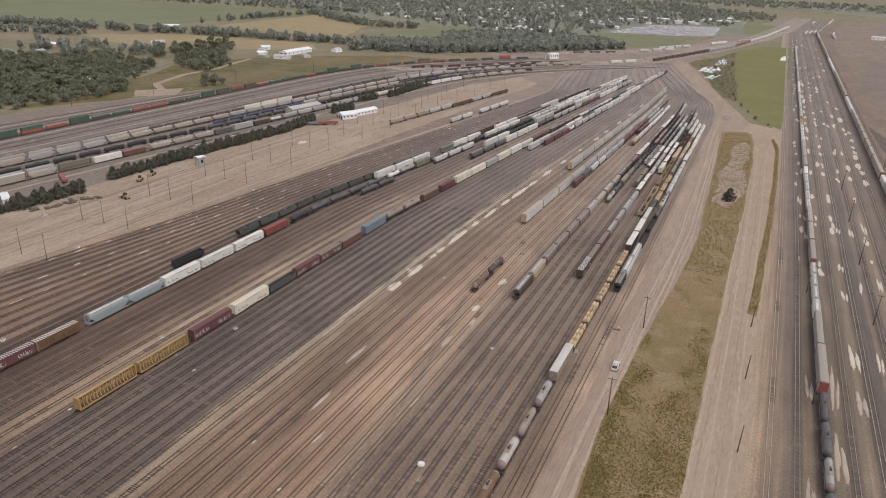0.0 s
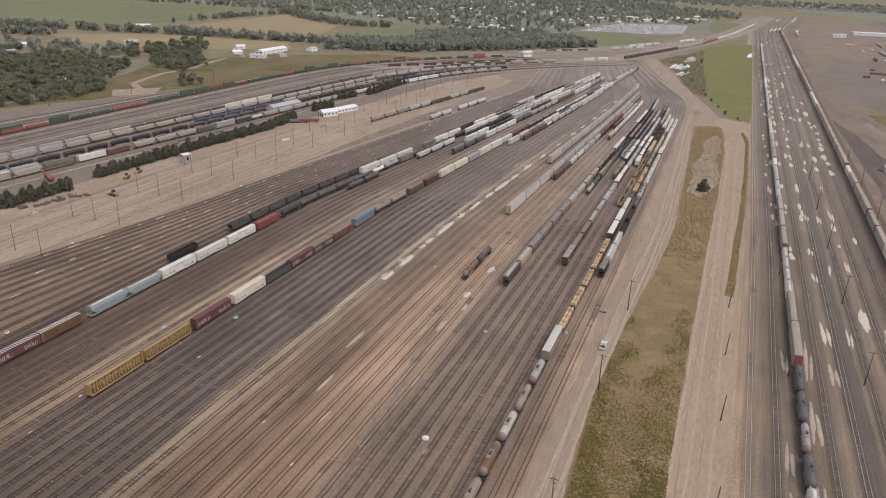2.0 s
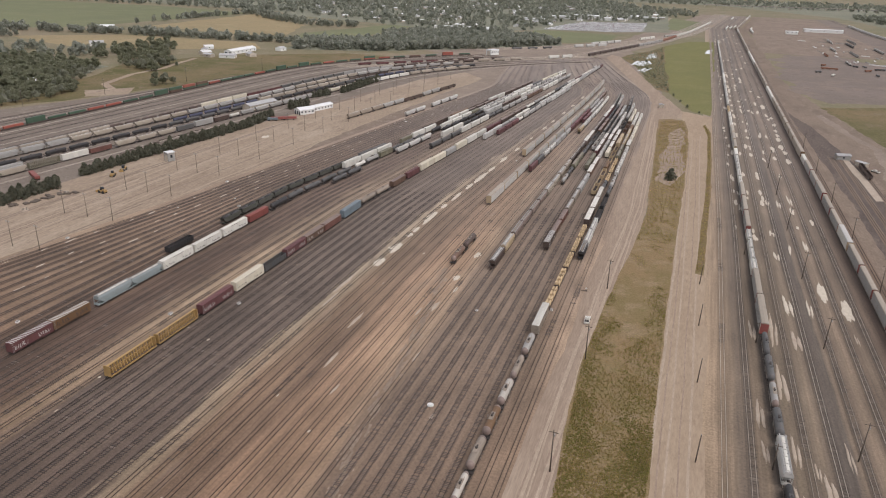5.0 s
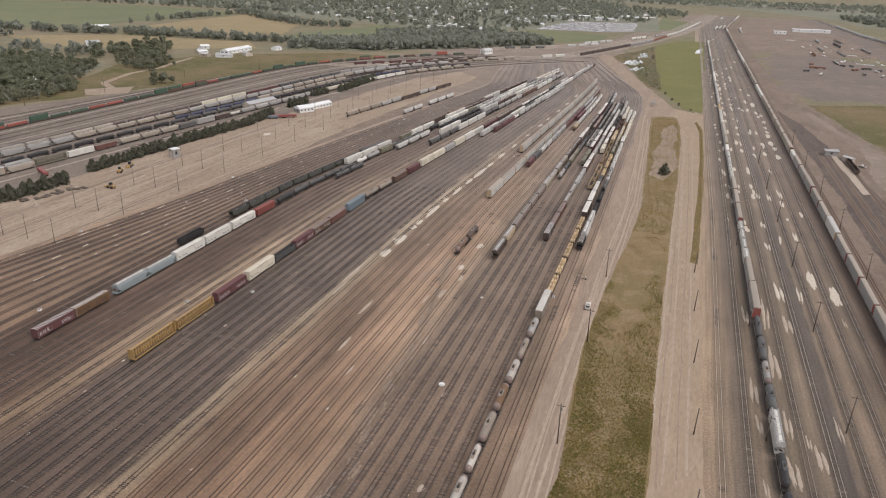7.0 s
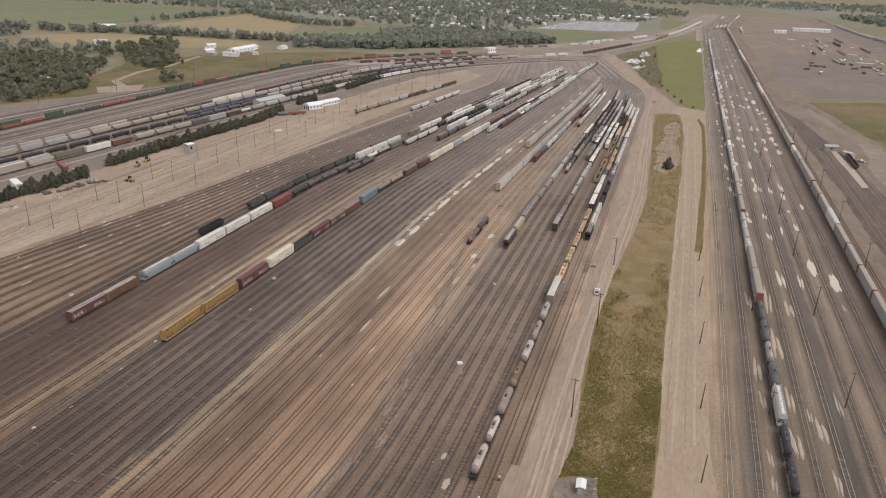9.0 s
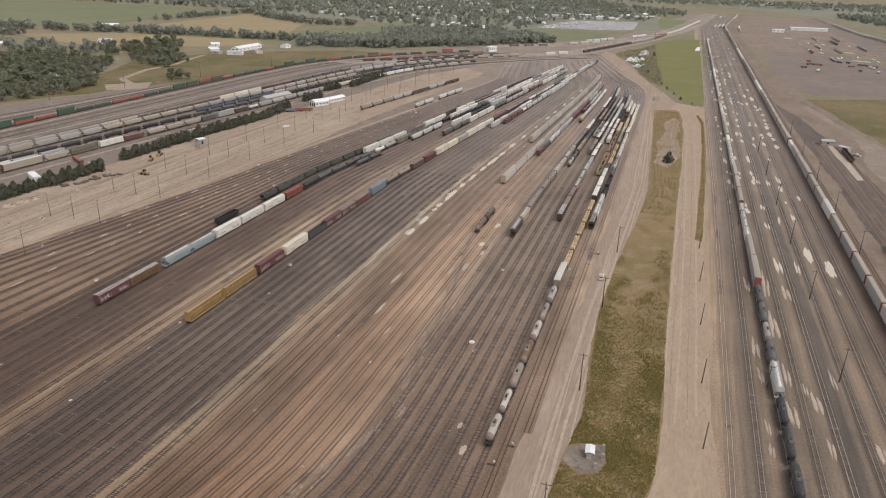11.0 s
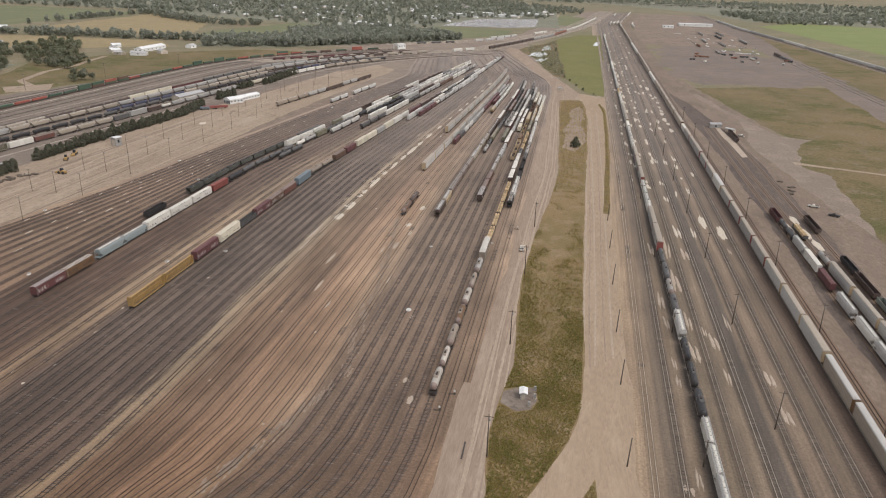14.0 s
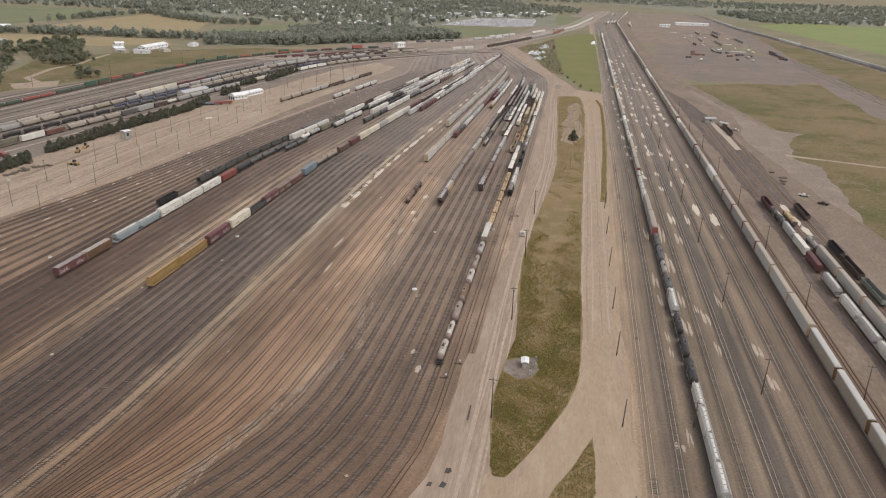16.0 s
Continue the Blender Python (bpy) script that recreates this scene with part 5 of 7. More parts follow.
def simplify(car):
    """Far cars: the painted shell is one part, the running gear another."""
    heap = {"body": [], "running_gear": []}
    for ob in list(car.children_recursive):
        heap["running_gear" if ob.data.materials[0] in (steel_dark, steel_wheel) else "body"].append(ob)
    for name, obs in heap.items():
        if not obs:
            continue
        bm, mats = bmesh.new(), []
        for ob in obs:
            m = ob.data.materials[0]
            if m not in mats:
                mats.append(m)
            k = len(bm.faces)
            bm.from_mesh(ob.data)
            bm.faces.ensure_lookup_table()
            for f in bm.faces[k:]:
                f.material_index = mats.index(m)
        for ob in obs:
            bpy.data.objects.remove(ob)
        whole = part(name, bm, mats[0], car)
        for m in mats[1:]:
            whole.data.materials.append(m)


def put_car(kind, colour, m, near, group):
    key = (kind, colour, near)
    if key in made_cars:
        return copy_thing(made_cars[key], m) if made_cars[key].get("group") == group else tagged(copy_thing(made_cars[key], m), group=group)
    car = thing(NAME.get(kind, kind), LABEL[kind].format(colour.replace("_", " ")), BUILD[kind][2], group)
    if not near and kind in FAR:
        FAR[kind](car, colour)
    else:
        BUILD[kind][0](car, colour, near)
        if not near:
            simplify(car)
    car.matrix_basis = m
    made_cars[key] = car
    return car


SLIM = Matrix.Diagonal((0.83, 1.0, 0.94, 1.0))  # cars narrowed and lowered to fit the camera's view


def on_track(fn, v, u, z=RAIL):
    slope = (fn(v, u + 2) - fn(v, u - 2)) / 4
    return pose(fn(v, u), u, z, 0, 0, -math.degrees(math.atan(slope))) @ SLIM


def train(fn, v, u0, spec, group, stop=1e9, detail=250):
    """Couples cars one behind the other from u0 on; spec: kind, colour, how many. A kind of 'gap' leaves metres free, 'at' goes on from there."""
    u = u0
    for kind, colour, n in spec:
        if kind == "at":
            u = n
            continue
        if kind == "gap":
            u += n
            continue
        L = BUILD[kind][1]
        for i in range(n):
            if u > stop:
                return u
            mid = u + L / 2
            m = on_track(fn, v, mid)
            put_car(kind, colour, m, (2 if mid < detail else 1 if mid < 400 else 0) if -260 < fn(v, mid) else (1 if mid < 330 and fn(v, mid) > -420 else 0), group)
            if kind == "flat":
                load_lumber(m, L)
            if kind == "well":
                load_containers(m, int(mid))
            u += L + 1.0
    return u


made_loads = {}


def load_lumber(m, L):
    for i in range(4):
        for s in (-1, 1):
            y = -L / 2 + 0.5 + (i + 0.5) * (L - 1.0) / 4
            mm = m @ pose(s * 0.66, y, 1.18)
            if "lumber" not in made_loads:
                t = thing("lumber_bundle", "strapped bundle of pale tan timber on a flatcar", "lumber", "timber loads")
                bm = bmesh.new()
                edge = [(-0.62, 0.12)] + [(-0.42 + 0.4 * k + d, 0.12) for k in range(2) for d in (0, 0.03)] + [(0.62, 0.12)]
                wall = [(0.62 - n, 0.12 + 0.42 * r + d) for r in range(1, 4) for d, n in ((-0.02, 0), (-0.01, .05), (0.01, .05), (0.02, 0))]
                top = [(0.62, 1.8)] + [(x + d, 1.8 - n) for x in (0.2, -0.2) for d, n in ((0.03, 0), (0.02, .05), (-0.02, .05), (-0.03, 0))] + [(-0.62, 1.8)]
                prism(bm, [(x * .9, z) for x, z in edge + wall + top + [(-x, z) for x, z in reversed(wall)]], -1.72, 1.72)
                part("timber", bm, lumber, t)
                bm = bmesh.new()
                for y0 in (-1.2, 1.2):
                    box(bm, -0.64, 0.65, y0 - 0.06, y0 + 0.06, 0.0, 0.12)
                    box(bm, -0.64, 0.65, y0 - 0.05, y0 + 0.05, 1.79, 1.82)
                part("straps", bm, steel_dark, t)
                t.matrix_basis = mm
                made_loads["lumber"] = t
            else:
                copy_thing(made_loads["lumber"], mm)


def load_containers(m, k):
    rng = random.Random(k)
    for level in range(2 if rng.random() < 0.28 else 1):
        colour = rng.choice(["green"] * 15 + ["orange_red"] * 3 + ["light_grey", "brown"])
        mm = m @ pose(0, 0, 0.42 + level * 2.58)
        if colour in made_loads:
            copy_thing(made_loads[colour], mm)
            continue
        t = thing("container", f"{colour.replace('_', ' ')} corrugated shipping container on a well car", "container", "containers")
        bm = bmesh.new()
        box(bm, -1.22, 1.22, -8.05, 8.05, 0.0, 2.74)
        for i in range(22):
            y = -7.8 + 15.6 * i / 21
            for s in (-1, 1):
                x0, x1 = sorted((s * 1.22, s * 1.26))
                box(bm, x0, x1, y - 0.14, y + 0.14, 0.15, 2.6)
        for x in (-1.22, 1.22):
            for y in (-8.05, 8.05):
                box(bm, x - 0.05, x + 0.05, y - 0.08, y + 0.08, 0, 2.74)
        part("shell", bm, PAINT[colour], t)
        t.matrix_basis = mm
        made_loads[colour] = t


B, R2 = "boxcar", "reefer"
SORT = "cars standing on the classification tracks"
train(bowl_x, -160.3, 112.2, [("centerbeam", "yellow", 1), ("at", "", 134.2), ("centerbeam", "yellow", 1), ("at", "", 157.2), ("long_boxcar", "maroon", 1), ("at", "", 178.0), (R2, "cream", 1), ("at", "", 198.8), ("gondola", "dark_grey", 1), ("at", "", 215.8), (B, "maroon", 1), ("at", "", 233.1), (B, "brown", 1), ("at", "", 250.5), (B, "red_brown", 1),
     ("at", "", 270.6), (R2, "blue", 1), ("at", "", 293.4), ("tank", "grey_brown", 2), ("at", "", 329.4), (B, "brown", 1), ("at", "", 349.0), (B, "maroon", 1), ("at", "", 368.0), (R2, "cream", 2), (B, "grey", 1), (R2, "cream", 1), (R2, "white", 2), (B, "maroon", 2), (B, "dark_brown", 4), ("short_tank", "white", 2),
     ("tank", "grey", 2), ("short_tank", "white", 3), ("tank", "dark_grey", 3), ("hopper", "light_grey", 2), (B, "red_brown", 2), ("tank", "white", 4), ("hopper", "grey", 6), (B, "brown", 3), ("hopper", "white", 8)], SORT, 900)
train(bowl_x, -199.2, 112.8, [("ribroof", "maroon", 1), ("at", "", 129.4), ("ribroof", "amber", 1), ("at", "", 149.6), ("hopper", "pale_blue", 1), ("at", "", 166.9), ("hopper", "pale_blue", 1), ("at", "", 184.3), (R2, "white", 1), ("at", "", 205.0), (R2, "white", 1), ("at", "", 225.8), (R2, "white", 1), ("at", "", 247.0), (B, "red", 1), ("at", "", 267.6), ("tank", "black", 1), ("tank", "dark_grey", 4), ("at", "", 357.0), ("short_tank", "white", 1), ("tank", "grey", 1),
     (B, "olive", 1), ("tank", "dark_grey", 3), ("at", "", 470), ("tank", "black", 1), (R2, "white", 3), (B, "olive", 1), ("hopper", "grey", 5), (R2, "white", 3), (B, "dark_grey", 2), (R2, "cream", 3), ("hopper", "white", 8)], SORT, 860)
train(bowl_x, -205.4, 353.5, [(R2, "white", 3), ("gap", "", 14), (B, "olive", 1), (R2, "white", 2), ("gap", "", 25), (R2, "white", 2), (B, "dark_brown", 4)], SORT, 640)
train(bowl_x, -209.3, 201.0, [("gondola", "black", 1), ("at", "", 241), ("coal_car", "olive_dark", 9), ("at", "", 380), (B, "dark_grey", 2), ("gap", "", 60), ("gondola", "dark_brown", 3), (B, "amber", 2), ("gondola", "dark_brown", 3), (R2, "white", 2), (B, "dark_brown", 5)], SORT, 760)
train(bowl_x, -178.8, 425.0, [("hopper", "dark_grey", 3), (R2, "white", 3), ("tank", "dark_grey", 2), ("hopper", "grey", 4), (B, "brown", 3), (R2, "white", 3), ("hopper", "grey", 3), (B, "cream", 5)], SORT, 820)
train(bowl_x, -194.3, 322.8, [("tank", "dark_grey", 2), ("at", "", 403), ("hopper", "light_grey", 3), ("at", "", 480), ("tank", "black", 5), ("hopper", "light_grey", 3), (R2, "white", 4), ("hopper", "grey", 4), ("tank", "white", 6), (R2, "cream", 4)], SORT, 840)
train(bowl_x, -186.6, 462.0, [(R2, "white", 2), ("tank", "black", 3), (R2, "light_grey", 2), (B, "dark_brown", 3), (R2, "white", 3), ("hopper", "grey", 5)], SORT, 790)
train(bowl_x, -153.2, 468.0, [(R2, "light_grey", 2), (B, "grey", 2), (R2, "white", 2), ("tank", "dark_grey", 2), ("tank", "light_grey", 5), (R2, "white", 4), (B, "grey", 3), ("hopper", "grey", 4), (B, "maroon", 2)], SORT, 930)
train(bowl_x, -148.8, 488.0, [(B, "maroon", 3), ("short_tank", "white", 1), ("hopper", "grey", 5), (R2, "light_grey", 4)], SORT, 760)
train(bowl_x, -109.5, 432.0, [("autorack", "light_grey", 13)], SORT, 770)
train(bowl_x, -99.5, 322.0, [("autorack", "light_grey", 15)], SORT, 740)
train(bowl_x, -95.2, 396.0, [(B, "maroon", 1), (B, "dark_grey", 1), ("hopper", "light_grey", 2), (B, "grey", 2), ("hopper", "grey", 1), (B, "maroon", 5), ("hopper", "grey", 3), (B, "brown", 3)], SORT, 715)
train(bowl_x, -91.0, 236.5, [("tank", "brown", 1), ("tank", "dark_brown", 1), ("at", "", 560), (B, "maroon", 2), ("hopper", "grey", 4)], SORT, 700)
train(bowl_x, -86.8, 520.0, [("hopper", "tan", 1), ("hopper", "light_grey", 3), ("hopper", "white", 5)], SORT, 700)
train(bowl_x, -74.0, 238.0, [("hopper", "dark_brown", 1), ("hopper", "tan", 1), ("hopper", "rust_grey", 4), ("hopper", "tan_grey", 2), ("hopper", "grey_brown", 2), ("hopper", "dark_brown", 3), ("paleroof", "rust_grey", 2), ("hopper", "dark_brown", 3), ("paleroof", "maroon", 3), ("hopper", "dark_grey", 5)], SORT, 700)
train(bowl_x, -69.7, 376.0, [("tank", "grey", 1), ("tank", "dark_grey", 1), ("hopper", "olive", 2), ("short_tank", "dark_grey", 3), ("gondola", "dark_grey", 2), (B, "brown", 3), ("tank", "black", 4), ("hopper", "grey", 4)], SORT, 690)
train(bowl_x, -65.4, 470.0, [("gondola", "light_grey", 3), ("hopper", "dark_grey", 4), (B, "brown", 3)], SORT, 680)
train(bowl_x, -61.2, 414.0, [(B, "olive", 2), ("gap", "", 4), ("paleroof", "maroon", 1), ("paleroof", "rust_grey", 2), ("hopper", "dark_grey", 4), (B, "grey", 3)], SORT, 690)
train(bowl_x, -57.0, 269.0, [("ribroof", "dark_brown", 1), (B, "brown", 1), (B, "red_brown", 1), ("hopper", "grey_brown", 2), ("hopper", "grey", 2), ("paleroof", "brown", 2), ("hopper", "grey", 3), ("paleroof", "rust_grey", 2), ("hopper", "light_grey", 4), ("tank", "black", 2), ("hopper", "dark_grey", 6)], SORT, 690)
train(bowl_x, -52.8, 452.0, [(B, "cream", 1), ("paleroof", "brown", 3), ("gondola", "dark_grey", 3), ("hopper", "grey", 4)], SORT, 680)
train(bowl_x, -48.7, 362.0, [("gondola", "tan", 3), (B, "amber", 1), ("gondola", "tan", 3), (B, "tan", 2), ("gondola", "brown", 3), ("hopper", "cream", 3)], SORT, 640)
train(bowl_x, -44.5, 82.0, [("short_tank", "bone", 2), ("at", "", 108.8), ("mid_tank", "grey_brown", 1), ("at", "", 124), ("mid_tank", "amber", 1), ("at", "", 139.3), ("mid_tank", "bone", 1), ("at", "", 154.6), ("mid_tank", "grey_brown", 1), ("at", "", 170), ("mid_tank", "grey", 1), ("at", "", 187), ("paleroof", "grey_brown", 1),
     ("at", "", 208.5), ("flat", "dark_brown", 5), ("at", "", 307), ("paleroof", "dark_brown", 1), ("paleroof", "grey_brown", 2), ("at", "", 371), ("tank", "dark_grey", 1), ("flat", "dark_brown", 3), ("hopper", "olive", 2), ("hopper", "tan", 3), (B, "amber", 1), ("hopper", "white", 3)], SORT, 600)
train(bowl_x, -40.4, 263.2, [("short_hopper", "black", 1), ("at", "", 277.0), ("hopper", "light_grey", 2), ("long_gondola", "black", 2), ("tank", "dark_grey", 1), ("short_tank", "grey", 2), ("hopper", "light_grey", 4), ("paleroof", "grey_brown", 1), ("hopper", "cream", 2), (B, "cream", 2), ("hopper", "white", 3)], SORT, 600)

# straight tracks on the other side of the road
STRAIGHT = "cars on the straight tracks"
train(right_x, 31.4, -29.0, [(B, "tan", 1), ("at", "", -10.6), (B, "grey_brown", 1), ("at", "", 8.0), ("short_hopper", "white", 1), ("at", "", 21.4), ("short_hopper", "cream", 1), ("at", "", 34.6), ("short_hopper", "light_grey", 1), ("at", "", 46.9), ("short_hopper", "light_grey", 1), ("at", "", 59.1), ("short_hopper", "white", 1), ("at", "", 71.3), ("short_hopper", "white", 1), ("at", "", 85.2), ("mid_tank", "black", 1), ("at", "", 101.3), ("mid_tank", "black", 1), ("at", "", 117.4), ("mid_tank", "black", 1), ("at", "", 133.2), ("hopper", "light_grey", 1),
     ("at", "", 152.2), ("mid_tank", "dark_grey", 1), ("at", "", 167.4), ("mid_tank", "grey", 1), ("at", "", 182.4), ("tank", "dark_grey", 2), ("at", "", 217), ("autorack", "grey", 2), ("at", "", 273), ("short_hopper", "white", 4), ("autorack", "grey", 3), ("hopper", "white", 2), ("hopper", "light_grey", 2), (R2, "white", 1), ("autorack", "light_grey", 3), ("short_hopper", "white", 5), ("flat", "grey", 2),
     ("hopper", "light_grey", 8), (R2, "white", 4), ("hopper", "grey", 10), ("hopper", "white", 18)], STRAIGHT, 1380, 230)
train(right_x, 75.0, -38.0, [("autorack", "grey", 1), ("autorack", "rust", 1), ("at", "", 17.2), ("autorack", "tan_grey", 4), ("autorack", "light_grey", 3), ("autorack", "grey", 4), ("autorack", "white", 1), ("autorack", "grey", 5), (R2, "white", 1), ("autorack", "tan_grey", 9), (R2, "white", 4), ("autorack", "tan_grey", 8), (R2, "white", 8), ("autorack", "tan_grey", 14), ("autorack", "white", 3), ("autorack", "tan_grey", 14), ("autorack", "white", 12)], STRAIGHT, 2270, 200)
REPAIR = "cars on the repair tracks"
train(right_x, 95.4, 88.0, [("hopper", "white", 2), ("hopper", "light_grey", 1), ("hopper", "white", 1), ("at", "", 165), ("hopper", "light_grey", 1), ("gap", "", 6), (B, "maroon", 1), ("gap", "", .5), (R2, "white", 1), ("hopper", "light_grey", 1), ("short_tank", "dark_grey", 2), ("gondola", "maroon", 1)], REPAIR)
train(right_x, 101.4, 75.0, [("autorack", "light_grey", 4), ("at", "", 186), ("autorack", "light_grey", 1), ("tank", "grey", 1), ("gap", "", 20), ("flat", "dark_grey", 1)], REPAIR)
train(right_x, 110.3, 118.0, [("gondola", "dark_grey", 2), ("at", "", 161), ("long_gondola", "sage", 1), ("at", "", 186), ("long_gondola", "dark_brown", 1), ("at", "", 210), ("gondola", "black", 1), ("at", "", 262), ("long_gondola", "dark_brown", 1), ("at", "", 466), ("gondola", "dark_brown", 2)], REPAIR)

# departure tracks on the far side of the sand strip
DEPART = "cars on the departure tracks"
train(left_x, -366.5, 175.0, [("autorack", "tan_grey", 3), ("hopper", "tan_grey", 1), ("centerbeam", "olive", 1), (R2, "white", 1), (B, "red_brown", 1), ("gap", "", 2), ("hopper", "tan_grey", 3), (B, "dark_grey", 1), (R2, "grey", 1), (B, "dark_brown", 1), ("short_tank", "white", 1), ("hopper", "grey", 6), ("gap", "", 20), ("hopper", "cream", 4), (B, "white", 4), ("hopper", "tan_grey", 5)], DEPART, 940)
train(left_x, -373.5, 180.0, [(R2, "white", 3), ("hopper", "grey", 3)], DEPART, 270)
train(left_x, -384.5, 200.0, [("tank", "black", 12), ("tank", "dark_grey", 5), ("tank", "black", 8), ("hopper", "dark_grey", 4), ("tank", "navy", 3), ("tank", "black", 6)], DEPART, 940)
train(left_x, -392.0, 420.0, [("tank", "navy", 6), ("hopper", "tan_grey", 8), ("gondola", "dark_brown", 4)], DEPART, 760)
train(left_x, -402.5, 190.0, [("hopper", "tan_grey", 5), ("hopper", "grey", 3), ("hopper", "tan_grey", 6), ("hopper", "grey", 8), ("hopper", "tan_grey", 6), ("hopper", "grey", 8)], DEPART, 940)
train(left_x, -409.5, 230.0, [(R2, "cream", 1), ("hopper", "tan_grey", 7), ("at", "", 377), ("tank", "dark_brown", 6), ("at", "", 477), (R2, "cream", 3), ("at", "", 541), ("gondola", "maroon", 3), ("hopper", "dark_grey", 6), (R2, "grey", 4), ("hopper", "dark_brown", 6), ("hopper", "tan_grey", 6)], DEPART, 950)
train(left_x, -470.0, 190.0, [("well", "dark_brown", 42)], "container train", 955)
far_train(main_x, 2.0, 985.0, [("hopper", "white", 2), ("gap", "", 25), ("hopper", "dark_brown", 10), ("hopper", "grey", 6), ("hopper", "rust", 6), (R2, "white", 22)], "main_line_train", "long mixed freight train curving away in the distance", 1950)
train(main_x, -8.0, 790.0, [("gondola", "maroon", 5), ("hopper", "dark_brown", 4)], "far main line train", 980)
far_train(north_x, 6.0, 1215.0, [("hopper", "light_grey", 4), ("gap", "", 60), ("hopper", "white", 3), ("gap", "", 40), ("gondola", "grey", 4)], "lead_train", "short cut of pale cars on a far yard lead", 1600)
far_train(north_x, 38.0, 1075.0, [("gondola", "dark_grey", 3), ("gap", "", 30), ("hopper", "light_grey", 3)], "lead_train", "short cut of grey cars on a far yard lead", 1400)
far_train(right_x, 104.0, 1650.0, [("hopper", "white", 7)], "siding_train", "short row of pale cars beside the far tracks", 1790)
far_train(right_x, 38.4, 2080.0, [("hopper", "white", 5)], "siding_train", "short row of pale cars on the far tracks", 2200)
for v, u in ((53.0, 1700.0), (60.2, 1720.0), (67.0, 1745.0)):
    far_train(right_x, v, u, [(R2, "white", 4)], "siding_train", "short row of white cars on the far tracks", u + 90)
far_train(diag_x, 1.0, 860.0, [("hopper", "grey", 9), ("hopper", "light_grey", 8), ("gondola", "grey", 8), ("hopper", "white", 6), ("hopper", "grey", 12), ("hopper", "light_grey", 20)], "distant_train", "long grey freight train on a distant line", 2200)
far_train(right_x, 293.0, 1050.0, [("gondola", "dark_grey", 4), ("hopper", "dark_brown", 2)], "distant_train", "short dark cut of cars on a distant siding")
train(bowl_x, -292.0, 492.0, [("hopper", "grey_brown", 3), ("hopper", "grey", 2), ("gondola", "dark_brown", 2), ("hopper", "grey", 2), ("gondola", "dark_brown", 2)], "cars beside the office", 720)
train(bowl_x, -252.5, 522.0, [("hopper", "light_grey", 2), ("gap", "", 12), ("hopper", "light_grey", 3)], "cars beside the office", 640)

# ---- pale sand patches between the rails ----
def sand_patch(x, u, w, l, seed, split=False, tone=None):
    rng = random.Random(seed)
    bm = bmesh.new()
    n = 22
    top = bm.verts.new((0, 0, 0.17))
    ring, mid = [], []
    for i in range(n):
        a = 2 * math.pi * i / n
        k = 1 + 0.45 * noise.noise(Vector((math.cos(a) * 2.6 + seed, math.sin(a) * 2.6, 3.3)))
        e = abs(math.cos(a)) ** 1.25 * math.copysign(1, math.cos(a))
        ring.append(bm.verts.new((e * w / 2 * k, math.sin(a) * l / 2 * k, 0.035)))
        mid.append(bm.verts.new((e * w * 0.36 * k, math.sin(a) * l * 0.37 * k, 0.162)))
    for i in range(n):
        j = (i + 1) % n
        bm.faces.new((ring[i], ring[j], mid[j], mid[i]))
        bm.faces.new((mid[i], mid[j], top))
    ob = part("sand_patch", bm, tone or pale_sand)
    ob.matrix_basis = pose(x, u, 0, 0, 0, rng.uniform(-3, 3))
    return tagged(ob, "pale spilled sand lying between the rails", "sand", "sand patches")


RIGHT_PATCHES = [(28.2, 221, 2.4, 17), (27.5, 165.5, 2.6, 17), (27.8, 147, 2.0, 11), (35.5, 224, 2.6, 30), (35.1, 186, 3.2, 26), (42.6, 218, 3.2, 17), (42.6, 248, 3.4, 21), (50.3, 248, 2.0, 17), (57.0, 266.5, 4.4, 24), (63.9, 252, 4.6, 23), (63.2, 227, 1.4, 9),
                 (49.2, 152, 1.6, 14), (35.6, 150, 2.2, 16), (30.0, 373, 1.5, 14), (43.2, 335, 2.6, 11), (42.9, 303, 2.6, 11), (57.0, 322, 2.0, 17), (44.8, 389, 2.2, 16), (50.6, 388, 2.4, 16), (57.2, 398, 2.4, 22), (30.1, 402, 1.4, 12),
                 (27.4, 107, 1.6, 8), (27.3, 118, 1.4, 9), (34.8, 127, 3.0, 16), (42.4, 136, 2.8, 14), (42.9, 113, 1.8, 11), (55.6, 115, 2.8, 11), (55.8, 95, 2.8, 11), (27.1, 61, 1.6, 10), (24.1, 56.5, 3.0, 5), (40.2, 143, 1.4, 9),
                 (30.2, 693, 2.0, 18), (30.0, 509, 2.6, 22), (57.6, 733, 3.2, 24), (63.2, 718, 5.4, 30), (66.8, 660, 4.0, 22), (66.9, 628, 4.4, 22), (66.2, 602, 3.4, 18), (66.1, 584, 4.0, 18), (65.7, 569, 5.0, 22), (65.1, 541, 5.0, 24), (66.2, 523, 4.0, 18),
                 (65.8, 497, 4.6, 20), (52.6, 579, 3.0, 34), (58.5, 531, 4.6, 24), (51.4, 519, 2.2, 16), (35.7, 656, 3.0, 26), (39.7, 533, 3.0, 24), (36.5, 930, 4.0, 34), (35.8, 811, 3.6, 40), (25.9, 748, 2.6, 22), (45.0, 624, 2.6, 18), (52.5, 681, 2.8, 22)]
for i, (x, u, w, l) in enumerate(RIGHT_PATCHES):
    if w < 3.5 and u < 420:
        near = dun_sand if u < 230 else None
        sand_patch(x - w * .24, u + l * .06, w * .46, l * .85, i, tone=near)
        sand_patch(x + w * .28, u - l * .08, w * .42, l * .68, i + 700, tone=near)
    else:
        sand_patch(x, u, w * .8, l * .85, i)
rng = random.Random(5)
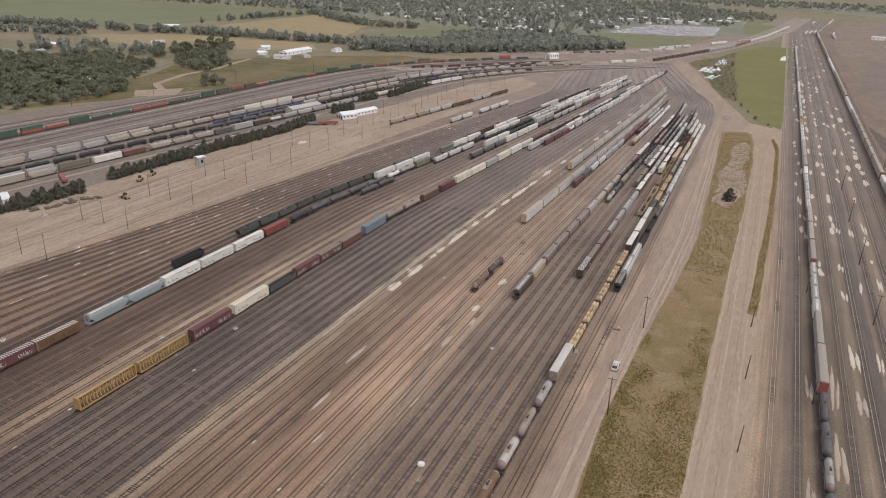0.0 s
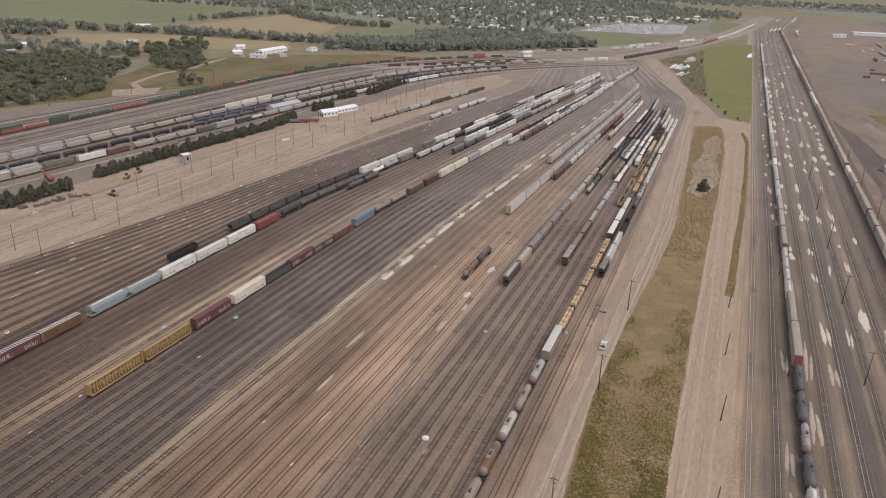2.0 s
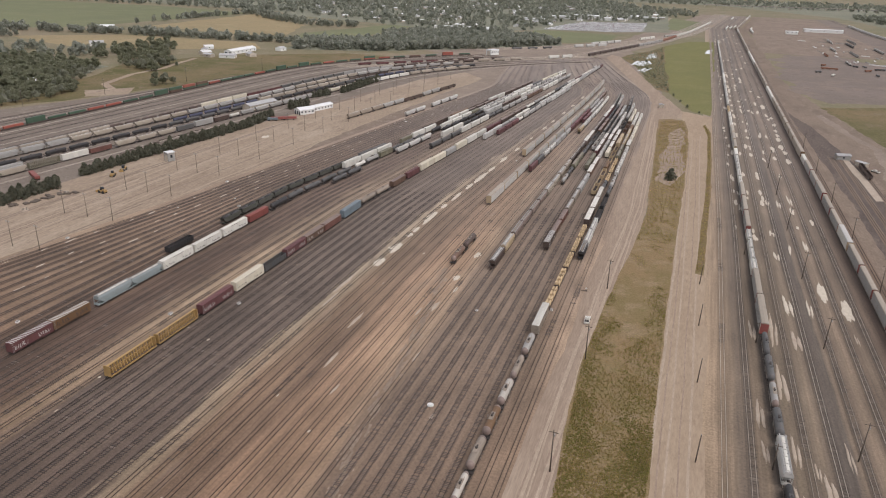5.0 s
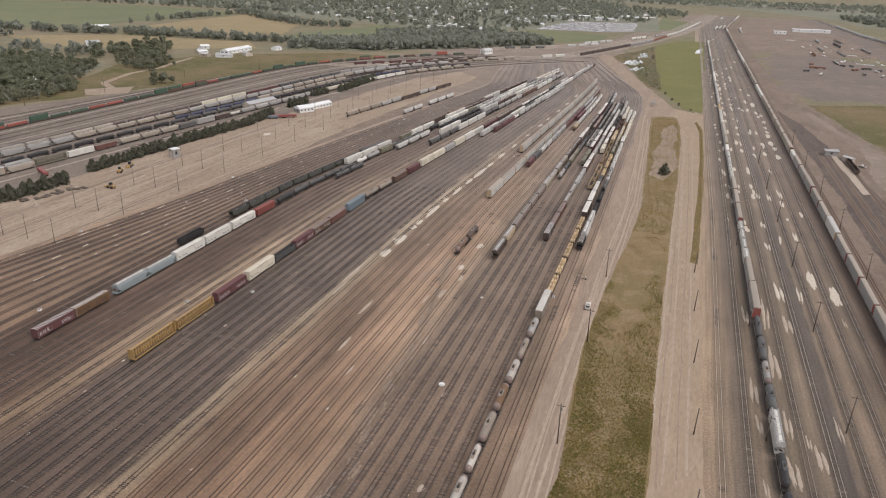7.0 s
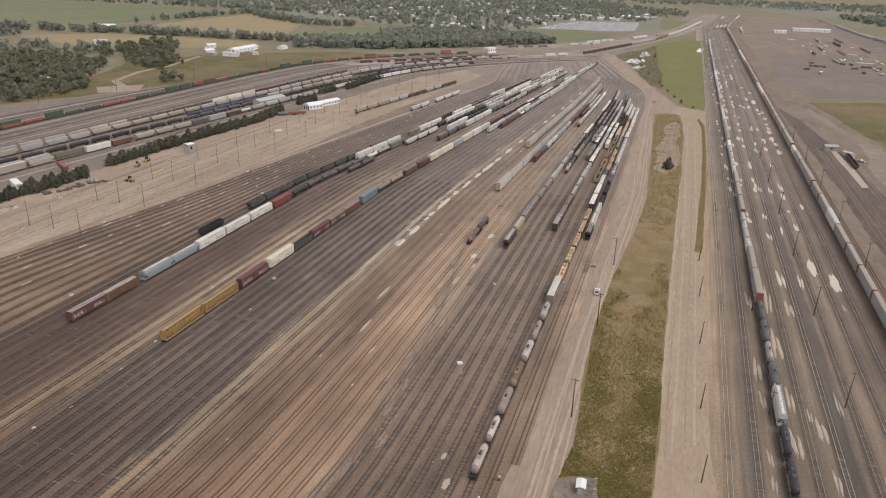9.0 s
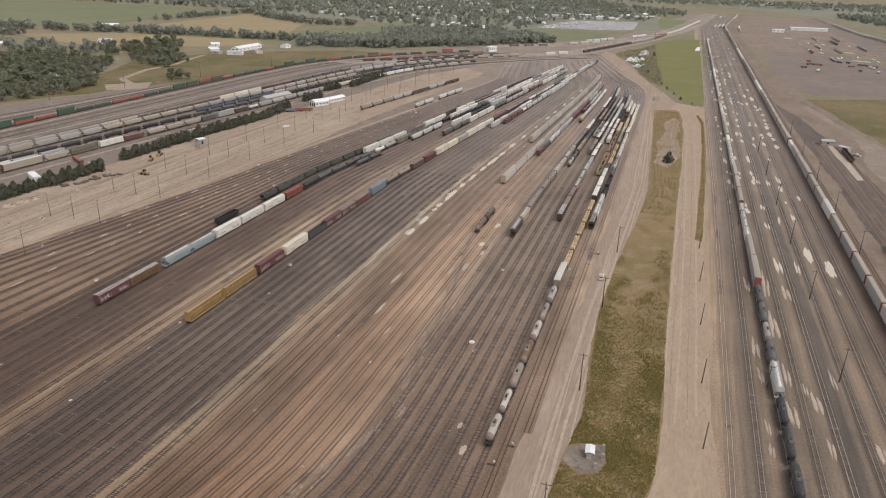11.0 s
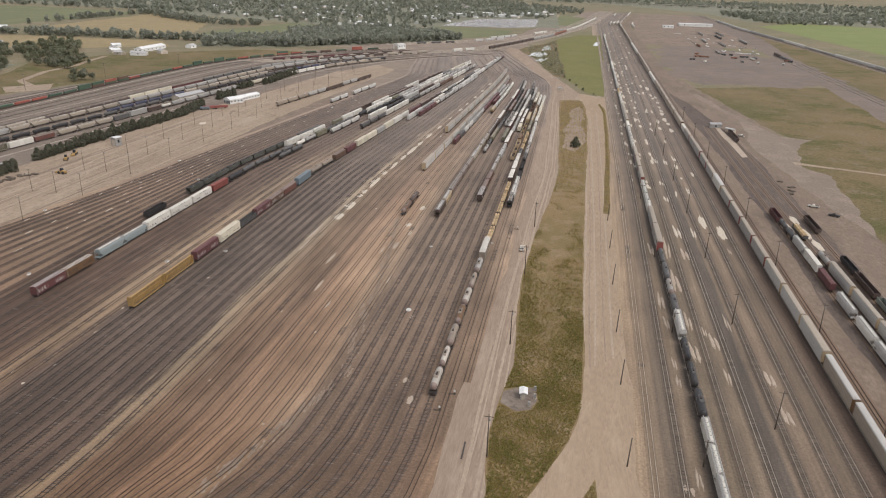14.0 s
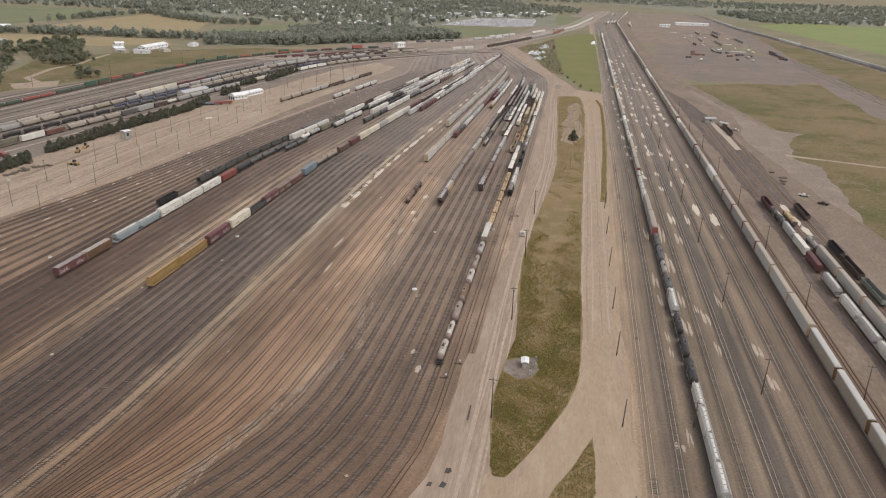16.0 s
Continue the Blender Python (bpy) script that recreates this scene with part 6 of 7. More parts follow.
for i in range(115):
    u = 300 * (1500 / 280) ** rng.random()
    x = rng.choice((26.5, 28.2, 35.0, 35.2, 42.5, 42.5, 50, 57, 63.8)) + rng.uniform(-.6, .6)
    sand_patch(x, u, rng.uniform(.9, 2.0) * (1 + u / 2000), rng.uniform(4, 11) * (1 + u / 1200), 200 + i)
for i, (x, u, w, l) in enumerate(((-125.6, 204, 1.5, 22), (-123.6, 187, 1.3, 16), (-121.9, 228, 2.4, 16), (-121.5, 246, 3.0, 20), (-121.6, 264, 1.5, 10), (-121.6, 272, 1.5, 12), (-121.3, 292, 2.0, 32), (-121.3, 312, 1.6, 12), (-121.0, 332, 1.5, 24), (-121.0, 352, 1.7, 18), (-120.7, 372, 2.4, 36), (-120.5, 394, 1.8, 18), (-120.8, 421, 2.2, 24), (-120.2, 452, 1.8, 18), (-119.9, 490, 1.2, 12),
                                     (-119.6, 530, 1.8, 22), (-119.8, 560, 1.6, 18), (-119.4, 600, 1.8, 26), (-119.4, 640, 1.8, 24), (-119.3, 690, 1.8, 30), (-85.5, 225, 1.5, 9), (-82.0, 214, 1.3, 7), (-84.6, 197, 1.6, 8), (-89.0, 190, 0.8, 7), (-84, 252, 1.8, 10), (-103, 148, 1.0, 12), (-107.5, 176, 1.2, 14), (-94, 133, 0.8, 8), (-78, 160, 0.9, 9))):
    sand_patch(bowl_x(x, u), u, w * (1.9 if u > 220 else 1.1), l * (.7 if u > 220 else 1), 400 + i, tone=dun_sand if u < 210 else None)
for i in range(60):
    v, u = rng.uniform(-248, -44), rng.uniform(20, 520)
    sand_patch(bowl_x(v, u), u, rng.uniform(.4, 1.1), rng.uniform(.6, 2.2), 500 + i, tone=dun_sand if i % 3 else None)

sand_patch(-292, 411, 5, 9, 990)

# ---- small fixtures among the tracks ----
def switch_box(x, u, s, seed):
    t = thing("trackside_box", "small white concrete box beside a track", "box", "trackside boxes")
    bm = bmesh.new()
    box(bm, -0.45 * s, 0.45 * s, -0.6 * s, 0.6 * s, 0, 0.5 * s)
    part("body", bm, wall_white, t)
    bm = bmesh.new()
    box(bm, -0.5 * s, 0.5 * s, -0.65 * s, 0.65 * s, 0.5 * s, 0.58 * s)
    part("lid", bm, galv, t)
    t.matrix_basis = pose(x, u, 0.05, 0, 0, random.Random(seed).uniform(-20, 20))


for i in range(16):
    v = rng.choice((-250.5, -246.0, -243.9, -241.7)) if i < 6 else rng.uniform(-240, -40)
    u = rng.uniform(95, 520)
    switch_box(bowl_x(v, u), u, rng.uniform(.6, 1.2), i)
for i in range(105):
    row = i % 3
    u = 110 + 520 * (i / 105) + rng.uniform(-3, 3)
    v = (-247.0, -236.0, -228.0)[row]
    if noise.noise(Vector((v, u * .03, 8.0))) > -.15:
        l, w = rng.uniform(1.2, 6.0), rng.uniform(.12, .24)
        bm = bmesh.new()
        loft(bm, [[(-w, -l / 2, 0), (w, -l / 2, 0), (w, l / 2, 0), (-w, l / 2, 0)], [(-w + .06, -l / 2 + .06, .16), (w - .06, -l / 2 + .06, .16), (w - .06, l / 2 - .06, .16), (-w + .06, l / 2 - .06, .16)]])
        pad = tagged(part("concrete_pad", bm, pale_sand), "whitish concrete pad at the yard edge", "concrete pad", "concrete pads")
        pad.matrix_basis = pose(bowl_x(v, u) + rng.uniform(-.6, .6), u, 0.05, 0, 0, rng.uniform(-3, 3))
disc = thing("white_disc", "round white concrete cover beside a track", "cover")
bm = bmesh.new()
rod(bm, (0, 0, 0), (0, 0, 0.35), 0.95, 20)
part("rim", bm, wall_white, disc)
bm = bmesh.new()
rod(bm, (0, 0, 0.35), (0, 0, 0.5), 0.8, 20, 0.5)
part("lid", bm, wall_white, disc)
disc.matrix_basis = pose(-64.1, 135.2, 0.1)


def switch_stand(x, u):
    t = thing("switch_stand", "low track switch stand with a white target", "switch stand", "switch stands")
    bm = bmesh.new()
    box(bm, -1.9, .5, -.14, -.02, .1, .22)
    box(bm, -1.9, .5, .3, .42, .1, .22)
    part("headblock", bm, pole_wood, t)
    bm = bmesh.new()
    rod(bm, (0, .14, .2), (0, .14, .55), .16, 10, .1)
    part("base", bm, steel_dark, t)
    bm = bmesh.new()
    rod(bm, (0, .14, .5), (0, .14, 1.3), .03, 6)
    part("mast", bm, steel_dark, t)
    bm = bmesh.new()
    rod(bm, (-.02, .14, 1.3), (.02, .14, 1.3), .34, 14)
    rod(bm, (0, .12, 1.3), (0, .16, 1.3), .34, 14)
    part("target", bm, wall_white, t)
    bm = bmesh.new()
    rod(bm, (0, .14, .45), (.75, .2, .3), .035, 6)
    part("lever", bm, steel_dark, t)
    t.matrix_basis = pose(x, u, 0.06)


for x, u in ((-38.4, 84.6), (-41.2, 75.6), (-33.2, 232)):
    switch_stand(x, u)
for i, (x, u, w, l) in enumerate(((-50.2, 79, 2.2, 4.5), (-54, 89, 2.0, 3.5), (-61.9, 130, 1.2, 4.0))):
    sand_patch(x, u, w, l, 1200 + i, tone=dun_sand)


# ---- poles ----
def pole(x, u, h, kind="utility", lean=0.0):
    if kind == "post":
        t = thing("wooden_post", "bare dark wooden pole on the gravel road", "pole", "bare poles")
        bm = bmesh.new()
        rod(bm, (0, 0, 0), (0, 0, h), 0.19, 8, 0.14)
        part("shaft", bm, pole_wood, t)
        bm = bmesh.new()
        rod(bm, (0, 0, h), (0, 0, h + 0.08), 0.15, 8)
        part("cap", bm, galv, t)
    elif kind == "light":
        t = thing("light_pole", "slender dark yard light pole standing on sand", "light pole", "yard light poles")
        bm = bmesh.new()
        rod(bm, (0, 0, 0), (0, 0, h), 0.13, 8, 0.08)
        part("shaft", bm, pole_wood, t)
        bm = bmesh.new()
        box(bm, -0.9, 0.9, -0.05, 0.05, h - 0.5, h - 0.38)
        for s in (-0.75, 0.75):
            box(bm, s - 0.14, s + 0.14, -0.25, 0.2, h - 0.38, h - 0.1)
        part("floodlights", bm, galv, t)
    else:
        t = thing("utility_pole", "weathered wooden utility pole with crossarm", "utility pole", "utility poles")
        bm = bmesh.new()
        rod(bm, (0, 0, 0), (0, 0, h), 0.2, 8, 0.13)
        part("shaft", bm, pole_wood, t)
        bm = bmesh.new()
        box(bm, -1.2, 1.2, -0.07, 0.07, h - 0.75, h - 0.6)
        part("crossarm", bm, pole_wood, t)
        bm = bmesh.new()
        rod(bm, (0.25, 0.1, h - 1.9), (0.25, 0.1, h - 1.2), 0.2, 8)
        part("transformer", bm, galv, t)
    t.matrix_basis = pose(x, u, 0.02, 0, lean, 0)
    return t


for k in range(-2, 13):
    for j, x in enumerate((-291.3, -277.0, -261.6)):
        pole(x + (0.1 * k if k > 4 else 0), 226.3 + 43.0 * k, 12.0, "light", (j - 1) * 0.6)
for u in (24, 62.3, 101.5, 136.0, 177.3, 218.0, 257):
    pole(9.8, u, 8.8, "post", 1.5)
for u in (23.6, 87.7, 151.8, 216, 280, 344, 408, 472):
    pole(50.9, u, 12.4, lean=1.0)
for u in (66.5, 140, 212, 300):
    pole(28.9, u, 8.2)
for u in (90, 150, 213, 276, 340, 404, 470, 540):
    pole(79.5, u, 12.4, lean=-1)
for u in (-2, 58.5, 118.6, 178.6, 238):
    pole(-25.5, u, 12.8)
for x, u in ((-515, 496), (-530, 420), (-497, 590), (-470, 690), (-575, 340)):
    pole(x, u, 15)


# ---- foliage ----
def clumps(rng, lobes, n, size):
    """Small leaf sheets over the lobes of a crown: vertices and faces."""
    tot = sum(r ** 2 for *_, r in lobes)
    V, F = [], []
    for cx, cy, cz, r in lobes:
        k = max(3, int(n * r * r / tot))
        d = rng.normal(size=(k, 3))
        d /= np.linalg.norm(d, axis=1)[:, None]
        d[:, 2] = np.where(d[:, 2] < -0.35, -d[:, 2], d[:, 2])
        c = np.array((cx, cy, cz)) + d * r * (0.55 + 0.5 * rng.random((k, 1)))
        a = np.cross(d, rng.normal(size=(k, 3)))
        a /= np.linalg.norm(a, axis=1)[:, None] + 1e-9
        b = np.cross(d, a) + 0.5 * rng.normal(size=(k, 3))
        s = size * (0.6 + 0.8 * rng.random((k, 1)))
        quad = np.stack([c - a * s - b * s * .6, c + a * s - b * s * .7 + d * s * .3, c + a * s * .7 + b * s, c - a * s * .8 + b * s * .7 - d * s * .2], 1)
        o = sum(len(q) for q in V)
        V.append(quad.reshape(-1, 3))
        F.append(o + np.arange(4 * k).reshape(-1, 4))
    return np.concatenate(V), np.concatenate(F)


def crown_lobes(rng, R, H, base):
    out = []
    for i in range(7):
        a, q = rng.uniform(0, 6.28), rng.uniform(0.1, 0.62) * R
        out.append((q * math.cos(a), q * math.sin(a), base + rng.uniform(.25, .8) * (H - base), R * rng.uniform(.32, .55)))
    out.append((0, 0, base + .72 * (H - base), R * .5))
    return out


tree_kinds = []


def make_tree(i, R, H, conifer=False, label="", material=None):
    r = np.random.default_rng(900 + i)
    t = thing("conifer" if conifer else "tree", label, "tree")
    bm = bmesh.new()
    rod(bm, (0, 0, 0), (0.1, 0.05, H * 0.55), 0.24, 7, 0.1)
    for k in range(0 if conifer else 4):
        a = k * 1.7 + i
        rod(bm, (0.05, 0, H * (.25 + .07 * k)), (R * .5 * math.cos(a), R * .5 * math.sin(a), H * (.5 + .07 * k)), 0.1, 5, 0.04)
    part("trunk", bm, bark, t)
    if conifer:
        lobes = [(r.uniform(-.2, .2), r.uniform(-.2, .2), H * (.12 + .8 * k / 6), R * (1.0 - .62 * (k / 6) ** 1.8) * r.uniform(.75, 1.1)) for k in range(7)]
        V, F = clumps(r, lobes, 420, 0.42)
    else:
        V, F = clumps(r, crown_lobes(r, R, H, H * 0.05), 760, 0.55)
    c = raw("crown", V, F, material, parent=t)
    return t


broad = [make_tree(i, 3.6 + 0.35 * i, 7.5 + 0.7 * i, False, "leafy dull green broadleaf tree", (leaves_a, leaves_b)[i % 2]) for i in range(6)]
ceds = [make_tree(20 + i, 2.5 + 0.2 * i, 5.2 + 0.4 * i, True, "dark green bushy cedar in a windbreak row", cedar) for i in range(4)]
used = set()


def plant(kinds, i, x, y, s, group):
    src = kinds[i % len(kinds)]
    m = pose(x, y, 0.0, 0, 0, (i * 67) % 360)
    ob = src if src.name not in used else copy_thing(src, m)
    used.add(src.name)
    ob.matrix_basis = m
    ob.scale = (s, s, s * (0.9 + 0.2 * ((i * 7) % 10) / 10))
    tagged(ob, group=group)
    return ob


k = 0
for (xa, ya), (xb, yb) in (((-334, 190), (-328, 256)), ((-332, 283), (-330, 341)), ((-330, 341), (-321.5, 430)), ((-321.5, 430), (-325, 474)), ((-326, 604), (-326, 692)), ((-329, 511), (-325, 530)), ((-338, 568), (-333, 590))):
    n = int(math.hypot(xb - xa, yb - ya) / 3.0)
    for i in range(n + 1):
        plant(ceds, k, xa + (xb - xa) * i / n + rng.uniform(-1, 1), ya + (yb - ya) * i / n + rng.uniform(-.8, .8), rng.uniform(.85, 1.25), "windbreak cedars")
        k += 1
lone = plant(ceds, 3, -9.0, 416, 1.15, "lone trees")
tagged(lone, "dark round evergreen alone on the grass strip")


def inside(x, y, poly):
    c = False
    for (x0, y0), (x1, y1) in zip(poly, poly[1:] + poly[:1]):
        if (y0 > y) != (y1 > y) and x < (x1 - x0) * (y - y0) / (y1 - y0) + x0:
            c = not c
    return c


def scatter(poly, n, rng, gap=0.0):
    xs, ys = [p[0] for p in poly], [p[1] for p in poly]
    out, guard = [], 0
    while len(out) < n and guard < 60 * n:
        guard += 1
        x, y = rng.uniform(min(xs), max(xs)), rng.uniform(min(ys), max(ys))
        f = 0.02 if gap < 0.25 else 0.11
        if inside(x, y, poly) and noise.noise(Vector((x * f, y * f, 2.0))) > gap - 0.4:
            out.append((x, y))
    return out


PARK = [(-308, 1483), (-292, 1607), (-266, 1746), (-122, 1806), (-112, 1546), (-160, 1500), (-217, 1490)]
CLEAR = ([(-330, 1440), (-320, 1500), (-300, 1760), (-115, 1840), (-50, 1810), (-50, 1380)], [(-95, 1560), (10, 1560), (20, 2080), (-95, 2080)])


for pts in ([(-665, 330), (-580, 390), (-556, 440), (-568, 490), (-606, 528), (-645, 645), (-765, 655), (-1000, 650), (-1000, 470), (-820, 320)],
            [(-565, 900), (-440, 940), (-378, 1003), (-310, 1060), (-270, 1120), (-213, 1178), (-240, 1235), (-320, 1290), (-345, 1345), (-430, 1345), (-545, 1210), (-480, 1090), (-590, 1010)],
            [(-620, 1395), (-430, 1345), (-300, 1460), (-60, 1560), (-95, 2250), (-400, 2950), (-2600, 3300), (-2600, 1850), (-1000, 1600), (-900, 1500)],
            [(-400, 2960), (60, 2960), (380, 2420), (430, 2040), (560, 2090), (760, 2010), (1500, 2150), (2300, 2300), (2300, 3500), (-500, 3500)]):
    sheet("wood_floor", pts, 0.07, wood_floor, "dull green undergrowth below the trees", "undergrowth", 4, 25)
for poly, n in (([(-640, 330), (-552, 385), (-535, 440), (-548, 500), (-590, 540), (-620, 600), (-640, 590), (-610, 530), (-572, 490), (-560, 440), (-590, 390), (-650, 350)], 60), ([(-632, 640), (-575, 634), (-566, 680), (-600, 700), (-640, 700)], 34), ([(-625, 700), (-700, 720), (-720, 790), (-640, 780)], 14), ([(-515, 545), (-500, 560), (-498, 600), (-515, 590)], 5)):
    for x, y in scatter(poly, n, rng, 0.0):
        plant(broad, k, x, y, rng.uniform(.7, 1.25), "trees beside the tracks")
        k += 1


def woods(name, areas, seed, material, label, quads=60, size=1.5):
    r = np.random.default_rng(seed)
    g = random.Random(seed)
    kinds = [clumps(r, crown_lobes(r, R, H, -H * .12), quads, size) for R, H in ((4.2, 9), (5, 11), (5.6, 10), (4.6, 12))]
    VV, FF, o = [], [], 0
    for poly, n, gap in areas:
        for x, y in scatter(poly, n, g, gap):
            if any(inside(x, y, c) for c in CLEAR):
                continue
            V, F = kinds[g.randrange(4)]
            s = g.uniform(.7, 1.3)
            a = g.uniform(0, 6.28)
            ca, sa = math.cos(a) * s, math.sin(a) * s
            W = np.stack([V[:, 0] * ca - V[:, 1] * sa + x, V[:, 0] * sa + V[:, 1] * ca + y, V[:, 2] * s], 1)
            VV.append(W)
            FF.append(F + o)
            o += len(W)
    return tagged(raw(name, np.concatenate(VV), np.concatenate(FF).tolist(), material), label, "trees", kind="stuff")


belt = lambda pts, w: [(x, y - w) for x, y in pts] + [(x, y + w) for x, y in pts[::-1]]
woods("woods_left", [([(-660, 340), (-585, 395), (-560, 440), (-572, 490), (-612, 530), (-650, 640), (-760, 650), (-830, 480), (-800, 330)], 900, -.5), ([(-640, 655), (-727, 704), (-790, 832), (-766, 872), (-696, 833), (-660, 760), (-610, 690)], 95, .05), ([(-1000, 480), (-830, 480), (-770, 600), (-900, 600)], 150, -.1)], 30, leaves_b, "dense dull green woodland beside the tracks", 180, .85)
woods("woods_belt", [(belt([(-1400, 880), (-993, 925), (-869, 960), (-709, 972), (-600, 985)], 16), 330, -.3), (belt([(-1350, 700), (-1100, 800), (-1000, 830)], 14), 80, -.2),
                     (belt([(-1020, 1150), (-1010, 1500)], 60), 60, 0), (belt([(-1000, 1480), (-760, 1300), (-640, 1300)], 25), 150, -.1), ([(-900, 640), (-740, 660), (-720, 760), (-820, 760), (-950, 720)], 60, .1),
                     ([(-560, 905), (-440, 945), (-378, 1006), (-310, 1063), (-272, 1122), (-217, 1178), (-245, 1230), (-400, 1130), (-480, 1060), (-590, 1010)], 800, -.6), ([(-480, 1060), (-400, 1130), (-245, 1230), (-325, 1290), (-350, 1340), (-430, 1340), (-540, 1200)], 420, -.2)], 31, leaves_hazed, "belts of dull green trees between fields", 80, 1.25)
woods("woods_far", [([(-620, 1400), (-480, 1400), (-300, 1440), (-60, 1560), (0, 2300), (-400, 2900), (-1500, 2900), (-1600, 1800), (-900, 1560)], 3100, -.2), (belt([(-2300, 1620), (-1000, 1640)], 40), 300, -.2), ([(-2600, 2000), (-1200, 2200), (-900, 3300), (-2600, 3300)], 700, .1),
                    ([(-400, 2900), (60, 2960), (1500, 2600), (2300, 2300), (2300, 3500), (-500, 3500)], 2300, -.3), ([(480, 1990), (800, 2060), (1500, 2150), (1500, 2650), (500, 2560), (400, 2400)], 1500, -.3)], 32, leaves_hazed, "far woods and town trees", 44, 1.7)

for i, (x, y, s) in enumerate(((-27, 772, .4), (-20, 742, .32), (-12, 706, .3), (-5, 676, .36), (6, 654, .3), (-31, 800, .45), (-47, 870, .5), (-60, 940, .4), (-66, 1010, .5), (-48, 1060, .6))):
    tagged(plant(broad, 500 + i, x, y, s, "bushes beside the road"), "small dull green bush beside a dirt road")

# ---- weeds on the grass ----
PAD = [(-25.5, 83.5), (-20, 80), (-15.6, 81.6), (-13.9, 87), (-15.6, 94), (-21, 93), (-25.5, 90.5)]

def weed_field(poly, n, seed, h, material, label, thin=0.0, gap=-1.0):
    r = np.random.default_rng(seed)
    g = random.Random(seed)
    pts = [p for p in scatter(poly, n, g, gap) if not inside(p[0], p[1], PAD) and noise.noise(Vector((p[0] * .1, p[1] * .07, 2.0))) * .6 + g.uniform(-.35, 1.0) > thin * .8 * min(max((p[1] - 70) / 170, 0), 1)]
    pts = np.array(pts)
    k = len(pts)
    a = r.uniform(0, 6.28, (k, 3))
    VV = []
    for j in range(3):
        w = h * (.35 + .5 * r.random(k))
        hh = h * (.5 + .9 * r.random(k))
        dx, dy = np.cos(a[:, j]), np.sin(a[:, j])
        p = np.stack([pts[:, 0], pts[:, 1], np.full(k, 0.06)], 1)
        q = np.stack([dx * w, dy * w, np.zeros(k)], 1)
        t = np.stack([-dy * w * 1.3, dx * w * 1.3, hh * .55], 1)
        VV.append(np.stack([p - q, p + q, p + q * .5 + t, p - q * .6 + t * .8], 1).reshape(-1, 3))
    V = np.concatenate(VV)
    return tagged(raw("weeds", V, np.arange(len(V)).reshape(-1, 4).tolist(), material), label, "weeds", kind="stuff")


STRIP = [(-22.4, 35), (-19.3, 34.7), (-14.9, 43.5), (-10, 56), (-5.2, 70), (-2, 86), (-1.4, 137), (-2.2, 195), (-1.8, 300), (-16.0, 300), (-20, 280), (-24.8, 215), (-26.0, 175), (-24.2, 135), (-23, 105), (-24.8, 89.6), (-26, 70), (-23.5, 39.4)]
weed_field(STRIP, 60000, 41, 0.28, weeds, "green weeds and dry grass tufts", 1.35)
weed_field(STRIP, 26000, 46, 0.32, weeds_green, "dark green clumps of weeds in dry grass", 1.4, 0.3)
weed_field([(-23, -30), (2, -30), (2.2, 20), (2.3, 45), (1.6, 55), (-3.2, 41.7), (-7.1, 33.5), (-14, 15)], 13000, 42, 0.26, weeds, "green weeds and dry grass tufts")
weed_field([(8.2, 270), (11.3, 269), (13.4, 350), (15, 440), (15.4, 566), (11.4, 600), (9.8, 597), (13.4, 556), (12.6, 440), (11, 360)], 1500, 43, 0.4, weeds, "green weeds in the narrow strip")
weed_field([(-19, 300), (-2.5, 300), (-1, 418), (-1, 540), (-6, 608), (-25, 606), (-22.5, 517), (-17.5, 350)], 3000, 44, 0.5, weeds, "sparse weeds on dry grass")


weed_field([(-97, 1095), (-70, 1180), (-56, 1250), (-42, 1000), (-29, 832), (-27, 770), (-40, 790), (-78, 970)], 1300, 45, 1.1, leaves_a, "low scrub beside the pond road")

# ---- buildings ----
def building(name, x, y, w, l, h, turn, wall, roof, label, category, group="", windows=0, rise=None, doors=0):
    t = thing(name, label, category, group)
    rise = w * 0.2 if rise is None else rise
    bm = bmesh.new()
    prism(bm, [(-w / 2, 0), (w / 2, 0), (w / 2, h), (0, h + rise - 0.05), (-w / 2, h)], -l / 2, l / 2)
    part("wall", bm, wall, t)
    bm = bmesh.new()
    o = 0.4
    prism(bm, [(-w / 2 - o, h - 0.1), (0, h + rise), (w / 2 + o, h - 0.1), (w / 2 + o, h + 0.12), (0, h + rise + 0.22), (-w / 2 - o, h + 0.12)], -l / 2 - o, l / 2 + o)
    part("roof", bm, roof, t)
    for s in (-1, 1):
        for i in range(windows):
            yy = -l / 2 + l * (i + .5) / windows
            bm = bmesh.new()
            x0, x1 = sorted((s * w / 2, s * (w / 2 + 0.04)))
            box(bm, x0, x1, yy - 0.7, yy + 0.7, h * .4, h * .75)
            part("window", bm, glass_dark, t)
    for i in range(doors):
        bm = bmesh.new()
        xx = -w / 2 + w * (i + .5) / doors
        box(bm, xx - w / doors * .3, xx + w / doors * .3, -l / 2 - 0.05, -l / 2, 0, h * .75)
        part("door", bm, glass_dark if doors > 1 else wall_tan, t)
    t.matrix_basis = pose(x, y, 0.02, 0, 0, turn)
    return t


building("office", -309, 499, 9, 14, 3.8, -28, wall_white, roof_white, "white metal yard building with open bays", "building", windows=4, doors=3)
building("office", -306, 522, 7, 24, 3.2, -14, wall_white, roof_white, "long low white yard building", "building", windows=6)
building("warehouse", -356, 505, 9, 34, 4.0, -10, wall_tan, roof_grey, "tan shed beside the departure tracks", "building", windows=3)
building("office", -281, 995, 10, 16, 7, -30, wall_white, roof_white, "pale two-storey yard office among the far tracks", "building", windows=4, doors=1, rise=.4)
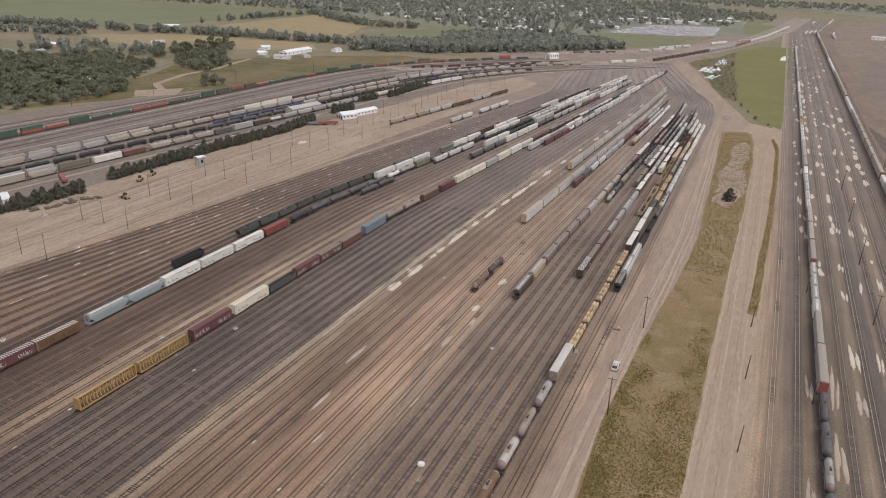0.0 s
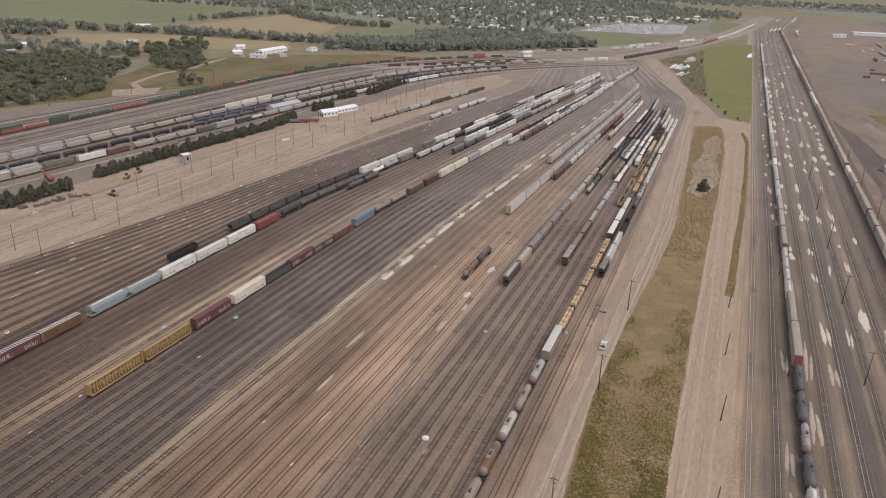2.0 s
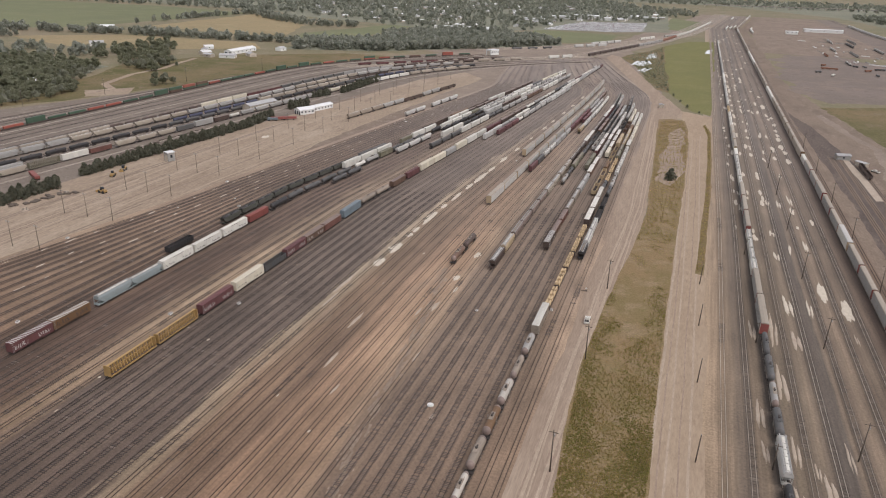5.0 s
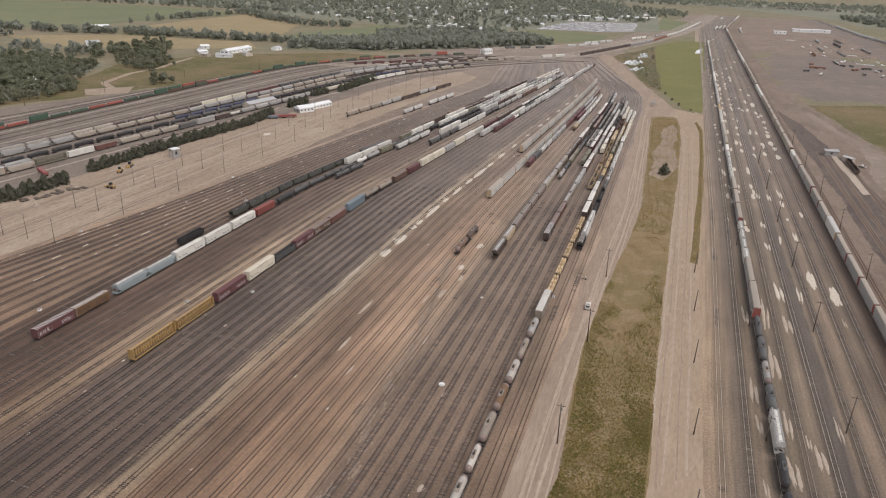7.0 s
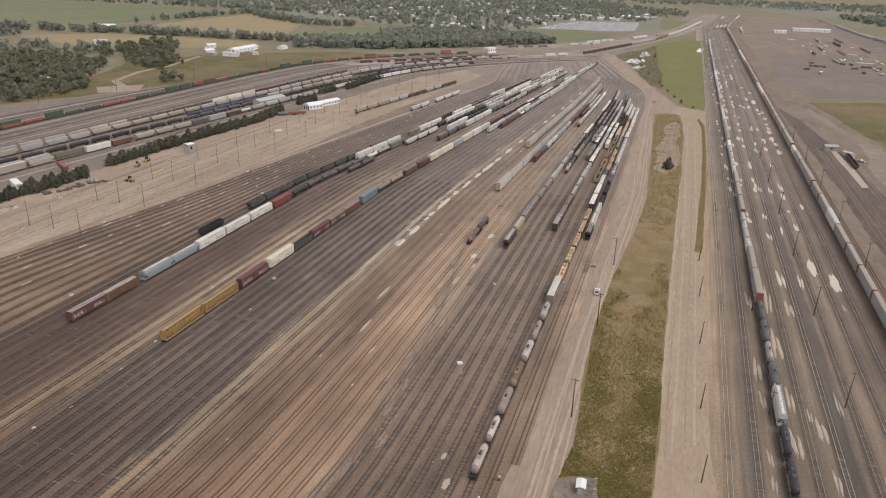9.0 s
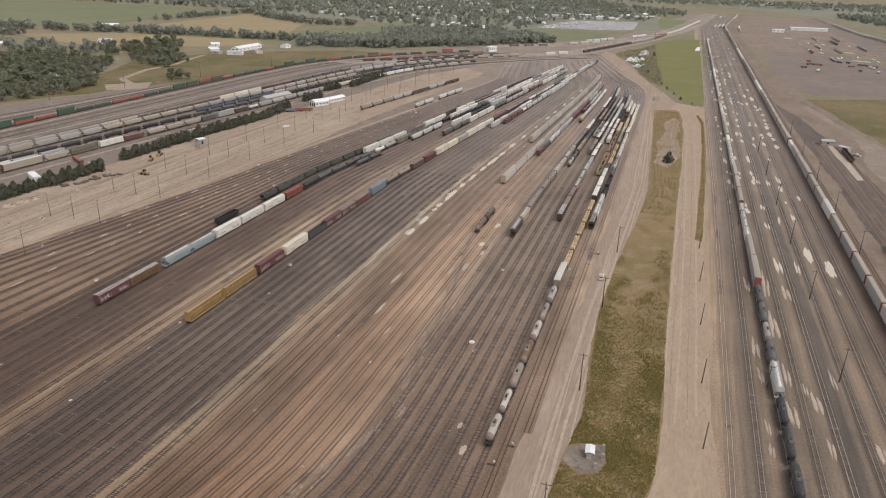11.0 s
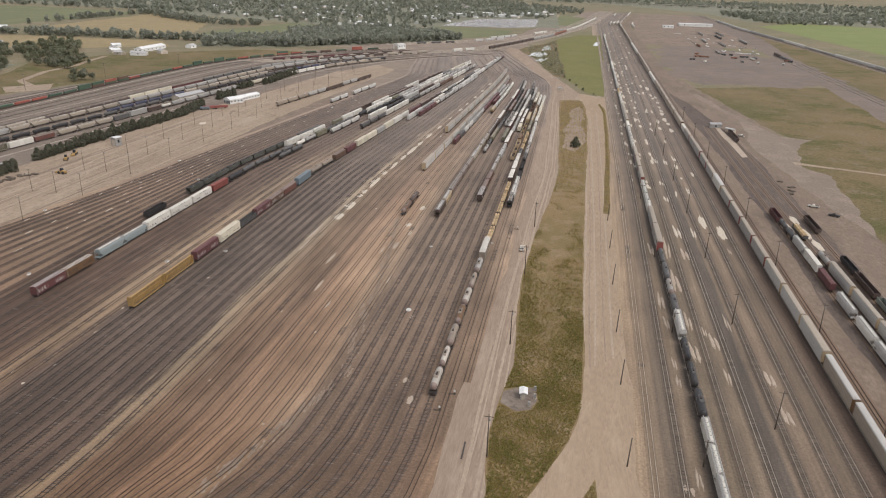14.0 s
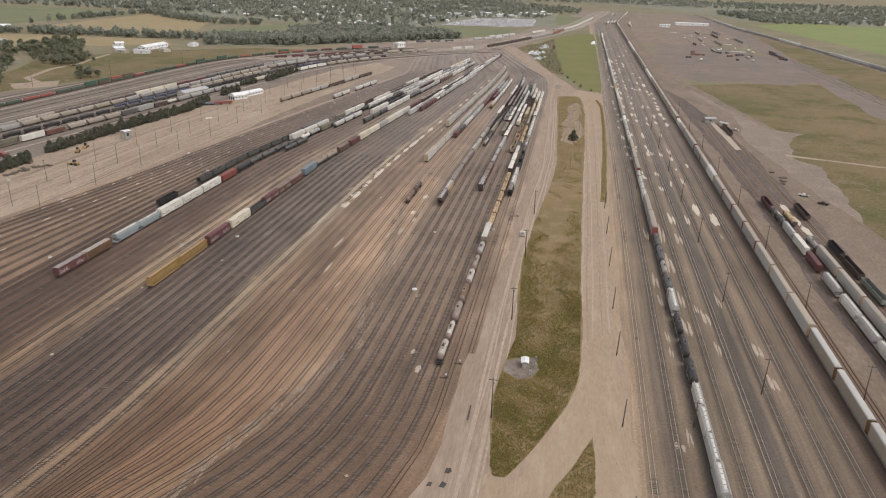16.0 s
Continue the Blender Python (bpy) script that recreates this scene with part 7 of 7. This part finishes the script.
building("kiosk", -310, 329, 4.6, 4.6, 5.6, -20, galv, roof_white, "pale metal control hut on the sand strip", "hut", windows=1, doors=1, rise=.3)
building("trailer", -345, 226, 3, 13, 3.6, 60, wall_white, roof_white, "white box trailer behind the windbreak", "trailer", windows=0, rise=.15, doors=1)
building("warehouse", -594, 832, 12, 58, 4.2, 0, wall_white, roof_white, "long white farm shed", "building", windows=6, doors=2)
building("barn", -963, 983, 16, 30, 6, -50, wall_white, roof_white, "white barn among fields", "building", windows=3, doors=1)
building("house", -805, 795, 14, 18, 4.5, -40, wall_white, roof_grey, "white farmhouse with grey roof", "house", "farm houses", 3, doors=1)
for i, (x, y, w, l) in enumerate(((-615, 506, 14, 10), (-560, 805, 9, 16), (-575, 775, 10, 20), (-620, 790, 9, 14), (-640, 815, 8, 14), (-600, 770, 8, 12), (-655, 845, 10, 12), (-850, 640, 8, 14), (-760, 560, 10, 14), (-900, 700, 12, 20), (-560, 880, 10, 12), (-730, 830, 10, 12), (-1000, 640, 10, 16))):
    building("house", x, y, w, l, 3.6, (i * 53) % 180, (wall_white, wall_tan)[i % 2], (roof_grey, roof_white)[i % 3 == 0], "small farm building among trees", "house", "farm houses", 1, doors=1)
for x, y, w, l, a in ((-440, 1370, 18, 120, -80), (-385, 1345, 26, 50, -70), (-470, 1420, 20, 40, 10), (-560, 1480, 18, 40, 60), (-365, 1700, 30, 60, 80), (-205, 1850, 26, 62, 82), (-150, 1960, 40, 80, 70), (-340, 1840, 30, 60, 90), (-275, 1920, 30, 90, 85), (182, 1690, 8, 24, -85), (255, 1790, 22, 78, -87)):
    building("warehouse", x, y, w, l, 6, a, wall_white, roof_white, "large pale flat warehouse in the town", "building", "town warehouses", 3, rise=.8, doors=1)
g = random.Random(77)
town = [(-900, 1560), (-480, 1420), (-300, 1460), (-60, 1600), (-20, 2200), (-500, 2600), (-1200, 2200)]
for i, (x, y) in enumerate(scatter(town, 160, g)):
    if inside(x, y, CLEAR[0]) or inside(x, y, CLEAR[1]):
        continue
    building("house", x, y, g.uniform(8, 12), g.uniform(10, 18), 3.4, g.choice((0, 90)) + g.uniform(-8, 8), g.choice((wall_white, wall_tan)), g.choice((roof_grey, roof_white, roof_grey)), "small town house with gabled roof", "house", "town houses", 0)
for i, (x, y) in enumerate(scatter([(470, 2040), (760, 2080), (1200, 2200), (1000, 2420), (520, 2400)], 40, g)):
    building("house", x, y, g.uniform(8, 13), g.uniform(10, 18), 3.4, g.uniform(0, 180), g.choice((wall_white, wall_tan)), g.choice((roof_grey, roof_white)), "small town house with gabled roof", "house", "town houses", 0)

# ---- the car park in the town ----
sheet("car_park", PARK, 0.1, asphalt, "grey car park full of parked cars", "car park", 2, 20)
bm = bmesh.new()
for i in range(44 * 27):
    x, y = -304 + (i % 44) * 4.3 + g.uniform(-.3, .3), 1490 + (i // 44) * 12
    if inside(x, y, PARK) and g.random() < .85:
        box(bm, x - .95, x + .95, y - 2.4, y + 2.4, .35, .95)
        box(bm, x - .85, x + .85, y - 1.2, y + 1.1, .95, 1.5)
m_cars, _nt, _b = graph("parked_car_paint")
_nt.links.new(ramp(_nt, _nt.nodes.new("ShaderNodeNewGeometry").outputs["Random Per Island"], [(0.0, (.8, .8, .79)), (.45, (.75, .74, .72)), (.55, (.1, .1, .105)), (.65, (.35, .35, .36)), (.8, (.55, .54, .52)), (.9, (.2, .04, .03)), (1.0, (.06, .08, .16))]), _b.inputs["Base Color"])
_b.inputs["Roughness"].default_value = 0.35
tagged(part("parked_cars", bm, m_cars), "hundreds of parked cars far away", "cars", kind="stuff")


# ---- vehicles and loose things ----
def pickup(x, y, turn, colour, label):
    t = thing("pickup_truck", label, "pickup truck", "pickup trucks")
    p = PAINT[colour]
    bm = bmesh.new()
    loft(bm, [[(-.95, a, .5), (.95, a, .5), (.95, a, b), (-.95, a, b)] for a, b in ((-2.8, 1.05), (-2.7, 1.12), (1.0, 1.12), (2.6, 1.02), (2.8, .85))])
    part("body", bm, p, t)
    bm = bmesh.new()
    loft(bm, [[(-.88, -.7, 1.1), (.88, -.7, 1.1), (.88, 1.3, 1.1), (-.88, 1.3, 1.1)], [(-.75, -.45, 1.82), (.75, -.45, 1.82), (.75, .6, 1.82), (-.75, .6, 1.82)]])
    part("cab", bm, p, t)
    bm = bmesh.new()
    loft(bm, [[(-.72, 1.24, 1.2), (.72, 1.24, 1.2), (.64, .7, 1.76), (-.64, .7, 1.76)], [(-.72, 1.28, 1.22), (.72, 1.28, 1.22), (.64, .74, 1.78), (-.64, .74, 1.78)]])
    part("windscreen", bm, glass_dark, t)
    bm = bmesh.new()
    box(bm, -.8, .8, -2.65, -.85, 1.13, 1.15)
    part("cargo_bed", bm, steel_dark, t)
    for sx in (-.9, .9):
        for sy in (-1.75, 1.75):
            bm = bmesh.new()
            rod(bm, (sx - .12, sy, .4), (sx + .12, sy, .4), .4, 14)
            part("wheel", bm, rubber, t)
    t.matrix_basis = pose(x, y, 0.07, 0, 0, turn)


pickup(-28.9, 206, 2, "white", "white pickup truck driving on the dirt road")
pickup(121, 309, 70, "white", "white pickup truck parked on dirt")
pickup(127.4, 295, 60, "black", "dark pickup truck parked at the grass edge")
pickup(117.5, 490, 40, "white", "white pickup truck parked by the sheds")


def box_trailer(x, y, turn, colour, l, h, label):
    t = thing("flatbed_trailer", label, "trailer", "trailers")
    bm = bmesh.new()
    box(bm, -1.25, 1.25, -l / 2, l / 2, 1.0, 1.0 + h)
    for i in range(9):
        y0 = -l / 2 + .2 + (l - .4) * i / 8
        for s in (-1, 1):
            x0, x1 = sorted((s * 1.25, s * 1.3))
            box(bm, x0, x1, y0 - .08, y0 + .08, 1.0, 1.0 + h)
    part("body", bm, PAINT[colour], t)
    for sx in (-1.0, 1.0):
        for sy in (-l * .4, -l * .3, l * .32):
            bm = bmesh.new()
            rod(bm, (sx - .15, sy, .5), (sx + .15, sy, .5), .5, 12)
            part("wheel", bm, rubber, t)
    t.matrix_basis = pose(x, y, 0.03, 0, 0, turn)


box_trailer(-313.5, 466, -62, "red", 13, 1.6, "red low trailer parked on the sand strip")
box_trailer(-308, 471, -62, "red", 13, 1.6, "red low trailer parked on the sand strip")
box_trailer(-317, 462, -62, "blue", 8, 1.4, "blue low trailer parked on the sand strip")
box_trailer(-354, 267, 60, "red", 15, 1.5, "red flatbed trailer beside the departure tracks")
box_trailer(-338, 262, 62, "light_grey", 8, 1.2, "pale flatbed trailer beside the departure tracks")


def loader(x, y, turn):
    t = thing("wheel_loader", "yellow wheel loader standing on sand", "loader", "yellow machines")
    bm = bmesh.new()
    loft(bm, [[(-.9, a, .8), (.9, a, .8), (.9, a, b), (-.9, a, b)] for a, b in ((-3, 1.9), (-.6, 2.1), (.2, 1.5), (2.0, 1.3))])
    part("body", bm, PAINT["yellow"], t)
    bm = bmesh.new()
    loft(bm, [[(-.75, -.8, 2.0), (.75, -.8, 2.0), (.75, .7, 1.6), (-.75, .7, 1.6)], [(-.7, -.7, 3.3), (.7, -.7, 3.3), (.7, .5, 3.3), (-.7, .5, 3.3)]])
    part("cab", bm, glass_dark, t)
    bm = bmesh.new()
    for s in (-.6, .6):
        rod(bm, (s, 1.2, 1.5), (s, 3.2, .7), .14, 6)
    prism(bm, [(-1.3, .2), (1.3, .2), (1.3, 1.2), (-1.3, 1.2)], 3.1, 3.8)
    part("bucket", bm, PAINT["yellow"], t)
    for sx in (-1.0, 1.0):
        for sy in (-1.8, 1.4):
            bm = bmesh.new()
            rod(bm, (sx - .25, sy, .75), (sx + .25, sy, .75), .75, 14)
            part("wheel", bm, rubber, t)
    t.matrix_basis = pose(x, y, 0.03, 0, 0, turn)


loader(-298.6, 259.5, 80)
loader(-316.5, 287, 30)
loader(-319.5, 299, 200)


def tie_stack(x, y, turn, seed, l=2.6):
    t = thing("sleeper_stack", "stack of old dark wooden sleepers on the ground", "timber stack", "sleeper stacks")
    r = random.Random(seed)
    for row in range(3):
        bm = bmesh.new()
        top = []
        for k in range(9 - row):
            a, z = -1.2 + .27 * k + row * .13, row * .2 + .18 + r.uniform(-.015, .015)
            top += [(a + .002, row * .2 + .04), (a + .004, z), (a + .23, z), (a + .232, row * .2 + .04)]
        end = r.uniform(-.1, .1)
        prism(bm, [(top[0][0], row * .2), (top[-1][0], row * .2)] + top[::-1], -l / 2 + end, l / 2 + end)
        part("layer", bm, pole_wood, t)
    t.matrix_basis = pose(x, y, 0.03, 0, 0, turn)


for i in range(14):
    f = i / 13
    tie_stack(-323 + 9 * f + g.uniform(-2.5, 2.5), 224 + 30 * f + g.uniform(-2, 2), g.uniform(0, 180), i, g.uniform(2.6, 6))
for i in range(10):
    tie_stack(-349 + g.uniform(-2, 2), 330 + i * 8.5, g.uniform(-12, 2), 50 + i, g.uniform(3, 6))
for i in range(4):
    tie_stack(116 + g.uniform(-8, 8), 330 + i * 9 + g.uniform(-4, 4), g.uniform(0, 180), 90 + i, g.uniform(2.6, 5))

def scrap_pile(x, y, r, seed):
    """A low heap of broken timber, pipes and rubble."""
    q = random.Random(seed)
    t = thing("scrap_pile", "low heap of pale rubble and broken timber", "scrap pile", "scrap piles")
    bm = bmesh.new()
    rings = [[(k * r * math.cos(a * .52) * q.uniform(.75, 1.2), k * r * .7 * math.sin(a * .52) * q.uniform(.75, 1.2), z) for a in range(12)] for k, z in ((1, 0), (.6, .5), (.2, .8))]
    loft(bm, rings)
    part("mound", bm, dun_sand, t)
    for k in range(6):
        bm = bmesh.new()
        a, l = q.uniform(0, 3.1), q.uniform(1.5, 3.5)
        px, py = q.uniform(-.5, .5) * r, q.uniform(-.4, .4) * r
        rod(bm, (px - l / 2 * math.cos(a), py - l / 2 * math.sin(a), .55), (px + l / 2 * math.cos(a), py + l / 2 * math.sin(a), .8), .16, 6)
        part("beam", bm, pole_wood if k % 2 else wall_tan, t)
    t.matrix_basis = pose(x, y, 0.03, 0, 0, q.uniform(0, 180))


for i, (x, y, r) in enumerate(((-321.6, 187, 3.2), (-321, 195, 3.5), (-319, 201, 2.6), (-299, 165, 2.4), (-292, 179, 1.8), (-312, 222, 2.2), (-327, 247, 2.5), (-316, 252, 2.0))):
    scrap_pile(x, y, r, 300 + i)
# signal hut in the grass
hut = building("signal_hut", -18.6, 88.0, 1.7, 2.8, 2.2, 4, galv, roof_white, "small grey metal signal hut with white roof", "hut", windows=0, doors=1, rise=.25)
sheet("gravel_pad", [(-24.5, 84), (-20, 80.5), (-16, 82), (-14.4, 87), (-16, 93.5), (-21, 92.5), (-24.5, 90)], 0.1, left_dirt, "grey gravel pad round the signal hut", "gravel", 0.4, 2)
for x, y in ((-15.4, 92), (-15.2, 88.0), (-16.6, 83.5)):
    t = thing("signal_cabinet", "small metal equipment cabinet on gravel", "cabinet", "equipment cabinets")
    bm = bmesh.new()
    box(bm, -.35, .35, -.3, .3, .15, 1.5)
    part("body", bm, galv, t)
    bm = bmesh.new()
    box(bm, -.4, .4, -.35, .35, 0, .15)
    part("base", bm, wall_tan, t)
    t.matrix_basis = pose(x, y, 0.11)
building("shed", 102.5, 520, 5, 9, 3.2, -80, galv, roof_grey, "grey metal shed beside the repair tracks", "shed", doors=1, windows=1)
building("shed", 112, 505, 3, 8, 2.6, 40, wall_tan, roof_grey, "low tan shed beside the repair tracks", "shed", doors=1)
building("hut", -28, 668, 4, 5, 3, 10, wall_tan, roof_grey, "small tan hut at the road fork", "hut", doors=1)

# far yard behind the dark ground
FARYARD = "cars in the distant yard"
for x, u, spec in ((205, 1130, [("short_tank", "light_grey", 3)]), (236, 1260, [("gondola", "grey", 4)]), (214, 1330, [("hopper", "light_grey", 3)]), (255, 1420, [("hopper", "dark_grey", 4)]), (272, 1500, [("gondola", "grey", 5)]), (232, 1500, [("hopper", "light_grey", 3)]), (285, 1330, [("hopper", "grey", 4)]), (190, 1240, [("gondola", "rust", 2)])):
    track(right_x, x, u - 12, u + 110, left_ballast, rail_rust, "short rusty siding in a distant yard", "distant tracks")
    train(right_x, x, u, spec, FARYARD)
for i in range(16):
    x, u = g.uniform(150, 290), g.uniform(1000, 1120) if i < 16 else g.uniform(1150, 1600)
    box_trailer(x, u, g.uniform(0, 180), g.choice(("white", "light_grey", "dark_grey", "rust")), g.uniform(6, 13), 1.6, "small trailer parked in the distant yard")
for x, u in ((105, 262), (104.5, 282), (99, 268), (106, 246)):
    sand_patch(x, u, 3.4, 16, int(u))

for i in range(26):
    x, u = g.uniform(185, 285), g.uniform(1120, 1560)
    st = thing("rail_stack", "pale stack of spare rails in a distant yard", "rail stack", "rail stacks")
    bm = bmesh.new()
    for k in range(3):
        box(bm, -1.2 + .3 * k, 1.2 - .3 * k, -g.uniform(5, 9), g.uniform(5, 9), k * .3, k * .3 + .28)
        part("rail_layer", bm, wall_white if i % 3 else galv, st)
        bm = bmesh.new()
    bm.free()
    st.matrix_basis = pose(x, u, 0.06, 0, 0, g.uniform(-12, 12) + (0 if i % 4 else 70))

# pond at the far end of the road
for i, pts in enumerate(([(-84, 985), (-66, 975), (-58, 1010), (-64, 1040), (-80, 1030)], [(-72, 1060), (-58, 1080), (-60, 1150), (-70, 1120)], [(-70, 925), (-60, 915), (-56, 960), (-64, 965)], [(8, 1180), (18, 1185), (20, 1260), (12, 1240)])):
    sheet("pond", pts, 0.09, water_mat, "still shallow pond, sky reflection painted pale", "pond", 1.5, 6)

# low road bridge across the tracks in the distance
bridge = thing("road_bridge", "long low concrete road bridge far away", "bridge")
bm = bmesh.new()
box(bm, -60, 520, -5, 5, 6.0, 7.2)
part("deck", bm, roof_grey, bridge)
for s in (-5.2, 5.0):
    bm = bmesh.new()
    box(bm, -60, 520, s, s + .2, 7.2, 8.2)
    part("parapet", bm, wall_tan, bridge)
for i in range(15):
    bm = bmesh.new()
    box(bm, -56 + i * 40.8, -54 + i * 40.8, -4, 4, 0, 6.0)
    part("pier", bm, wall_tan, bridge)
bridge.matrix_basis = pose(60, 2850, 0, 0, 0, 8)
